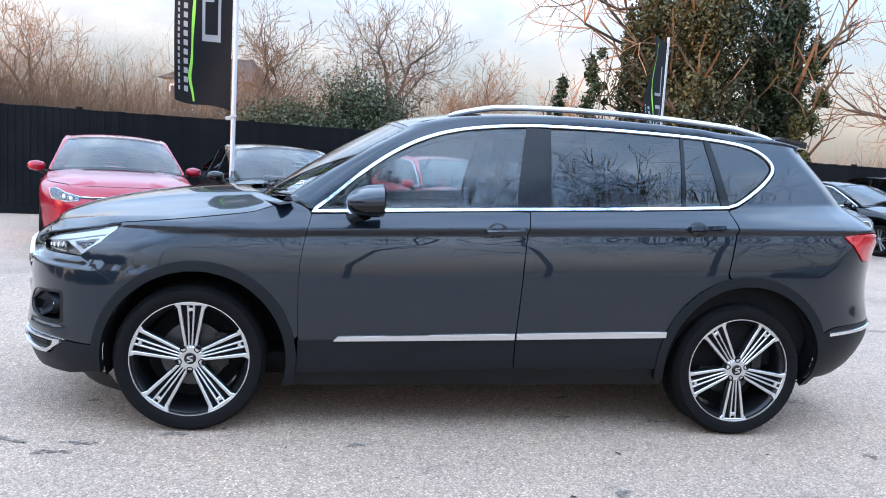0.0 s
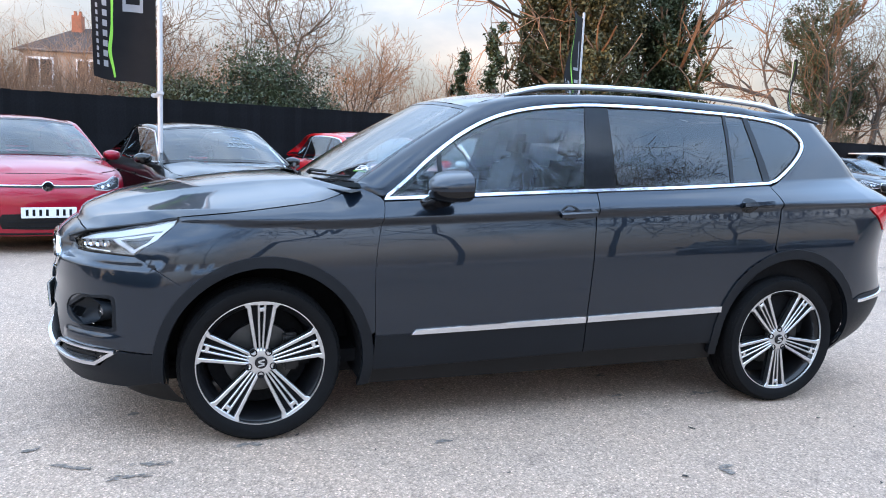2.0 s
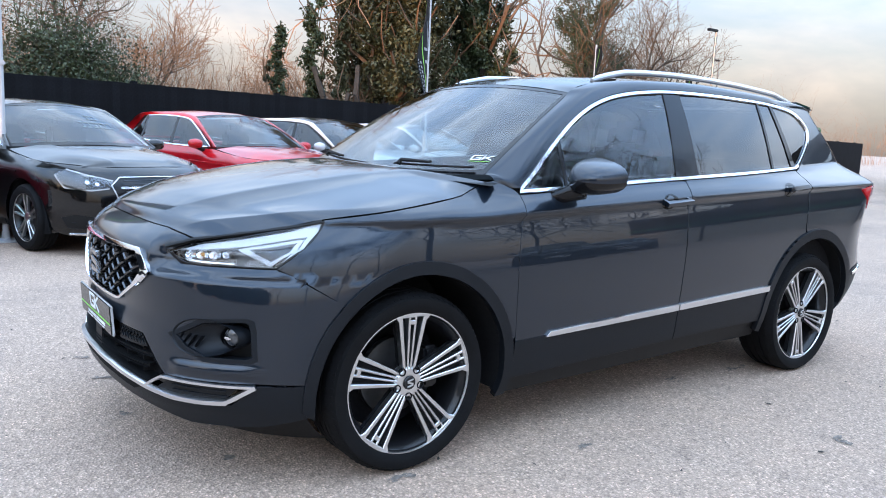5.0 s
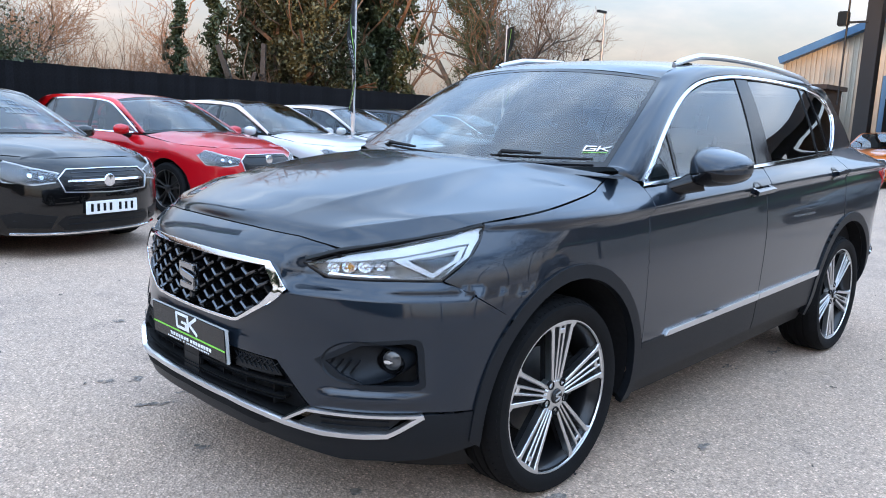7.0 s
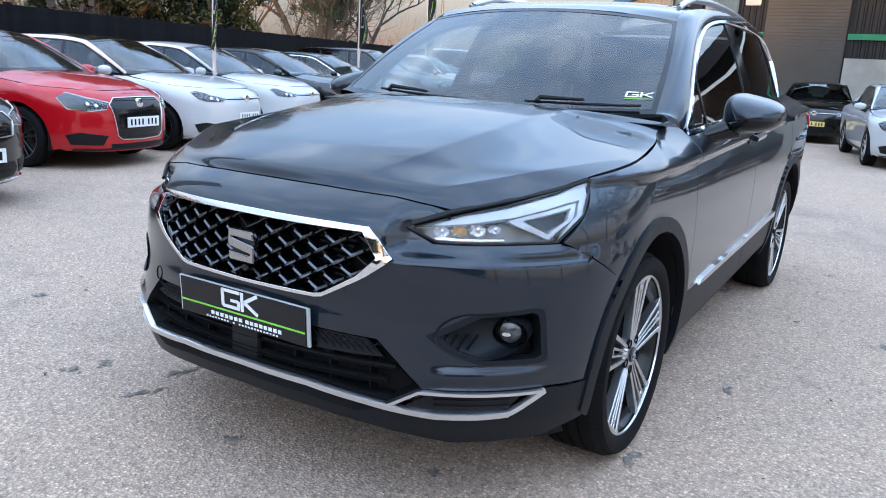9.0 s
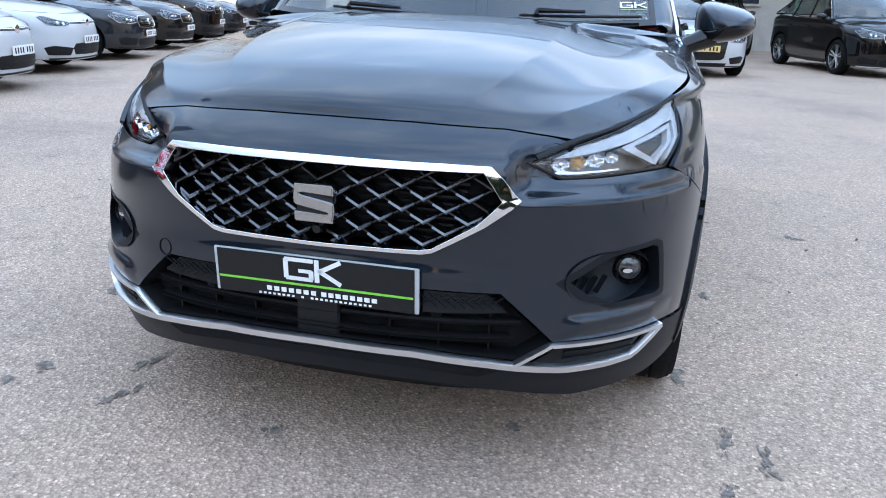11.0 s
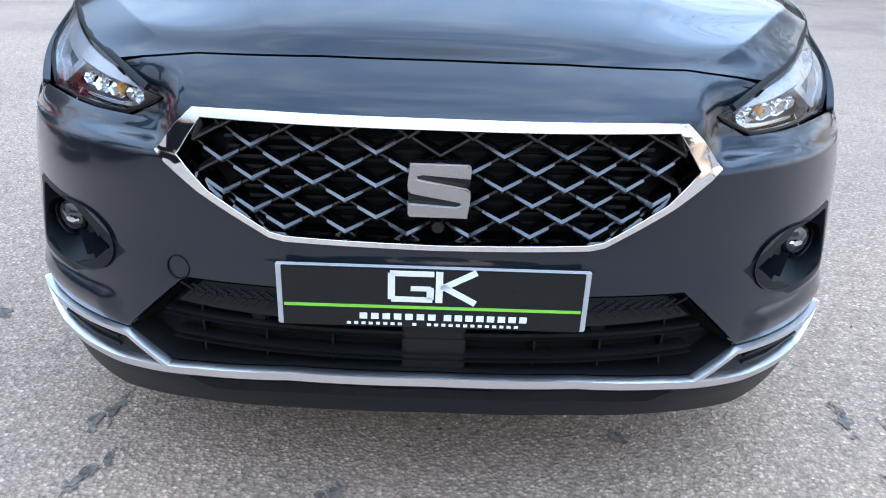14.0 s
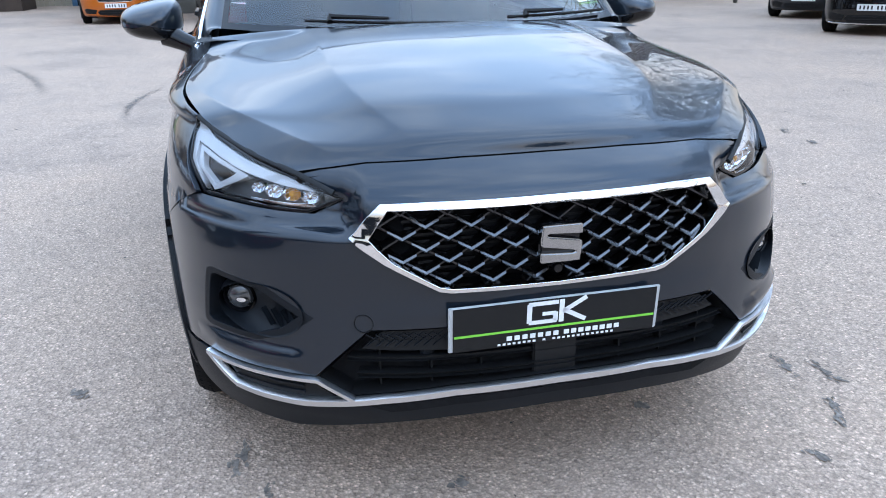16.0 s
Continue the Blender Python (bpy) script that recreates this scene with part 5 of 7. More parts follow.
# small dealer sticker on the screen
def sticker_bar(u0, u1, v0, v1, lean=0.0, mat=M_WHITE):
    grid_sheet("screen_sticker", lambda a, v: screen_s(a, v + lean * (-np.atleast_1d(a) - 0.90 - u0)), np.linspace(-0.90 - u1, -0.90 - u0, 3), np.linspace(v0, v1, 3), mat, screen, off=0.003)


for bar_at in ((-0.062, -0.008, 0.194, 0.203), (-0.068, -0.058, 0.154, 0.203), (-0.062, -0.008, 0.152, 0.161), (-0.014, -0.004, 0.152, 0.180), (-0.036, -0.008, 0.172, 0.180), (0.002, 0.012, 0.152, 0.203), (0.012, 0.026, 0.173, 0.181)):
    sticker_bar(*bar_at)
sticker_bar(0.022, 0.062, 0.173, 0.182, 0.6)
sticker_bar(0.022, 0.062, 0.173, 0.182, -0.6)
sticker_bar(-0.066, 0.062, 0.136, 0.141, 0.0, M_GREEN)

roof_s = rows_surface([(1.005, 0.612, 1.514), (1.10, 0.600, 1.556), (1.32, 0.590, 1.592), (1.65, 0.588, 1.615), (2.0, 0.590, 1.620), (2.4, 0.586, 1.610), (2.8, 0.572, 1.588), (3.1, 0.555, 1.560), (3.25, 0.54, 1.545)],
                      [(0.945, 1.558), (1.08, 1.592), (1.30, 1.625), (1.65, 1.648), (2.0, 1.654), (2.4, 1.648), (2.8, 1.628), (3.15, 1.602), (3.34, 1.585)], 2.4)
grid_sheet("roof", roof_s, np.linspace(-1, 1, 31), np.linspace(0, 1, 41), M_GREY, hero, "grey painted roof")
spoil = bmesh.new()
bm_box(spoil, (0, 0, 0), (0.20, 1.06, 0.036), Matrix.Rotation(radians(8), 3, "Y"), 0.016)
bmesh.ops.translate(spoil, vec=(3.20, 0, 1.574), verts=spoil.verts)
part("roof_spoiler", spoil, M_GREY, hero, "grey painted roof spoiler")
for sd in (1, -1):
    lo = [(0.446, 1.110), (0.552, 1.090), (0.655, 1.173), (0.787, 1.288), (0.952, 1.404), (1.122, 1.486), (1.32, 1.537), (1.613, 1.570), (1.98, 1.578), (2.293, 1.575), (2.581, 1.567), (2.75, 1.562), (2.95, 1.553), (3.19, 1.533)]
    rt = [screen_s(-1.0, v)[0] for v in (0.0, 0.02, 0.10, 0.36, 0.66, 0.93)] + [roof_s(-1.0, v)[0] for v in (0.07, 0.22, 0.40, 0.52, 0.64, 0.74, 0.85, 0.985)]
    A, B = spline([tuple(hull(hull.sx(x, z), z)[0]) for x, z in lo], 6), spline([tuple(p) for p in rt], 6)
    v, f = [], []
    m = 7
    for a, b in zip(A, B):
        out = np.array([0, -0.55, 0.83])
        for k in range(m):
            t = k / (m - 1)
            p = a * (1 - t) + b * t + out * 0.022 * (4 * t * (1 - t)) * min(1.0, np.linalg.norm(b - a) / 0.10)
            v.append((p[0], p[1] * sd, p[2]))
    for i in range(len(A) - 1):
        for k in range(m - 1):
            q = (i * m + k, i * m + k + 1, (i + 1) * m + k + 1, (i + 1) * m + k)
            f.append(q[::-1] if sd > 0 else q)
    mesh_object("roof_pillar", v, f, M_GREY, hero, "grey painted windscreen pillar and roof edge", sharp=70)
    base = [roof_s(-0.93, t)[0] for t in np.linspace(0.20, 0.86, 26)]
    pts, rad = [], []
    for i, p in enumerate(base):
        t = i / 25
        lift = 0.004 + 0.032 * min(1, t / 0.16, (1 - t) / 0.16)
        pts.append((p[0], p[1] * sd, p[2] + lift))
    v, f = tube(pts, [0.010] + [0.0155] * 24 + [0.010], 10)
    rail = mesh_object("roof_rail", v, f, M_SATIN, hero, "satin aluminium roof rail")
    for t in (0.245, 0.82):
        p = roof_s(-0.93, t)[0]
        bm = bmesh.new()
        bm_box(bm, (p[0], p[1] * sd, p[2] + 0.002), (0.17, 0.022, 0.018), bevel=0.006)
        part("rail_foot", bm, M_GLOSS, rail)

# scuttle, wipers, interior
cowl_s = rows_surface([(0.385, 0.840, 1.098), (0.445, 0.815, 1.108)], [(0.165, 1.125), (0.26, 1.118)], 2.0)
grid_sheet("scuttle", cowl_s, np.linspace(-1, 1, 25), np.linspace(0, 1, 6), M_BLACK, hero, "black plastic scuttle panel")
for a0, a1 in ((-0.93, -0.36), (-0.10, 0.62)):
    pts = [screen_s(a0 + (a1 - a0) * t, 0.045 + 0.02 * t)[0] + np.array([-0.012, 0, 0.014]) for t in np.linspace(0, 1, 14)]
    v, f = tube(pts, 0.0055, 6)
    w = mesh_object("wiper", v, f, M_BLACK, hero, "black windscreen wiper")
    p0, p1 = pts[11], pts[6]
    v, f = tube([np.array(p0) + np.array([-0.03, 0, 0.0]), np.array(p0) + np.array([-0.015, 0.0, 0.018]), np.array(p1) + np.array([-0.006, 0, 0.016])], [0.013, 0.010, 0.006], 6)
    mesh_object("wiper_arm", v, f, M_BLACK, w)
bm = bmesh.new()
bm_box(bm, (0.62, 0, 1.03), (0.56, 1.38, 0.16), bevel=0.05)
part("dashboard", bm, M_LINER, hero, "black dashboard")
bm = bmesh.new()
bm_box(bm, (1.6, 0, 0.33), (2.9, 1.5, 0.06))
part("cabin_floor", bm, M_LINER, hero)
bm = bmesh.new()
bm_box(bm, (0.985, 0.0, 1.475), (0.07, 0.22, 0.07), bevel=0.02)
part("rear_view_mirror", bm, M_LINER, hero, "black interior mirror on the screen")
for y in (-0.37, 0.37):
    bm = bmesh.new()
    bm_box(bm, (1.35, y, 0.62), (0.52, 0.50, 0.18), bevel=0.06)
    seat = part("front_seat", bm, M_SEAT, hero, "dark cloth front seat")
    for nm, c, s, tl in (("seat_back", (1.62, y, 0.96), (0.14, 0.48, 0.62), 14), ("headrest", (1.71, y, 1.33), (0.09, 0.26, 0.17), 10)):
        bm = bmesh.new()
        bm_box(bm, c, s, None, 0.05)
        bmesh.ops.rotate(bm, cent=c, matrix=Matrix.Rotation(radians(tl), 3, "Y"), verts=bm.verts)
        part(nm, bm, M_SEAT, seat)
bm = bmesh.new()
bm_box(bm, (0, 0, 0), (0.16, 1.30, 0.75), Matrix.Rotation(radians(14), 3, "Y"), 0.06)
bmesh.ops.translate(bm, vec=(2.5, 0, 0.85), verts=bm.verts)
part("rear_seat", bm, M_SEAT, hero, "dark cloth rear bench")
v, f = [], []
ring_n = 28
for i in range(ring_n):
    a = 2 * math.pi * i / ring_n
    for k in range(8):
        b = 2 * math.pi * k / 8
        r = 0.185 + 0.015 * math.cos(b)
        p = Matrix.Rotation(radians(-25), 3, "Y") @ Vector((0.015 * math.sin(b), r * math.cos(a), r * math.sin(a)))
        v.append(p + Vector((0.98, 0.37, 0.98)))
f = [(i * 8 + k, i * 8 + (k + 1) % 8, ((i + 1) % ring_n) * 8 + (k + 1) % 8, ((i + 1) % ring_n) * 8 + k) for i in range(ring_n) for k in range(8)]
mesh_object("steering_wheel", v, f, M_LINER, hero, "black steering wheel")
bm = bmesh.new()
bm_box(bm, (3.60, 0, 0.78), (0.12, 1.30, 0.66), bevel=0.05)
part("tailgate", bm, M_GREY, hero, "grey painted tailgate")
bm = bmesh.new()
bm_box(bm, (0, 0, 0), (0.03, 1.06, 0.50), Matrix.Rotation(radians(-36), 3, "Y"), 0.01)
bmesh.ops.translate(bm, vec=(3.24, 0, 1.31), verts=bm.verts)
part("rear_window", bm, M_PRIVACY, hero, "dark tinted rear window")
bm = bmesh.new()
bm_box(bm, (0, 0, 0), (0.03, 1.22, 0.60), Matrix.Rotation(radians(-36), 3, "Y"), 0.012)
bmesh.ops.translate(bm, vec=(3.222, 0, 1.305), verts=bm.verts)
part("tailgate_frame", bm, M_GREY, hero)
bm = bmesh.new()
bm_box(bm, (3.56, 0, 0.46), (0.30, 1.20, 0.26), bevel=0.08)
part("rear_valance", bm, M_CLAD, hero)
bm = bmesh.new()
bm_box(bm, (1.38, 0, 0.25), (3.6, 1.24, 0.08), bevel=0.02)
part("underbody", bm, M_LINER, hero)

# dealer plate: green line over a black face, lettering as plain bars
plate = new("number_plate")
plate.parent = hero
plate["label"] = "black dealer plate with a green line"
plate.matrix_local = pose(-0.928, 0.004, 0.543, 0, -4, 0)
boxed("plate_holder", (0.004, 0, 0), (0.008, 0.530, 0.117), M_ACRYLIC, plate, bevel=0.002)
boxed("plate_face", (-0.002, 0, 0), (0.004, 0.510, 0.113), M_PLATEBLACK, plate, bevel=0.001)
boxed("plate_line", (-0.0045, 0, -0.016), (0.0012, 0.505, 0.0055), M_GREEN, plate)
for y, z, w, h in ((0.0705, 0.024, 0.012, 0.050), (0.036, 0.0485, 0.074, 0.010), (0.036, -0.0005, 0.070, 0.010), (0.005, 0.0115, 0.012, 0.022), (0.021, 0.0205, 0.034, 0.009),
                   (-0.010, 0.024, 0.012, 0.059)):
    boxed("plate_mark", (-0.0045, y, z), (0.0012, w, h), M_WHITE, plate)
for z0, z1 in ((0.024, 0.052), (0.025, -0.004)):
    bm = bmesh.new()
    bm_box(bm, (-0.0045, -0.043, (z0 + z1) / 2), (0.0012, 0.066, 0.011), Matrix.Rotation(radians(-29 if z1 > z0 else 29), 3, "X"))
    part("plate_mark", bm, M_WHITE, plate)
for k in range(7):
    boxed("plate_text_bar", (-0.0045, 0.118 - 0.0195 * k, -0.035), (0.0012, 0.013, 0.0115), M_WHITE, plate)
for k in range(8):
    boxed("plate_text_bar", (-0.0045, -0.026 - 0.0185 * k, -0.035), (0.0012, 0.013, 0.0115), M_WHITE, plate)
for k in range(24):
    if k not in (8, 10):
        boxed("plate_small_bar", (-0.0045, 0.143 - 0.0125 * k, -0.0495), (0.0012, 0.007, 0.005), M_WHITE, plate)


# ---- the parked cars ----
def simple_wheel(owner, side, centre, r, rim, spoke_mat):
    wheel, face = wheel_parts(r, 0.21, rim, "plain", owner, side, centre)
    bm = bmesh.new()
    for k in range(5):
        a = radians(90 + 72 * k)
        u, n = Vector((math.cos(a), math.sin(a))), Vector((-math.sin(a), math.cos(a)))
        for o in (-1, 1):
            bar(bm, u * 0.04 + n * o * 0.012, u * (rim - 0.012) + n * o * 0.040, 0.008, 0.012, face + 0.012, face + 0.003, 0.03)
    part("spokes", bm, spoke_mat, wheel, "alloy double spokes")
    v, f = lathe([(0.0, face + 0.006), (0.03, face + 0.007), (0.055, face + 0.02), (0.06, face + 0.05)], 24)
    mesh_object("hub", v, f, spoke_mat, wheel)


def plain_mirror(car, sd, c, mat, size=1.0):
    v, f = [], []
    n, m = 14, 8
    for i in range(m + 1):
        t = -1 + 2 * i / m
        rr = max(0.0, 1 - abs(t) ** 2.6) ** 0.5
        for k in range(n):
            a = 2 * math.pi * k / n
            v.append((c[0] + size * 0.085 * math.cos(a) * rr * (1 if math.cos(a) < 0 else 0.7), c[1] + size * 0.105 * math.sin(a) * rr, c[2] + size * 0.068 * t))
    f = [(i * n + k, i * n + (k + 1) % n, (i + 1) * n + (k + 1) % n, (i + 1) * n + k) for i in range(m) for k in range(n)]
    ob = mesh_object("door_mirror", v, f, mat, car, "", sharp=60)
    v, f = tube([(c[0], c[1] + sd * 0.03, c[2] - 0.04), (c[0] - 0.02, c[1] + sd * 0.16, c[2] - 0.10)], [0.035, 0.03], 8)
    mesh_object("mirror_foot", v, f, M_BLACK, ob)


def parked_car(label, m, colour, kind="hatch", face="slim", spoke=None, plate_mat=None, roof_mat=None, group="parked cars in a row", plate_h=0.46, category="car", chrome=False, lip=False, price=False):
    """A parked car with body, panes, lamps, grille, wheels and mirrors; nose at -x, front axle at x = 0."""
    dims = {"hatch": (0.86, 2.63, 0.79, 1.79, 1.456), "saloon": (0.86, 2.90, 1.10, 1.86, 1.46), "suv": (0.88, 2.75, 0.92, 1.88, 1.66), "van": (0.88, 3.2, 1.0, 1.95, 2.05)}[kind]
    fo, wb, ro, W, H = dims
    w = W / 2
    belt = 0.93 if kind in ("hatch", "saloon") else 1.06 if kind == "suv" else 1.15
    bz = belt - 0.12
    h = Hull(nose=[(0.10, -fo + 0.12), (0.20, -fo + 0.03), (0.35, -fo), (0.50, -fo - 0.005), (bz - 0.17, -fo + 0.015), (bz - 0.06, -fo + 0.07), (bz, -fo + 0.16), (bz + 0.06, -fo + 0.30), (bz + 0.14, -fo + 0.5), (H, -fo + 0.5)],
             tail=[(0.10, wb + ro - 0.15), (0.3, wb + ro - 0.03), (0.5, wb + ro), (0.75, wb + ro - 0.03), (belt, wb + ro - 0.08), (belt + 0.2, wb + ro - 0.26), (H, wb + ro - 0.62)],
             width=[(0.10, w * 0.86), (0.25, w * 0.955), (0.40, w * 0.985), (0.55, w * 0.985), (bz - 0.10, w), (bz, w * 0.995), (bz + 0.03, w * 0.985), (belt, w * 0.93), (belt + 0.10, w * 0.885), (H - 0.14, w * 0.74), (H - 0.06, w * 0.68), (H, w * 0.6)],
             lc=0.72, lr=0.55, rise=0.03, glass_from=belt - 0.05, front_in=0.0, taper=(0.03, 0.07))
    paint_m = colour
    car = thing("parked_car", label, category, m, group)
    L = lambda *pts: [(h.sx(x, z), z) for x, z in pts]
    Yp = lambda *pts: [(h.sy(y, z), z) for y, z in pts]
    mir = lambda poly: [(-s, z) for s, z in reversed(poly)]
    R = 0.318 if kind in ("hatch", "saloon") else 0.35
    ra = R + 0.055
    rise = 0.03 * (wb + ro - 0.4)
    tail_x = wb + ro - 0.30
    screen_x0 = 0.46
    half = (Yp((0.0, bz + 0.02), (0.35, bz + 0.015)) + L((-fo + 0.36, bz + 0.025), (-0.20, bz + 0.045), (0.15, bz + 0.085), (screen_x0, belt + 0.005), (1.4, belt + 0.02), (2.4, belt + 0.05), (tail_x, belt + rise - 0.02), (tail_x + 0.15, 0.75), (tail_x + 0.12, 0.4), (tail_x, 0.26), (wb + ra + 0.02, 0.22))
            + L(*arc(wb, R, ra, -18, 198, 18)) + L((wb - ra - 0.1, 0.2), (1.3, 0.19), (ra + 0.1, 0.2)) + L(*arc(0, R, ra, -18, 198, 18)) + L((-ra - 0.06, 0.22)) + Yp((w * 0.82, 0.20), (0.4, 0.19), (0.0, 0.19)))
    body = panel("body", h, half + mir(half)[1:-1], paint_m, car, "", step=0.075, rim=0.03)
    edge = [tuple(h(h.sy(0.60, bz + 0.012), bz + 0.012)[0] * np.array([1, -1, 1]))] + [tuple(h(h.sx(x, z), z)[0] * np.array([1, -1, 1])) for x, z in ((-fo + 0.36, bz + 0.03), (-0.20, bz + 0.05), (0.15, bz + 0.09), (screen_x0 - 0.03, belt + 0.012))]
    nose_x = float(h(0.0, bz + 0.02)[0, 0])
    bon = rows_surface(edge, [(nose_x, bz + 0.024), (nose_x + 0.16, bz + 0.085), (-0.25, bz + 0.135), (0.05, bz + 0.172), (0.28, bz + 0.185)], 2.6, lambda k, v: 0.012 * step01((k - 0.5) / 0.06) * step01((0.97 - k) / 0.3) * step01(v / 0.3))
    grid_sheet("bonnet", bon, np.linspace(-1, 1, 33), np.linspace(0, 1, 17), paint_m, car)
    top = H - 0.045
    sx1 = {"hatch": 1.22, "saloon": 1.28, "suv": 1.10, "van": 0.95}[kind]
    e0 = h(h.sx(screen_x0, belt + 0.03), belt + 0.03)[0]
    ey0 = -float(e0[1]) - 0.015
    ey1 = w * 0.655
    scr = rows_surface([(screen_x0, ey0, belt + 0.03), (screen_x0 + (sx1 - screen_x0) * 0.5, (ey0 + ey1) / 2 + 0.012, belt + 0.03 + (top - belt - 0.08) * 0.56), (sx1, ey1, top - 0.05)], [(screen_x0 - 0.18, bz + 0.19), (screen_x0 - 0.18 + (sx1 - screen_x0 + 0.10) * 0.5, bz + 0.19 + (top - bz - 0.19) * 0.56), (sx1 - 0.08, top)], 2.0)
    ws = grid_sheet("windscreen", scr, np.linspace(-1, 1, 17), np.linspace(0, 1, 13), M_CARGLASS, car)
    for a0, a1, v0, v1 in ((-1, 1, 0.94, 1.0), (-1, 1, 0.0, 0.06)):
        grid_sheet("screen_band", scr, np.linspace(a0, a1, 17), np.linspace(v0, v1, 4), M_GLOSS, ws, off=0.002)
    if price:
        # a hand-written price on the glass, as plain bars
        for v0, v1, row in ((0.56, 0.68, ((-0.42, 0.05), (-0.35, 0.04), (-0.29, 0.05))), (0.36, 0.50, ((-0.56, 0.07), (-0.46, 0.07), (-0.36, 0.05), (-0.29, 0.07), (-0.19, 0.07), (-0.10, 0.06)))):
            for a0, wide in row:
                for q0, q1 in ((v0, v0 + 0.03), (v1 - 0.03, v1)):
                    grid_sheet("price_bar", scr, np.linspace(a0, a0 + wide, 3), np.linspace(q0, q1, 3), M_CHALK, ws, off=0.003)
                grid_sheet("price_bar", scr, np.linspace(a0, a0 + 0.016, 3), np.linspace(v0, v1, 4), M_CHALK, ws, off=0.0035)
    if kind == "saloon":
        back_x, base_x, base_z = wb - 0.15, wb + ro - 0.55, belt + 0.08
    elif kind == "van":
        back_x, base_x, base_z = wb + ro - 0.35, wb + ro - 0.1, 1.2
    else:
        back_x, base_x, base_z = wb + 0.18, wb + ro - 0.22, belt + 0.10
    mx = (sx1 + back_x) / 2
    roof = rows_surface([(sx1, ey1, top - 0.048), (sx1 + 0.3, ey1 * 0.975, H - 0.055), (mx, ey1 * 0.965, H - 0.045), (back_x, ey1 * 0.93, H - 0.085)], [(sx1 - 0.08, top + 0.001), (sx1 + 0.25, H - 0.012), (mx, H), (back_x + 0.10, H - 0.045)], 2.4)
    grid_sheet("roof", roof, np.linspace(-1, 1, 17), np.linspace(0, 1, 15), roof_mat or paint_m, car)
    rear = rows_surface([(back_x, ey1 * 0.93, H - 0.087), ((back_x + base_x) / 2, ey1 * 1.0, (H + base_z) / 2), (base_x, w * 0.86, base_z)], [(back_x + 0.10, H - 0.046), ((back_x + base_x) / 2 + 0.08, (H + base_z) / 2 + 0.01), (base_x + 0.10, base_z)], 2.0)
    grid_sheet("rear_window", rear, np.linspace(-1, 1, 13), np.linspace(0, 1, 9), M_CARGLASS, car)
    deck = rows_surface([(base_x, w * 0.86, base_z), (tail_x + 0.1, w * 0.80, belt + rise - 0.03)], [(base_x + 0.10, base_z), (wb + ro - 0.10, belt + rise - 0.02)], 2.2)
    grid_sheet("boot_lid", deck, np.linspace(-1, 1, 13), np.linspace(0, 1, 5), paint_m, car)
    v, f = [], []
    tp = bmesh.new()
    bm_box(tp, (wb + ro - 0.10, 0, 0.62), (0.14, W * 0.74, 0.66), bevel=0.06)
    part("tailgate", tp, paint_m, car)
    pm = plate_mat or M_PLATEYELLOW
    tb = bmesh.new()
    bm_box(tb, (wb + ro - 0.02, 0, 0.55), (0.012, 0.52, 0.11), bevel=0.002)
    part("rear_plate", tb, M_PLATEYELLOW, car)
    gx0, gx1 = screen_x0 + 0.12, back_x + 0.25
    zt = H - 0.105
    win = [(h.sx(x, z), z) for x, z in outline([[(gx0, belt + 0.035), (sx1 - 0.12, zt - 0.10), (sx1 + 0.15, zt - 0.012), (mx, zt + 0.012), (back_x - 0.05, zt - 0.02)], [(back_x - 0.05, zt - 0.02), (back_x + 0.18, belt + 0.26), (gx1, belt + 0.13)], [(gx1, belt + 0.13), (2.0, belt + 0.055), (1.2, belt + 0.03), (gx0, belt + 0.035)]], 4)]
    for sd in (1, -1):
        mr = sd < 0
        panel("side_window", h, win, M_CARGLASS, car, step=0.09, off=0.001, rim=0, mirror=mr)
        strip("window_trim", h, win, 0.022, M_CHROME if chrome else M_GLOSS, car, off=0.006, closed=True, mirror=mr)
        for px in (1.50, 2.35):
            if px < back_x:
                strip("window_pillar", h, L((px, belt + 0.04), (px + 0.02, (belt + zt) / 2), (px + 0.05, zt + 0.005)), 0.07, M_GLOSS, car, off=0.004, mirror=mr)
        for px in (0.62, 1.52, 2.42):
            if px < wb - 0.1:
                strip("door_gap", h, L((px, belt + 0.0), (px - 0.03, 0.6), (px - 0.02, 0.32)), 0.007, M_LINER, car, off=0.0008, mirror=mr)
        for px in (1.35, 2.25):
            strip("door_handle", h, L((px - 0.09, bz - 0.02), (px, bz - 0.015), (px + 0.09, bz - 0.012)), 0.025, paint_m, car, off=0.03, mirror=mr)
        strip("sill", h, L((ra + 0.06, 0.235), (wb * 0.5, 0.228), (wb - ra - 0.06, 0.235)), 0.07, M_BLACK, car, off=0.006, mirror=mr)
        strip("side_crease", h, L((0.1, bz - 0.06), (1.3, bz - 0.035), (2.6, bz - 0.01), (wb + 0.6, bz)), 0.02, paint_m, car, off=0.006, mirror=mr)
        lo = [(screen_x0 + 0.03, belt + 0.02), (gx0 + 0.06, belt + 0.10), (sx1 - 0.12, zt - 0.085), (sx1 + 0.15, zt + 0.0), (mx, zt + 0.024), (back_x - 0.05, zt - 0.008), (back_x + 0.2, belt + 0.27), (gx1 + 0.02, belt + 0.13)]
        A = spline([tuple(h(h.sx(x, z), z)[0]) for x, z in lo], 5)
        B = spline([tuple(scr(-1.0, t)[0]) for t in (0.0, 0.2, 0.85)] + [tuple(roof(-1.0, t)[0]) for t in (0.12, 0.55, 0.98)] + [tuple(rear(-1.0, t)[0]) for t in (0.5, 0.98)], 5)
        v, f = [], []
        for a, b in zip(A, B):
            for k in range(5):
                t = k / 4
                p = a * (1 - t) + b * t + np.array([0, -0.55, 0.83]) * 0.025 * 4 * t * (1 - t)
                v.append((p[0], p[1] * sd, p[2]))
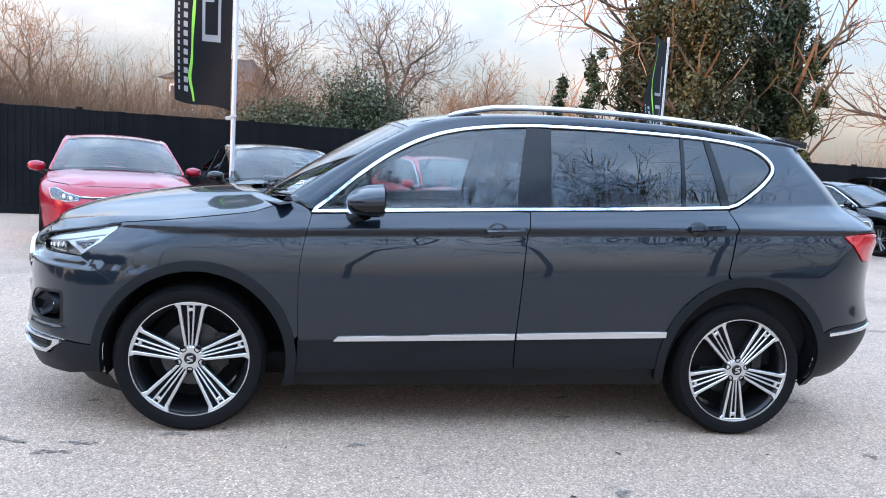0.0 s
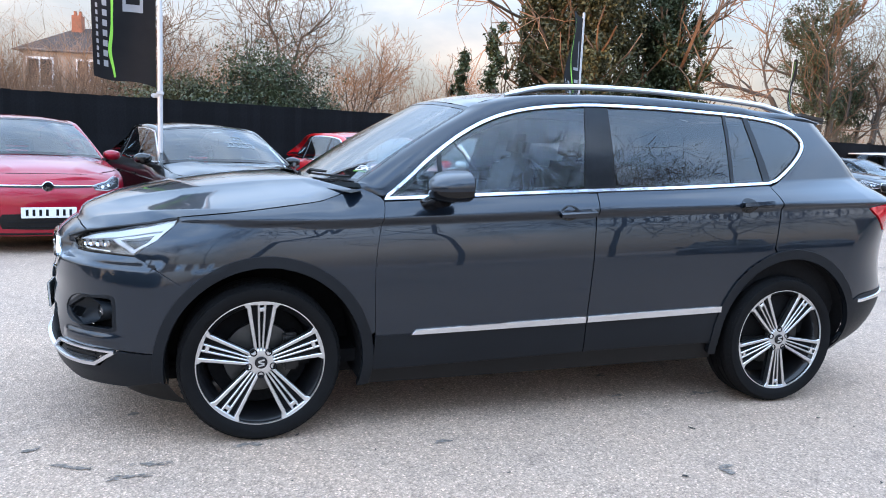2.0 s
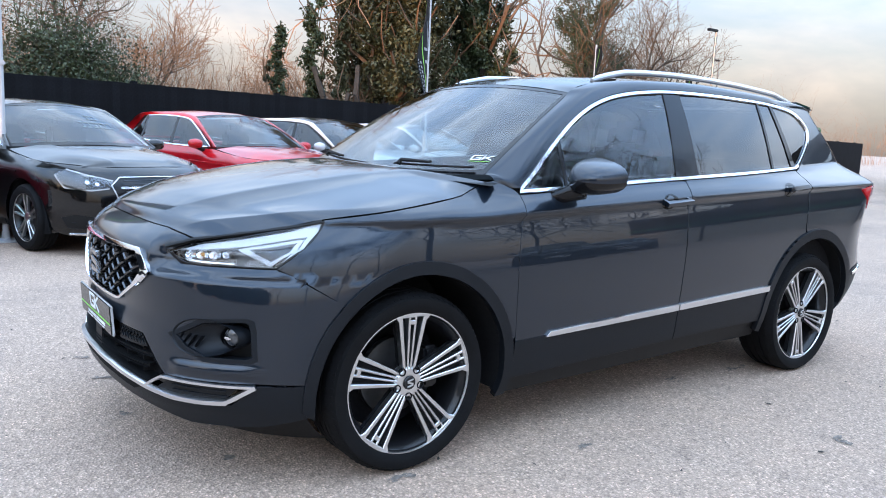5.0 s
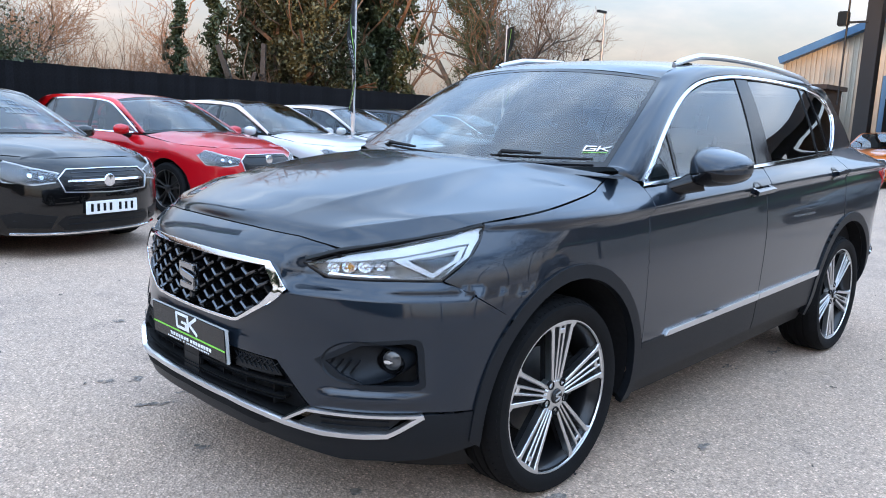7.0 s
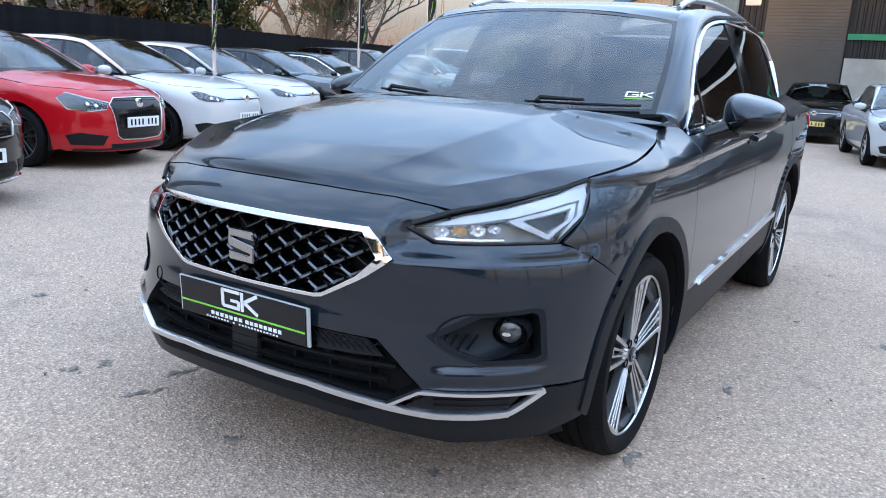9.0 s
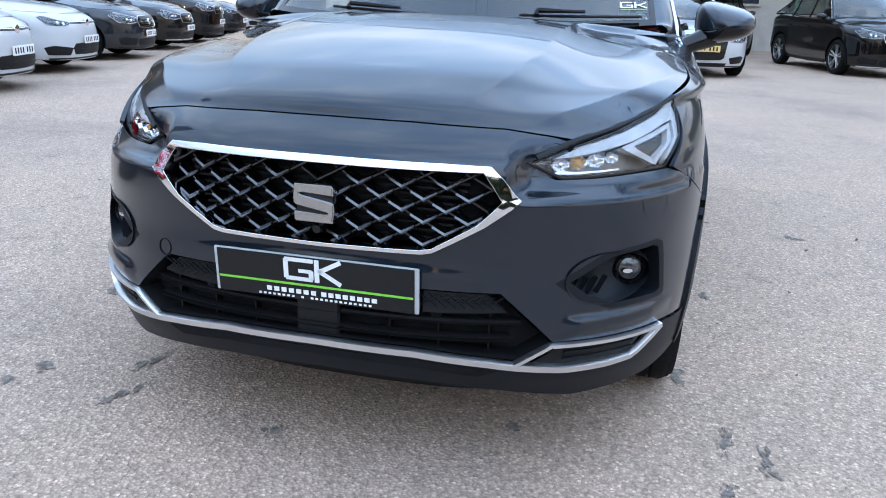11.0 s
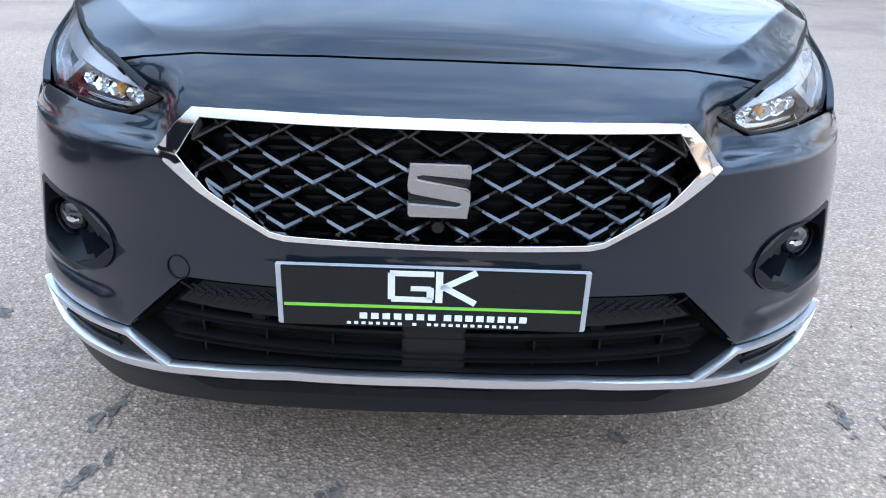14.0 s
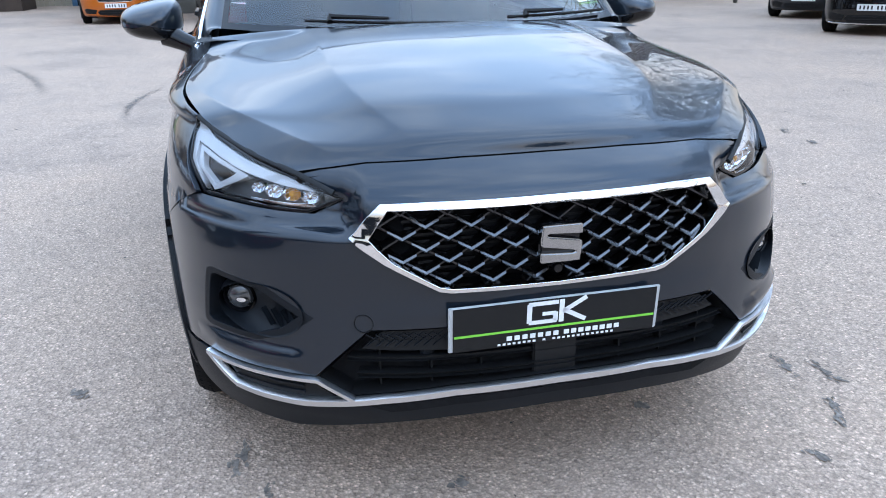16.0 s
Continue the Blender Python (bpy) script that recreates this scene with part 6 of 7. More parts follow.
        for i in range(len(A) - 1):
            for k in range(4):
                q = (i * 5 + k, i * 5 + k + 1, i * 5 + 6 + k, i * 5 + 5 + k)
                f.append(q[::-1] if sd > 0 else q)
        mesh_object("roof_pillar", v, f, paint_m, car, sharp=70)
        plain_mirror(car, sd, (0.70, -sd * (w + 0.055), belt + 0.07), paint_m)
        # lamps
        if face == "slim":
            lamp = Yp((0.44, bz - 0.10), (0.60, bz - 0.062)) + L((-fo + 0.36, bz - 0.015), (-fo + 0.42, bz - 0.03)) + Yp((0.74, bz - 0.13), (0.60, bz - 0.155), (0.47, bz - 0.14))
        else:
            lamp = Yp((0.42, bz - 0.10), (0.60, bz - 0.055)) + L((-fo + 0.38, bz - 0.01), (-fo + 0.42, bz - 0.06)) + Yp((0.76, bz - 0.17), (0.60, bz - 0.19), (0.46, bz - 0.17))
        hl = panel("headlight", h, lamp, M_DARKLAMP, car, "", step=0.04, off=0.003, rim=0.01, mirror=mr)
        strip("running_light", h, lamp[:3], 0.014, M_GUIDE, hl, off=0.008, mirror=mr)
        strip("running_light", h, lamp[3:], 0.012, M_GUIDE, hl, off=0.008, mirror=mr)
        mid = ((lamp[0][0] + lamp[2][0] * 1.2) / 2.2, (lamp[1][1] + lamp[4][1]) / 2 - 0.01)
        for dx in (-0.05, 0.03):
            circ = [(mid[0] + dx + 0.017 * math.cos(a), mid[1] + dx * 0.2 + 0.016 * math.sin(a)) for a in np.linspace(0, 2 * math.pi, 13)[:-1]]
            panel("projector", h, circ, M_REFLECTOR, hl, step=0.03, off=0.008, rim=0.006, mirror=mr)
        panel("lens", h, lamp, M_LENS, hl, step=0.06, off=0.016, rim=0, mirror=mr)
        fog = Yp((0.46, 0.36), (0.70, 0.40), (0.78, 0.37), (0.74, 0.27), (0.50, 0.26))
        fg = panel("lower_vent", h, fog, M_BLACK, car, "", step=0.05, off=0.003, rim=0.008, mirror=mr)
        strip("vent_blade", h, Yp((0.50, 0.31), (0.72, 0.325)), 0.012, M_CLAD, fg, off=0.01, mirror=mr)
        tl = L((tail_x - 0.10, belt + 0.02), (tail_x + 0.22, belt + 0.03), (tail_x + 0.25, belt - 0.14), (tail_x + 0.02, belt - 0.10))
        panel("tail_light", h, tl, M_REDLENS, car, step=0.05, off=0.006, rim=0.02, mirror=mr)
        tb = bmesh.new()
        bm_box(tb, (wb + ro - 0.04, sd * W * 0.31, belt - 0.07), (0.06, W * 0.16, 0.12), bevel=0.02)
        part("tail_light", tb, M_REDLENS, car)
        for ax in (0.0, wb):
            simple_wheel(car, -sd, (ax, -sd * (w - 0.115), R), R, R * 0.72, spoke or M_SATIN)
            v, f = [], []
            pts = arc(ax, R, ra + 0.004, -18, 198, 14)
            for x, z in pts:
                v += [(x, -sd * (w - 0.03), z), (x, -sd * (w - 0.36), z)]
            f = [(2 * i, 2 * i + 1, 2 * i + 3, 2 * i + 2) for i in range(len(pts) - 1)]
            k = len(v)
            v += [(x, -sd * (w - 0.34), z) for x, z in pts]
            f.append(tuple(range(k, k + len(pts))))
            mesh_object("wheel_well", v, f, M_LINER, car)
    # grille
    if face == "slim":
        gr = Yp((0.0, bz - 0.085), (0.42, bz - 0.095), (0.44, bz - 0.115), (0.0, bz - 0.125))
        low = Yp((0.0, 0.43), (0.42, 0.42), (0.46, 0.36), (0.42, 0.27), (0.0, 0.26))
    elif face == "tall":
        gr = Yp((0.0, bz - 0.05), (0.34, bz - 0.055), (0.42, bz - 0.12), (0.36, 0.36), (0.30, 0.32), (0.0, 0.31))
        low = Yp((0.0, 0.27), (0.42, 0.27), (0.40, 0.22), (0.0, 0.22))
    else:
        gr = Yp((0.0, bz - 0.065), (0.36, bz - 0.07), (0.44, bz - 0.14), (0.40, bz - 0.25), (0.0, bz - 0.265))
        low = Yp((0.0, 0.37), (0.40, 0.36), (0.46, 0.30), (0.40, 0.24), (0.0, 0.23))
    g1 = panel("grille", h, gr + mir(gr)[1:-1], M_GLOSS, car, "", step=0.05, off=0.003, rim=0.01)
    if face != "slim":
        strip("grille_frame", h, dense(gr + mir(gr)[1:-1], 0.05), 0.011, M_SATIN, g1, off=0.012, closed=True)
        z0, z1 = min(z for _, z in gr) + 0.035, max(z for _, z in gr) - 0.03
        for k in range(5):
            z = z0 + (z1 - z0) * k / 4
            s = h.sy(0.33, z)
            strip("grille_bar", h, [(q, z) for q in np.linspace(-s, s, 9)], 0.008, M_DARKCHROME if face == "wide" else M_CLAD, g1, off=0.008)
        if face == "wide":
            z = (z0 + z1) / 2
            s = h.sy(0.37, z)
            strip("grille_bar", h, [(q, z) for q in np.linspace(-s, s, 9)], 0.026, M_CHROME, g1, off=0.014)
    else:
        s = h.sy(0.43, bz - 0.098)
        strip("grille_bar", h, [(q, bz - 0.098) for q in np.linspace(-s, s, 9)], 0.010, M_CHROME, g1, off=0.008)
    bz_b = {"slim": bz - 0.105, "tall": bz - 0.11, "wide": bz - 0.165}[face]
    v, f = lathe([(0.0, -0.012), (0.050, -0.010), (0.056, -0.004), (0.056, 0.02)], 24, "x")
    bx = float(h(0, bz_b)[0, 0])
    mesh_object("badge", [(x + bx - 0.010, y, z + bz_b) for x, y, z in v], f, M_CHROME, g1)
    lw = panel("lower_grille", h, low + mir(low)[1:-1], M_BLACK, car, "", step=0.06, off=0.003, rim=0.008)
    for z in (0.29, 0.34):
        if face != "tall":
            s = h.sy(0.38, z)
            strip("lower_bar", h, [(q, z) for q in np.linspace(-s, s, 9)], 0.010, M_CLAD, lw, off=0.010)
    s = h.sy(w * 0.8, 0.215)
    strip("front_lip", h, [(q, 0.215) for q in np.linspace(-s, s, 17)], 0.02, M_CHROME if lip else M_BLACK, car, off=0.012)
    pz = plate_h
    px = float(h(0, pz)[0, 0])
    pb = boxed("front_plate", (px - 0.014, 0, pz), (0.012, 0.52, 0.111), plate_mat or M_PLATEWHITE, car, "", bevel=0.003)
    for k in range(7):
        y = 0.205 - 0.062 * k - (0.035 if k > 3 else 0)
        boxed("plate_bar", (px - 0.0205, y, pz), (0.002, 0.026, 0.066), M_LINER, pb)
    bm = bmesh.new()
    bm_box(bm, ((wb + ro - fo) / 2, 0, 0.26), (wb + ro + fo - 0.5, W * 0.72, 0.10))
    part("underbody", bm, M_LINER, car)
    bm = bmesh.new()
    bm_box(bm, (0.75, 0, belt - 0.06), (0.45, W * 0.70, 0.12), bevel=0.04)
    part("dashboard", bm, M_LINER, car)
    for y in (-0.36, 0.36):
        bm = bmesh.new()
        bm_box(bm, (1.62, y, 0.86), (0.14, 0.46, 0.60), bevel=0.05)
        st = part("seat", bm, M_SEAT, car)
        bm = bmesh.new()
        bm_box(bm, (1.68, y, 1.22), (0.09, 0.24, 0.16), bevel=0.04)
        part("headrest", bm, M_SEAT, st)
    bm = bmesh.new()
    bm_box(bm, (1.6, 0, 0.55), (2.4, W * 0.74, 0.2))
    part("cabin_floor", bm, M_LINER, car)
    return car


M_CHALK = material("window_marker", (0.17, 0.23, 0.26), rough=0.7, vary=0.15, vary_scale=40)
M_CARGLASS = glass("parked_car_glass", (0.50, 0.57, 0.58), gloss=0.07)
M_DARKLAMP = material("dark_lamp_body", (0.055, 0.057, 0.06), rough=0.25, metal=0.4, vary=0.3, vary_scale=14)
M_CARRED = paint("red_pearl_paint", (0.33, 0.005, 0.022), 0.25)
M_CARRED2 = paint("bright_red_paint", (0.46, 0.004, 0.010), 0.1)
M_CARBLACK = paint("black_paint", (0.003, 0.003, 0.0035), 0.6)
M_CARWHITE = paint("white_paint", (0.50, 0.51, 0.52), 0.0)
M_CARDARK = paint("dark_blue_grey_paint", (0.016, 0.019, 0.024), 0.4)
M_CARORANGE = paint("orange_paint", (0.55, 0.13, 0.015), 0.2)
M_CARSILVER = paint("silver_grey_paint", (0.22, 0.225, 0.23), 0.6)


def park(nose, heading_deg, fo=0.86):
    """The pose of a parked car whose nose stands at nose and points heading_deg, counted from -y towards +x."""
    a = radians(heading_deg)
    hx, hy = math.sin(a), -math.cos(a)
    turn = math.degrees(math.atan2(hy, hx)) + 180
    return pose(nose[0] - hx * fo, nose[1] - hy * fo, 0, 0, 0, turn)


ROW = 17.0
parked_car("glossy red hatchback parked by a black fence", park((-1.68, 4.62), 17), M_CARRED, "hatch", "slim", plate_h=0.44)
parked_car("glossy black hatchback with a chrome-barred grille", park((0.55, 4.35), 17), M_CARBLACK, "hatch", "wide", plate_h=0.42, chrome=True, lip=True, price=True)
parked_car("bright red hatchback with a tall framed grille", park((3.12, 5.85), 15), M_CARRED2, "hatch", "tall", spoke=M_DARKCHROME, plate_h=0.50, chrome=True)
parked_car("white hatchback with a black roof", park((5.25, 6.4), ROW), M_CARWHITE, "hatch", "slim", spoke=M_RIMBLACK, roof_mat=M_GLOSS, plate_h=0.47)
parked_car("white hatchback with dark headlights", park((7.6, 7.3), ROW), M_CARWHITE, "hatch", "slim", plate_h=0.47)
parked_car("dark grey saloon parked nose out", park((10.1, 8.0), ROW), M_CARDARK, "saloon", "wide", plate_h=0.45)
parked_car("black saloon with a chrome grille", park((12.7, 8.8), ROW), M_CARBLACK, "saloon", "wide", chrome=True, lip=True, plate_h=0.45)
parked_car("black estate-like car parked nose out", park((15.2, 9.5), ROW), M_CARBLACK, "suv", "wide", plate_h=0.5)
parked_car("dark grey car parked nose out", park((17.7, 10.2), ROW), M_CARDARK, "hatch", "slim")
parked_car("white van-like car parked nose out", park((20.3, 11.0), ROW), M_CARWHITE, "suv", "slim", plate_h=0.5)
parked_car("white hatchback parked far along the row", park((22.9, 11.8), ROW), M_CARWHITE, "hatch", "slim")
parked_car("tall white van parked far along the row", park((25.8, 12.8), ROW), M_CARWHITE, "van", "slim", category="van", plate_h=0.55)
parked_car("grey motorhome-like van parked far off", park((30.0, 15.5), ROW), M_CARSILVER, "van", "slim", category="van", plate_h=0.55)
OTHER = "cars parked by the building"
parked_car("white saloon with a black framed grille", park((12.4, -1.75), -78), M_CARWHITE, "saloon", "tall", group=OTHER, plate_h=0.52, plate_mat=M_PLATEYELLOW)
parked_car("black hatchback with a yellow front plate", park((17.7, 0.75), -84), M_CARBLACK, "hatch", "slim", group=OTHER, plate_mat=M_PLATEYELLOW)
parked_car("orange and black car parked by the building", park((19.6, 3.9), -84), M_CARORANGE, "hatch", "wide", group=OTHER)
parked_car("black car parked behind the white saloon", park((19.8, -2.6), -86), M_CARBLACK, "suv", "wide", group=OTHER)
parked_car("black car with a bright lower lip", park((14.6, -5.6), -75), M_CARBLACK, "suv", "wide", chrome=True, lip=True, group=OTHER, plate_h=0.5)
parked_car("black car parked across the yard", park((9.6, -10.2), -140), M_CARBLACK, "suv", "wide", chrome=True, lip=True, group=OTHER, plate_h=0.5)
parked_car("dark car parked across the yard", park((13.8, -12.0), -140), M_CARDARK, "saloon", "wide", group=OTHER)


# ---- flags on poles ----
M_POLE = material("white_pole", (0.46, 0.465, 0.475), rough=0.35, metal=0.0, coat=0.3, vary=0.06, vary_scale=4)
M_FLAG = material("black_flag_cloth", (0.011, 0.011, 0.012), rough=0.8, spec=0.15, vary=0.12, vary_scale=5, grain=0.15, grain_scale=400, bump=0.1)
M_FLAGW = material("white_flag_print", (0.26, 0.26, 0.27), rough=0.7, vary=0.08)
M_FLAGG = material("green_flag_print", (0.22, 0.55, 0.06), rough=0.7, vary=0.08)


def flag_pole(x, y, turn, low, high, height):
    """A white pole with a tall black banner, printed with a green line and white marks."""
    t = thing("banner_flag", "black advertising banner on a white pole", "flag", pose(x, y, 0, 0, 0, turn), "banner flags along the row")
    v, f = lathe([(0.0, 0.0), (0.16, 0.0), (0.16, 0.012), (0.04, 0.03), (0.035, 0.10)], 20, "z")
    mesh_object("foot", v, f, M_POLE, t)
    v, f = lathe([(0.030, 0.0), (0.030, height * 0.5), (0.026, height * 0.5 + 0.02), (0.024, height), (0.0, height + 0.01)], 16, "z")
    mesh_object("pole", v, f, M_POLE, t, "white pole")
    bm = bmesh.new()
    bm_box(bm, (-0.05, 0, low - 0.09), (0.10, 0.05, 0.05), bevel=0.012)
    bm_box(bm, (0.0, 0, low - 0.06), (0.085, 0.085, 0.05), bevel=0.012)
    part("clamp", bm, M_POLE, t)
    W = 0.74

    def cloth(a, b):
        a, b = np.atleast_1d(np.asarray(a, float)), np.atleast_1d(np.asarray(b, float))
        xx = -0.045 - a * W * (1 - 0.10 * (1 - b))
        yy = 0.05 * np.sin(a * 4.2 + b * 7.0) * a + 0.03 * np.sin(b * 11 + a * 2) * a
        zz = low + (high - low) * b + 0.10 * a * (1 - b) ** 2 + 0.02 * np.sin(a * 6 + 2 * b) * (1 - b)
        return np.stack([xx, yy, zz], 1)

    for off in (0.0018, -0.0018):
        grid_sheet("cloth", cloth, np.linspace(0, 1, 25), np.linspace(0, 1, 61), M_FLAG, t, off=off)
    for off in (0.0040, -0.0040):
        n = 61
        vv, ff = [], []
        for i, b in enumerate(np.linspace(0.012, 0.97, n)):
            a = 0.66 + 0.03 * math.sin(b * 9) + 0.05 * math.exp(-((b - 0.10) / 0.05) ** 2)
            w = 0.016 + 0.012 * math.sin(b * 14) ** 2
            for q in (a - w, a + w):
                nn = surface_normals(cloth, np.array([q]), np.array([b]), 1.0)[0]
                vv.append(cloth(q, b)[0] + nn * off)
        ff = [(2 * i, 2 * i + 1, 2 * i + 3, 2 * i + 2) for i in range(n - 1)]
        mesh_object("green_line", vv, ff, M_FLAGG, t)
        for a0, a1, k, b0, db in ((0.765, 0.835, 14, 0.045, 0.034), (0.903, 0.935, 20, 0.045, 0.024)):
            for i in range(k):
                b = b0 + db * i
                grid_sheet("print_bar", cloth, np.linspace(a0, a1, 3), np.linspace(b, b + db * 0.62, 3), M_FLAGW, t, off=off)
        for a0, a1, b0, b1 in ((0.20, 0.25, 0.26, 0.52), (0.20, 0.52, 0.24, 0.265), (0.47, 0.52, 0.26, 0.40), (0.32, 0.50, 0.385, 0.405), (0.20, 0.52, 0.505, 0.53), (0.20, 0.25, 0.60, 0.82), (0.20, 0.52, 0.60, 0.622)):
            grid_sheet("print_bar", cloth, np.linspace(a0, a1, 5), np.linspace(b0, b1, 7), M_FLAGW, t, off=off)
    return t


flag_pole(-0.62, 5.60, 4, 1.83, 5.2, 5.4)
flag_pole(6.25, 8.2, 48, 1.30, 3.60, 3.7)
flag_pole(13.2, 10.8, 50, 1.60, 3.60, 3.7)
flag_pole(21.5, 14.3, 50, 1.60, 3.60, 3.7)

# ---- buildings ----
M_BEIGE = material("beige_cladding", (0.40, 0.36, 0.29), rough=0.6, vary=0.10, vary_scale=0.8, grain=0.05)
M_BLUE = material("blue_trim", (0.045, 0.13, 0.24), rough=0.45, vary=0.08)
M_DARKCLAD = material("black_cladding", (0.010, 0.010, 0.011), rough=0.5, vary=0.2, vary_scale=1.0)
M_CREAM = material("cream_blockwork", (0.46, 0.43, 0.38), rough=0.85, vary=0.12, grain=0.1, bump=0.2, bump_scale=40)
M_SHUTTER = material("brown_shutter", (0.105, 0.095, 0.082), rough=0.5, vary=0.12, vary_scale=1.2)
M_STRIPE = material("green_fascia", (0.015, 0.30, 0.14), rough=0.45, vary=0.05)
M_ROOFTILE = material("roof_tile", (0.050, 0.034, 0.027), rough=0.95, vary=0.25, vary_scale=2.0, grain=0.25, grain_scale=25, bump=0.5, bump_scale=12)
M_BRICK = material("red_brick", (0.28, 0.10, 0.055), rough=0.85, vary=0.2, grain=0.25, grain_scale=20, bump=0.4, bump_scale=25)
M_RENDER = material("pale_house_render", (0.30, 0.25, 0.21), rough=0.85, vary=0.10, grain=0.1, bump=0.2)
M_PANE = material("dark_window_pane", (0.02, 0.025, 0.03), rough=0.08, coat=0.8, vary=0.1)
M_GREENBOX = material("green_container", (0.03, 0.15, 0.06), rough=0.5, vary=0.15, vary_scale=1.0)
M_WOOD = material("brown_shed_wood", (0.055, 0.036, 0.026), rough=0.8, vary=0.2, grain=0.2)


def ribbed(name, x, y0, y1, z0, z1, pitch, depth, mat, parent, label=""):
    """A sheet-metal wall, ribbed upright, facing -x."""
    v, f = [], []
    k = int((y1 - y0) / pitch)
    ys = []
    for i in range(k):
        for dy, d in ((0.0, 0.0), (0.55, 0.0), (0.65, depth), (0.90, depth)):
            ys.append((y0 + (i + dy) * pitch, d))
    ys.append((y1, 0.0))
    for y, d in ys:
        v += [(x - d, y, z0), (x - d, y, z1)]
    f = [(2 * i, 2 * i + 1, 2 * i + 3, 2 * i + 2) for i in range(len(ys) - 1)]
    return mesh_object(name, v, f, mat, parent, label, smooth=False)


shop = thing("workshop_building", "black clad workshop with a brown roller shutter", "building")
boxed("wall", (30.1, -8.3, 2.8), (12.0, 24.9, 5.6), M_DARKCLAD, shop)
ribbed("cladding", 24.0, -20.8, 0.95, 2.2, 5.6, 0.20, 0.04, M_DARKCLAD, shop, "black ribbed cladding")
ribbed("cladding", 24.0, 3.27, 4.15, 0.0, 5.6, 0.20, 0.04, M_DARKCLAD, shop, "black ribbed cladding")
boxed("lower_wall", (23.97, -9.95, 1.1), (0.14, 21.7, 2.2), M_CREAM, shop, "cream blockwork lower wall")
boxed("fascia", (23.90, -9.95, 2.82), (0.10, 21.7, 0.17), M_STRIPE, shop, "green fascia strip")
boxed("fascia", (23.90, 3.71, 2.82), (0.10, 0.88, 0.17), M_STRIPE, shop, "green fascia strip")
sh = boxed("roller_shutter", (23.98, 2.11, 2.15), (0.06, 2.32, 4.3), M_SHUTTER, shop, "brown roller shutter")
for k in range(43):
    boxed("shutter_slat", (23.94, 2.11, 0.05 + 0.10 * k), (0.03, 2.28, 0.085), M_SHUTTER, sh, bevel=0.01)
for y in (-3.2, -6.6, -10.0):
    wn = boxed("window", (23.86, y, 1.75), (0.12, 1.6, 0.85), M_CREAM, shop)
    boxed("pane", (23.79, y, 1.75), (0.02, 1.42, 0.70), M_PANE, wn)
boxed("post", (23.0, 5.17, 3.2), (0.40, 0.40, 6.4), M_DARKCLAD, shop, "black canopy post")
boxed("canopy", (22.6, -1.3, 6.2), (3.2, 13.2, 0.7), M_DARKCLAD, shop, "dark canopy")
fl = boxed("flood_lamp", (22.7, 5.95, 4.7), (0.22, 0.30, 0.42), M_GLOSS, shop, "black flood lamp", bevel=0.03)
boxed("lamp_arm", (22.8, 5.60, 4.6), (0.06, 0.6, 0.06), M_DARKCLAD, fl)
v, f = tube([(22.75, 5.85, 2.2), (22.75, 5.85, 5.4)], 0.03, 8)
mesh_object("cable_pipe", v, f, M_DARKCLAD, shop)

unit = thing("industrial_unit", "beige ribbed metal unit with blue trim", "building")
bm = bmesh.new()
prof = [(-8.0, 0), (11.3, 0), (11.3, 4.30), (1.6, 8.2), (-8.0, 4.3)]
a = [bm.verts.new((32.1, y, z)) for y, z in prof]
b = [bm.verts.new((52.0, y, z)) for y, z in prof]
bm.faces.new(a)
bm.faces.new(b[::-1])
for i in range(5):
    j = (i + 1) % 5
    bm.faces.new((a[i], b[i], b[j], a[j]))
part("wall", bm, M_BEIGE, unit)
for k in range(45):
    y = 11.2 - 0.2 * k
    top = 4.30 + (11.3 - y) * 0.402
    boxed("cladding_rib", (32.06, y, top / 2), (0.07, 0.07, top), M_BEIGE, unit)
bm = bmesh.new()
bm_box(bm, (31.9, 6.45, 6.33), (0.5, 10.6, 0.30), Matrix.Rotation(radians(0), 3, "X"))
bmesh.ops.rotate(bm, cent=(31.9, 6.45, 6.33), matrix=Matrix.Rotation(math.atan2(-3.9, 9.7), 3, "X"), verts=bm.verts)
part("verge_trim", bm, M_BLUE, unit, "blue verge trim")
bw = boxed("unit_door", (31.95, 5.80, 1.85), (0.15, 3.0, 3.7), M_BLUE, unit, "blue framed doorway with a half-raised shutter")
boxed("door_opening", (31.86, 5.80, 1.40), (0.04, 2.6, 2.8), M_LINER, bw)
for k in range(6):
    boxed("shutter_slat", (31.85, 5.80, 2.87 + 0.11 * k), (0.05, 2.6, 0.095), M_CREAM, bw, bevel=0.01)
for z, w, h in ((4.35, 0.42, 0.40), (3.85, 0.46, 0.30)):
    boxed("wall_sign", (23.9, 3.70, z), (0.06, w, h), M_WHITE, shop, "small white wall sign", bevel=0.02)
shed = thing("wooden_shed", "small brown wooden shed by the unit", "shed")
boxed("wall", (29.5, 9.2, 1.5), (2.0, 1.8, 3.0), M_WOOD, shed)
boxed("roof", (29.5, 9.2, 3.08), (2.3, 2.1, 0.16), M_WOOD, shed)

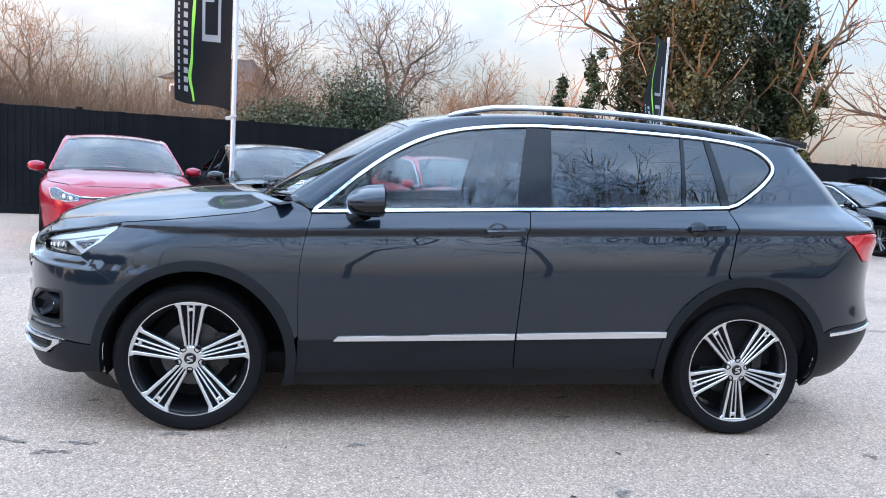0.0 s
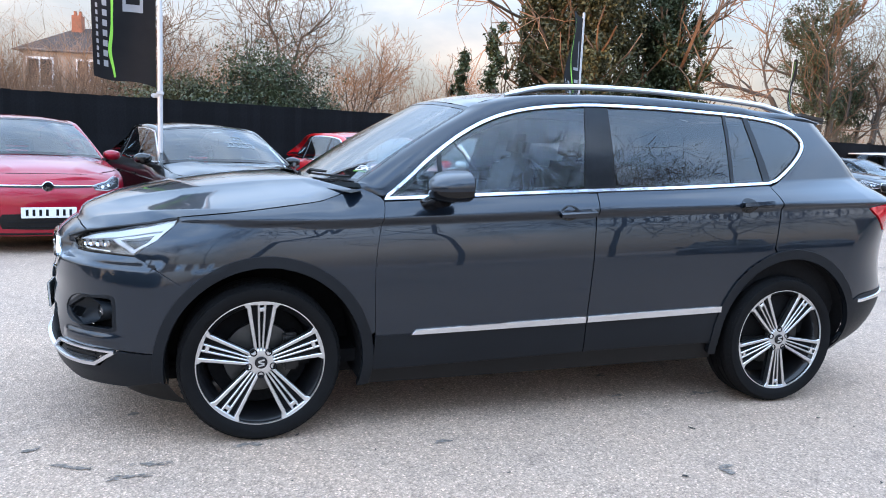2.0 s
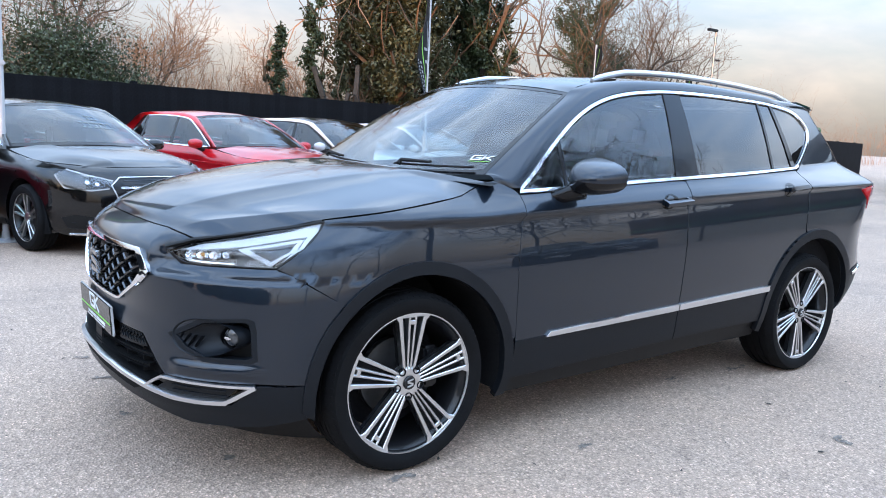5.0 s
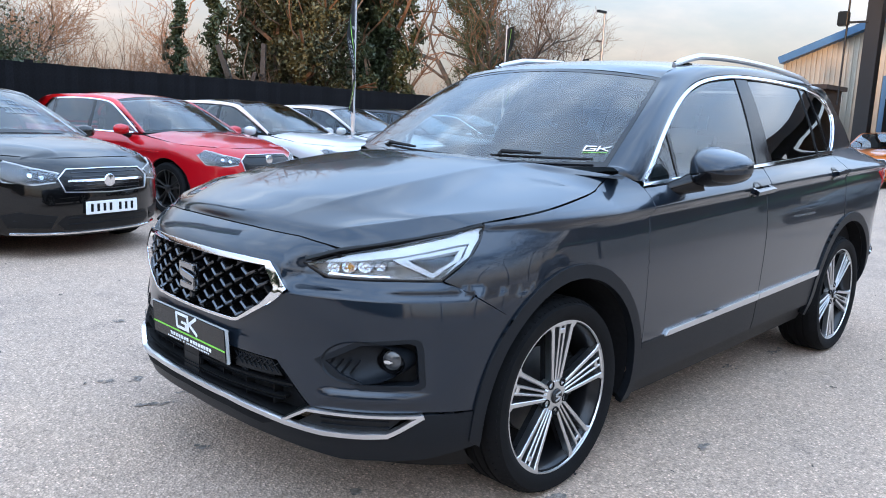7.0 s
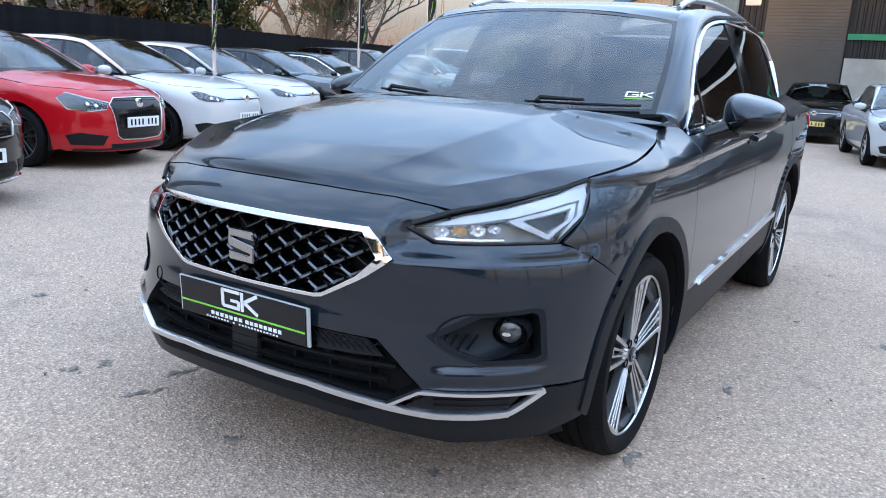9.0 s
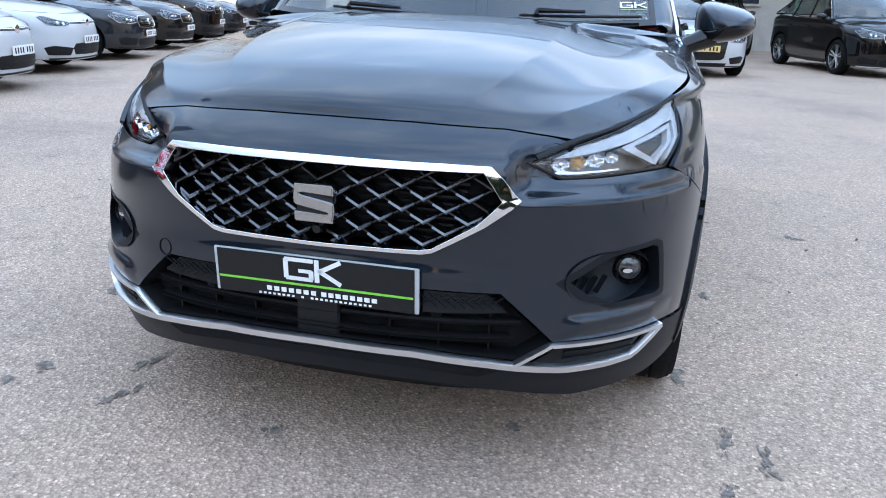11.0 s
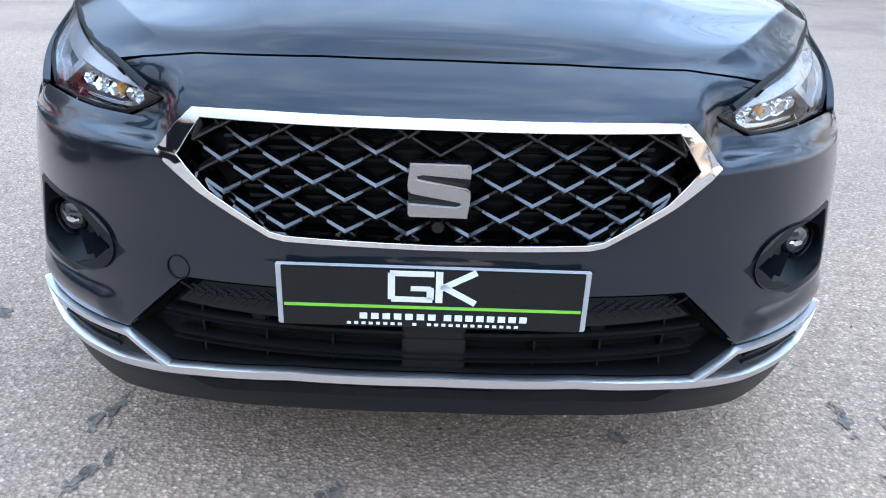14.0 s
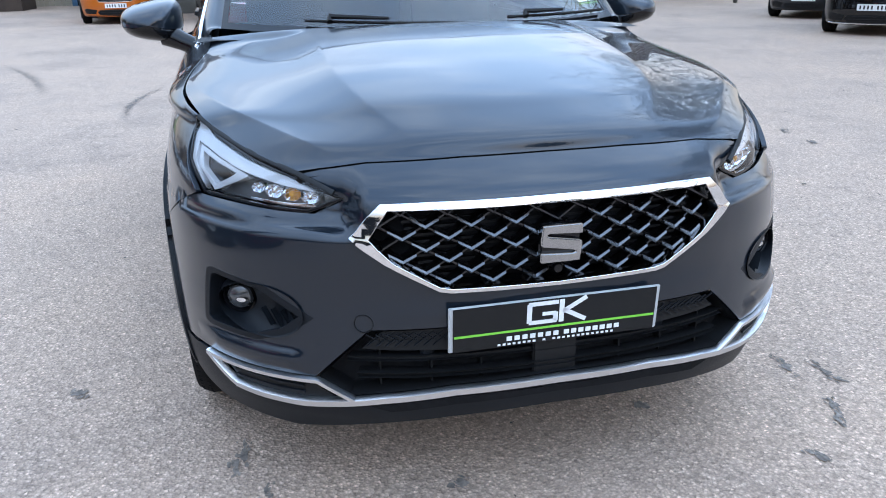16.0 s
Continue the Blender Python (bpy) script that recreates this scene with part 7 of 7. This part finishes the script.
cont = thing("container", "green metal storage container", "container", pose(33.5, 17.5, 0, 0, 0, 20))
boxed("body", (0, 0, 1.25), (6.0, 2.4, 2.5), M_GREENBOX, cont, bevel=0.03)
for k in range(24):
    boxed("rib", (-2.9 + 0.25 * k, -1.22, 1.25), (0.10, 0.05, 2.3), M_GREENBOX, cont)
for (x, y, h) in ((27.5, 17.5, 6.2), (40, 26, 6.5)):
    lp = thing("street_lamp", "slim grey street lamp", "lamp", pose(x, y, 0))
    v, f = tube([(0, 0, 0), (0, 0, h)], [0.07, 0.045], 10)
    mesh_object("pole", v, f, M_STEEL, lp)
    boxed("head", (-0.25, 0, h), (0.6, 0.16, 0.10), M_CLAD, lp, bevel=0.02)

house = thing("house", "pale rendered house with brown tiled roof", "house", pose(-5.3, 33.0, 0, 0, 0, -8))
boxed("wall", (0, 4, 2.3), (3.6, 7.6, 4.6), M_RENDER, house, "pale rendered wall")
bm = bmesh.new()
q = [bm.verts.new(p) for p in ((-2.2, 0.0, 4.5), (2.2, 0.0, 4.5), (2.2, 8.2, 4.5), (-2.2, 8.2, 4.5), (-0.6, 4.1, 6.0), (1.2, 4.1, 6.0))]
for fc in ((0, 1, 5, 4), (1, 2, 5), (2, 3, 4, 5), (3, 0, 4), (3, 2, 1, 0)):
    bm.faces.new([q[i] for i in fc])
roof = part("roof", bm, M_ROOFTILE, house, "brown tiled hipped roof")
ch = boxed("chimney", (-0.45, 3.6, 5.95), (0.46, 0.5, 1.1), M_BRICK, roof, "orange brick chimney", bevel=0.02)
for dx in (-0.11, 0.11):
    v, f = lathe([(0.08, 6.49), (0.09, 6.50), (0.07, 6.68), (0.09, 6.70), (0.0, 6.70)], 10, "z")
    mesh_object("chimney_pot", [(x - 0.45 + dx, y + 3.6, z) for x, y, z in v], f, M_BRICK, ch)
for x in (-1.1, 0.9):
    wn = boxed("window", (x, 0.18, 3.6), (1.1, 0.12, 1.3), M_WHITE, house)
    for dx in (-0.26, 0.26):
        boxed("pane", (x + dx, 0.10, 3.6), (0.44, 0.03, 1.1), M_PANE, wn)


# ---- trees and hedges ----
M_BARK = material("grey_brown_bark", (0.060, 0.048, 0.038), rough=0.9, vary=0.25, vary_scale=3, grain=0.25, grain_scale=30, bump=0.5, bump_scale=25)
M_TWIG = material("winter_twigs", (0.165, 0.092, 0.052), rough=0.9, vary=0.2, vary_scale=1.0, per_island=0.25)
# twig colour with the low sun's orange put into it
M_TWIGSUN = material("sunlit_winter_twigs", (0.36, 0.185, 0.10), rough=0.9, vary=0.2, vary_scale=0.6, per_island=0.3)
# twigs darkened in colour so the mirrored trees stand as silhouettes
M_DARKTWIG = material("silhouette_twigs", (0.030, 0.025, 0.020), rough=0.9, vary=0.2, vary_scale=1.0, per_island=0.2)
M_IVY = material("ivy_leaves", (0.040, 0.054, 0.020), rough=0.6, vary=0.35, vary_scale=1.2, per_island=0.45)
M_OLIVE = material("olive_leaves", (0.066, 0.064, 0.024), rough=0.6, vary=0.3, vary_scale=1.0, per_island=0.4)


class Sheaf:
    """Gathers thin tubes or leaves into one mesh."""

    def __init__(self):
        self.v, self.f = [], []

    def limb(self, p, q, r0, r1, sides=4):
        p, q = Vector(p), Vector(q)
        t = (q - p)
        if t.length < 1e-5:
            return
        t.normalize()
        a = t.cross(Vector((0, 0, 1)) if abs(t.z) < 0.9 else Vector((1, 0, 0))).normalized()
        b = t.cross(a)
        k = len(self.v)
        for c, r in ((p, r0), (q, r1)):
            for i in range(sides):
                w = 2 * math.pi * i / sides
                self.v.append(c + (a * math.cos(w) + b * math.sin(w)) * r)
        self.f += [(k + i, k + (i + 1) % sides, k + sides + (i + 1) % sides, k + sides + i) for i in range(sides)]

    def leaf(self, c, size, rnd):
        n = Vector((rnd.gauss(0, 1), rnd.gauss(0, 1), rnd.gauss(0.4, 1))).normalized()
        a = n.cross(Vector((rnd.gauss(0, 1), rnd.gauss(0, 1), rnd.gauss(0, 1)))).normalized()
        b = n.cross(a)
        k = len(self.v)
        c = Vector(c)
        self.v += [c - a * size, c - b * size * 0.55 + n * size * 0.15, c + a * size, c + b * size * 0.55 + n * size * 0.15]
        self.f.append((k, k + 1, k + 2, k + 3))

    def object(self, name, mat, parent, label="", smooth=True):
        return mesh_object(name, self.v, self.f, mat, parent, label, smooth=smooth, sharp=80)


def grow(sheaves, p, d, length, r, depth, rnd, spread, tips, gnarl=0.25, up=0.12, least=0.0):
    """Grows one limb in bent pieces and lets it fork."""
    pieces = 4 if depth > 1 else 3
    q = Vector(p)
    d = Vector(d).normalized()
    limbs, twigs = sheaves
    for i in range(pieces):
        e = q + d * (length / pieces)
        r1 = max(least, r * (1 - 0.5 / pieces))
        (limbs if depth > 1 else twigs).limb(q, e, r, r1, 6 if depth > 2 else 4 if depth > 1 else 3)
        q, r = e, r1
        d = (d + Vector((rnd.gauss(0, gnarl), rnd.gauss(0, gnarl), rnd.gauss(up, gnarl)))).normalized()
        tips.append((Vector(q), depth))
        if depth > 0 and (i > 0 or depth < 3):
            for _ in range(1 if rnd.random() < 0.75 else 2):
                s = d.cross(Vector((rnd.gauss(0, 1), rnd.gauss(0, 1), rnd.gauss(0, 1)))).normalized()
                grow(sheaves, q, d * (1 - spread) + s * spread * 1.15, length * rnd.uniform(0.5, 0.75), r * rnd.uniform(0.45, 0.65), depth - 1, rnd, spread, tips, gnarl, up, least)
    if depth > 0:
        for _ in range(2):
            s = d.cross(Vector((rnd.gauss(0, 1), rnd.gauss(0, 1), rnd.gauss(0, 1)))).normalized()
            grow(sheaves, q, d * 0.75 + s * 0.5, length * rnd.uniform(0.55, 0.75), r * 0.7, depth - 1, rnd, spread, tips, gnarl, up, least)


def bare_tree(x, y, height, seed, mat=None, lean=(0, 0), depth=4, spread=0.5, label="bare winter tree with fine twigs", gnarl=0.2, thick=0.022, least=0.006):
    rnd = random.Random(seed)
    t = thing("tree", label, "tree", pose(x, y, 0), "bare trees beyond the fence")
    limbs, twigs, tips = Sheaf(), Sheaf(), []
    grow((limbs, twigs), (0, 0, -0.05), (lean[0], lean[1], 1), height * 0.42, height * thick, depth, rnd, spread, tips, gnarl, least=least)
    limbs.object("trunk", M_BARK, t)
    twigs.object("crown", mat or M_TWIG, t)
    return t


def ivy_tree(x, y, height, seed, width=1.6, leaves=9000, label="tall tree clad in dark ivy", depth=3, leaf=(0.035, 0.075), extra=None, mat=None):
    """A forked tree whose trunk and limbs are wrapped in ivy, with gaps and twigs sticking out."""
    rnd = random.Random(seed)
    t = thing("tree", label, "tree", pose(x, y, 0), "ivy-clad trees beyond the fence")
    limbs, twigs, tips = Sheaf(), Sheaf(), []
    for k in range(3):
        a = rnd.uniform(0, 6.3)
        grow((limbs, twigs), (0.25 * math.cos(a), 0.25 * math.sin(a), -0.05), (0.18 * math.cos(a), 0.18 * math.sin(a), 1), height * 0.40, height * 0.017, depth, rnd, 0.42, tips, 0.24, least=0.005)
    limbs.object("trunk", M_BARK, t)
    if depth < 3:
        twigs.f = [q for q in twigs.f if math.hypot(twigs.v[q[0]].x, twigs.v[q[0]].y) < width * 1.05]
    tagged(twigs.object("fine_growth", M_TWIG, t), kind="stuff")
    big = [p for p, d in tips if d >= 1 and p.z < height * 0.95 and math.hypot(p.x, p.y) < width * 0.8]
    ivy = Sheaf()
    clumps = [(p, rnd.uniform(0.30, 0.65) * width * 0.42) for p in rnd.sample(big, min(len(big), 85))]
    for k in range(26):
        z = height * 0.75 * (k / 26)
        a = rnd.uniform(0, 6.3)
        rr = rnd.uniform(0, width * 0.45)
        clumps.append((Vector((rr * math.cos(a), rr * math.sin(a), z)), width * rnd.uniform(0.30, 0.55)))
    per = max(20, 2 * leaves // len(clumps))
    for c, r in clumps:
        for _ in range(per):
            v = Vector((rnd.gauss(0, 1), rnd.gauss(0, 1), rnd.gauss(0, 1))).normalized()
            q = c + Vector((v.x, v.y, v.z * 1.2)) * r * (rnd.random() ** 0.45) * (0.75 + 0.4 * math.sin(5 * v.x + 3 * v.z))
            if q.z > 0.05:
                ivy.leaf(q, rnd.uniform(*leaf), rnd)
    ivy.object("crown", mat or M_IVY, t, "dense ivy leaves", smooth=False)
    return t


def bush(x, y, w, d, h, seed, mat, leaves=6000, label="dense evergreen bush behind the fence", size=0.042):
    rnd = random.Random(seed)
    t = thing("bush", label, "bush", pose(x, y, 0), "bushes beyond the fence")
    stems, crown = Sheaf(), Sheaf()
    lumps = []
    for k in range(26):
        a, r = rnd.uniform(0, 6.3), rnd.random() ** 0.5
        c = Vector((math.cos(a) * r * w * 0.42, math.sin(a) * r * d * 0.42, h * rnd.uniform(0.15, 0.80) * (1 - 0.35 * r)))
        lumps.append((c, h * rnd.uniform(0.16, 0.28)))
        stems.limb((c.x * 0.3, c.y * 0.3, 0), c, 0.03, 0.012, 4)
        for _ in range(4):
            v = Vector((rnd.gauss(0, 1), rnd.gauss(0, 1), abs(rnd.gauss(0.5, 1)))).normalized()
            stems.limb(c, c + v * h * rnd.uniform(0.2, 0.42), 0.010, 0.003, 3)
    stems.object("trunk", M_BARK, t)
    for c, r in lumps:
        for _ in range(leaves // len(lumps)):
            v = Vector((rnd.gauss(0, 1), rnd.gauss(0, 1), rnd.gauss(0, 1))).normalized()
            q = c + v * r * rnd.random() ** 0.4 * (0.8 + 0.35 * math.sin(6 * v.x + 4 * v.y))
            if q.z > 0.03:
                crown.leaf(q, rnd.uniform(0.5, 1.15) * size, rnd)
    crown.object("crown", mat, t, smooth=False)
    return t


def thicket(name, x0, y0, x1, y1, depth, low, high, count, seed, mat, label):
    """A band of bare brushwood, too dense to count."""
    rnd = random.Random(seed)
    s = Sheaf()
    for k in range(count):
        t = rnd.random()
        x, y = x0 + (x1 - x0) * t + rnd.uniform(-1, 1) * depth, y0 + (y1 - y0) * t + rnd.uniform(0, 1) * depth
        hh = rnd.uniform(low, high) * (0.75 + 0.35 * math.sin(t * 17 + seed) * math.sin(t * 7))
        p = Vector((x, y, 0))
        d = Vector((rnd.gauss(0, 0.16), rnd.gauss(0, 0.16), 1)).normalized()
        r = 0.013 + 0.013 * rnd.random()
        n = 5
        for i in range(n):
            q = p + d * hh / n
            s.limb(p, q, r, r * 0.75, 3)
            r *= 0.75
            p = q
            d = (d + Vector((rnd.gauss(0, 0.2), rnd.gauss(0, 0.2), rnd.gauss(0.05, 0.1)))).normalized()
            if i > 0:
                for _ in range(3):
                    e = (d + Vector((rnd.gauss(0, 0.7), rnd.gauss(0, 0.7), rnd.gauss(0.1, 0.4)))).normalized()
                    m = p + e * hh * rnd.uniform(0.08, 0.2)
                    s.limb(p, m, r * 0.6, r * 0.3, 3)
                    g = (e + Vector((rnd.gauss(0, 0.5), rnd.gauss(0, 0.5), rnd.gauss(0.1, 0.4)))).normalized()
                    s.limb(m, m + g * hh * rnd.uniform(0.06, 0.14), r * 0.3, r * 0.15, 3)
    ob = s.object(name, mat, None)
    return tagged(ob, label, "trees", kind="stuff")


def reaching_limbs(x, y, branches, seed, label):
    """A tree with long level limbs and a haze of sunlit twigs."""
    rnd = random.Random(seed)
    t = thing("tree", label, "tree", pose(x, y, 0), "bare trees beyond the fence")
    limbs, twigs, tips = Sheaf(), Sheaf(), []
    limbs.limb((0, 0, -0.05), (0.1, 0, 3.4), 0.26, 0.20, 8)
    limbs.limb((0.1, 0, 3.4), (-0.05, 0, 7.5), 0.20, 0.12, 8)
    for z, d, length in branches:
        grow((limbs, twigs), (0, 0, z), d, length, 0.060, 2, rnd, 0.5, tips, 0.26, 0.05, 0.005)
    limbs.object("trunk", M_BARK, t)
    twigs.object("crown", M_TWIGSUN, t)
    return t


# beyond the fence
ivy_tree(10.6, 15.3, 10.0, 3, 2.7, 44000, depth=2, leaf=(0.035, 0.075), mat=M_OLIVE, label="tall tree clad in olive green ivy")
ivy_tree(12.5, 15.1, 9.2, 8, 1.6, 32000, depth=2, leaf=(0.035, 0.075))
ivy_tree(9.2, 15.0, 8.0, 21, 0.9, 9000, depth=2, mat=M_OLIVE, label="tree clad in yellowish green ivy")
ivy_tree(8.1, 14.8, 7.5, 33, 0.35, 2600, depth=2, mat=M_OLIVE, label="slim trunk clad in yellowish ivy")
ivy_tree(7.2, 14.6, 6.0, 31, 0.5, 3000, depth=2, label="slim trunk clad in ivy")
ivy_tree(6.4, 14.9, 5.0, 37, 0.40, 2400, depth=2, label="slim leaning trunk clad in ivy")
reaching_limbs(10.3, 15.6, ((4.4, (-1, -0.1, 0.10), 3.4), (5.0, (-1, 0.2, 0.15), 3.6), (5.6, (-0.9, -0.3, 0.2), 3.2), (6.3, (-0.8, 0.1, 0.3), 3.0)), 61, "bare tree with long level sunlit limbs")
reaching_limbs(13.2, 15.5, ((4.7, (1, -0.1, 0.25), 1.5), ), 62, "bare tree with one long level limb")
ivy_tree(27.0, 24.5, 12.0, 5, 2.2, 10000)
ivy_tree(30.0, 26.0, 9.0, 15, 1.8, 6000)
bush(1.0, 13.4, 3.6, 2.0, 3.7, 4, M_IVY, 42000)
bush(-0.5, 13.5, 2.8, 1.8, 3.3, 6, M_OLIVE, 34000, "yellowish green bush behind the fence")
bush(2.9, 14.2, 2.2, 1.6, 2.7, 9, M_IVY, 18000)
bare_tree(2.6, 20.0, 7.2, 11, lean=(0.08, 0))
bare_tree(5.0, 21.0, 5.0, 14, M_TWIGSUN)
bare_tree(-7.5, 19.0, 5.2, 16, M_TWIGSUN)
bare_tree(-11.5, 21.0, 5.6, 17, M_TWIGSUN)
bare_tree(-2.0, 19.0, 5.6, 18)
bare_tree(8.0, 18.5, 4.4, 19, M_TWIGSUN, gnarl=0.28)
bare_tree(31.0, 25.0, 9.5, 22)
bare_tree(35.0, 28.0, 9.0, 23)
thicket("brushwood", -16, 11.5, 26, 17.5, 2.2, 1.9, 3.3, 1500, 2, M_TWIG, "tangled bare brushwood behind the fence")
thicket("brown_brushwood", -15, 13.5, -1.0, 15.5, 2.5, 2.4, 4.0, 2600, 27, M_TWIG, "dense brown brushwood behind the fence")
thicket("sunlit_brushwood", -17, 17, 1.0, 19, 3.0, 2.6, 4.3, 1900, 28, M_TWIGSUN, "dense sunlit brushwood behind the fence")
# distant growth takes the same sun-coloured twigs
thicket("pale_brushwood", -22, 20, 14, 24, 4.0, 3.0, 5.2, 1500, 7, M_TWIGSUN, "pale bare thicket far behind the fence")
thicket("far_wood", -60, 60, 30, 75, 12.0, 5.0, 9.0, 700, 12, M_TWIGSUN, "pale bare woodland in the distance")
thicket("far_wood", 30, 75, 110, 30, 12.0, 5.0, 9.0, 800, 13, M_TWIGSUN, "pale bare woodland in the distance")
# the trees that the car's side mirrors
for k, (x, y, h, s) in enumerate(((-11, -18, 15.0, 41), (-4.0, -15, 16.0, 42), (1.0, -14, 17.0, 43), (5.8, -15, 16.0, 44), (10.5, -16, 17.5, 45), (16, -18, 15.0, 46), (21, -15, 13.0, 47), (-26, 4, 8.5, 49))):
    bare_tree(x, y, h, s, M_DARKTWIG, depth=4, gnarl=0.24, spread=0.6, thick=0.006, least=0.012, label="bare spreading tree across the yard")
# unseen hedge, added to keep direct low sun off cars and buildings
for k in range(9):
    tall = 12.5 if k < 5 else 6.4
    bush(-31 + 1.5 * (k % 2), -36 + 6.0 * k, 8.5, 4.5, tall - 0.6 * (k % 3), 70 + k, M_IVY, 5200 if k < 5 else 3200, "tall unseen hedge added to block the low sun", 0.42)
thicket("yard_hedge", -34, -31, 16, -31, 2.0, 1.0, 2.2, 600, 51, M_TWIG, "dark bare hedge across the yard")


# ---- fence: the many boards come last ----
M_FENCE = material("black_stained_wood", (0.0062, 0.0066, 0.0078), rough=0.8, spec=0.12, vary=0.3, vary_scale=2.0, grain=0.3, grain_scale=40, bump=0.3, bump_scale=60, per_object=0.25)
fence = thing("fence", "black stained close-boarded timber fence", "fence", pose(6.0, 11.9, 0, 0, 0, 10.5), kind="structure")
PITCH, TOP = 0.118, 1.90
bw = PITCH + 0.018
board_v = [(0, 0.004, 0.12), (bw, -0.010, 0.12), (bw, 0.012, 0.12), (0, 0.012, 0.12), (0, 0.004, TOP), (bw, -0.010, TOP), (bw, 0.012, TOP), (0, 0.012, TOP)]
board_f = [(0, 1, 5, 4), (1, 2, 6, 5), (2, 3, 7, 6), (3, 0, 4, 7), (4, 5, 6, 7), (3, 2, 1, 0)]
bme = bpy.data.meshes.new("board")
bme.from_pydata(board_v, [], board_f)
bme.materials.append(M_FENCE)
rest_v, rest_f = [], []
rf = random.Random(9)
for i in range(520):
    x = -22.0 + PITCH * i
    dz, tilt = rf.uniform(-0.008, 0.006), rf.uniform(-0.25, 0.25)
    if 100 <= i < 390:
        b = new("board", bme)
        b.parent = fence
        b.matrix_local = pose(x, 0, dz, 0, tilt, 0)
    else:
        k = len(rest_v)
        rest_v += [(x + a, b, c + dz) for a, b, c in board_v]
        rest_f += [tuple(k + q for q in fc) for fc in board_f]
ob = mesh_object("far_boards", rest_v, rest_f, M_FENCE, fence, smooth=False)
ob["kind"] = "stuff"
for z in (0.35, 1.0, 1.65):
    boxed("rail", (8.7, 0.05, z), (61.5, 0.06, 0.09), M_FENCE, fence)
boxed("gravel_board", (8.7, 0.0, 0.07), (61.5, 0.04, 0.14), M_FENCE, fence)
for k in range(21):
    boxed("post", (-22 + 3.0 * k, 0.07, 0.97), (0.10, 0.10, 1.94), M_FENCE, fence)
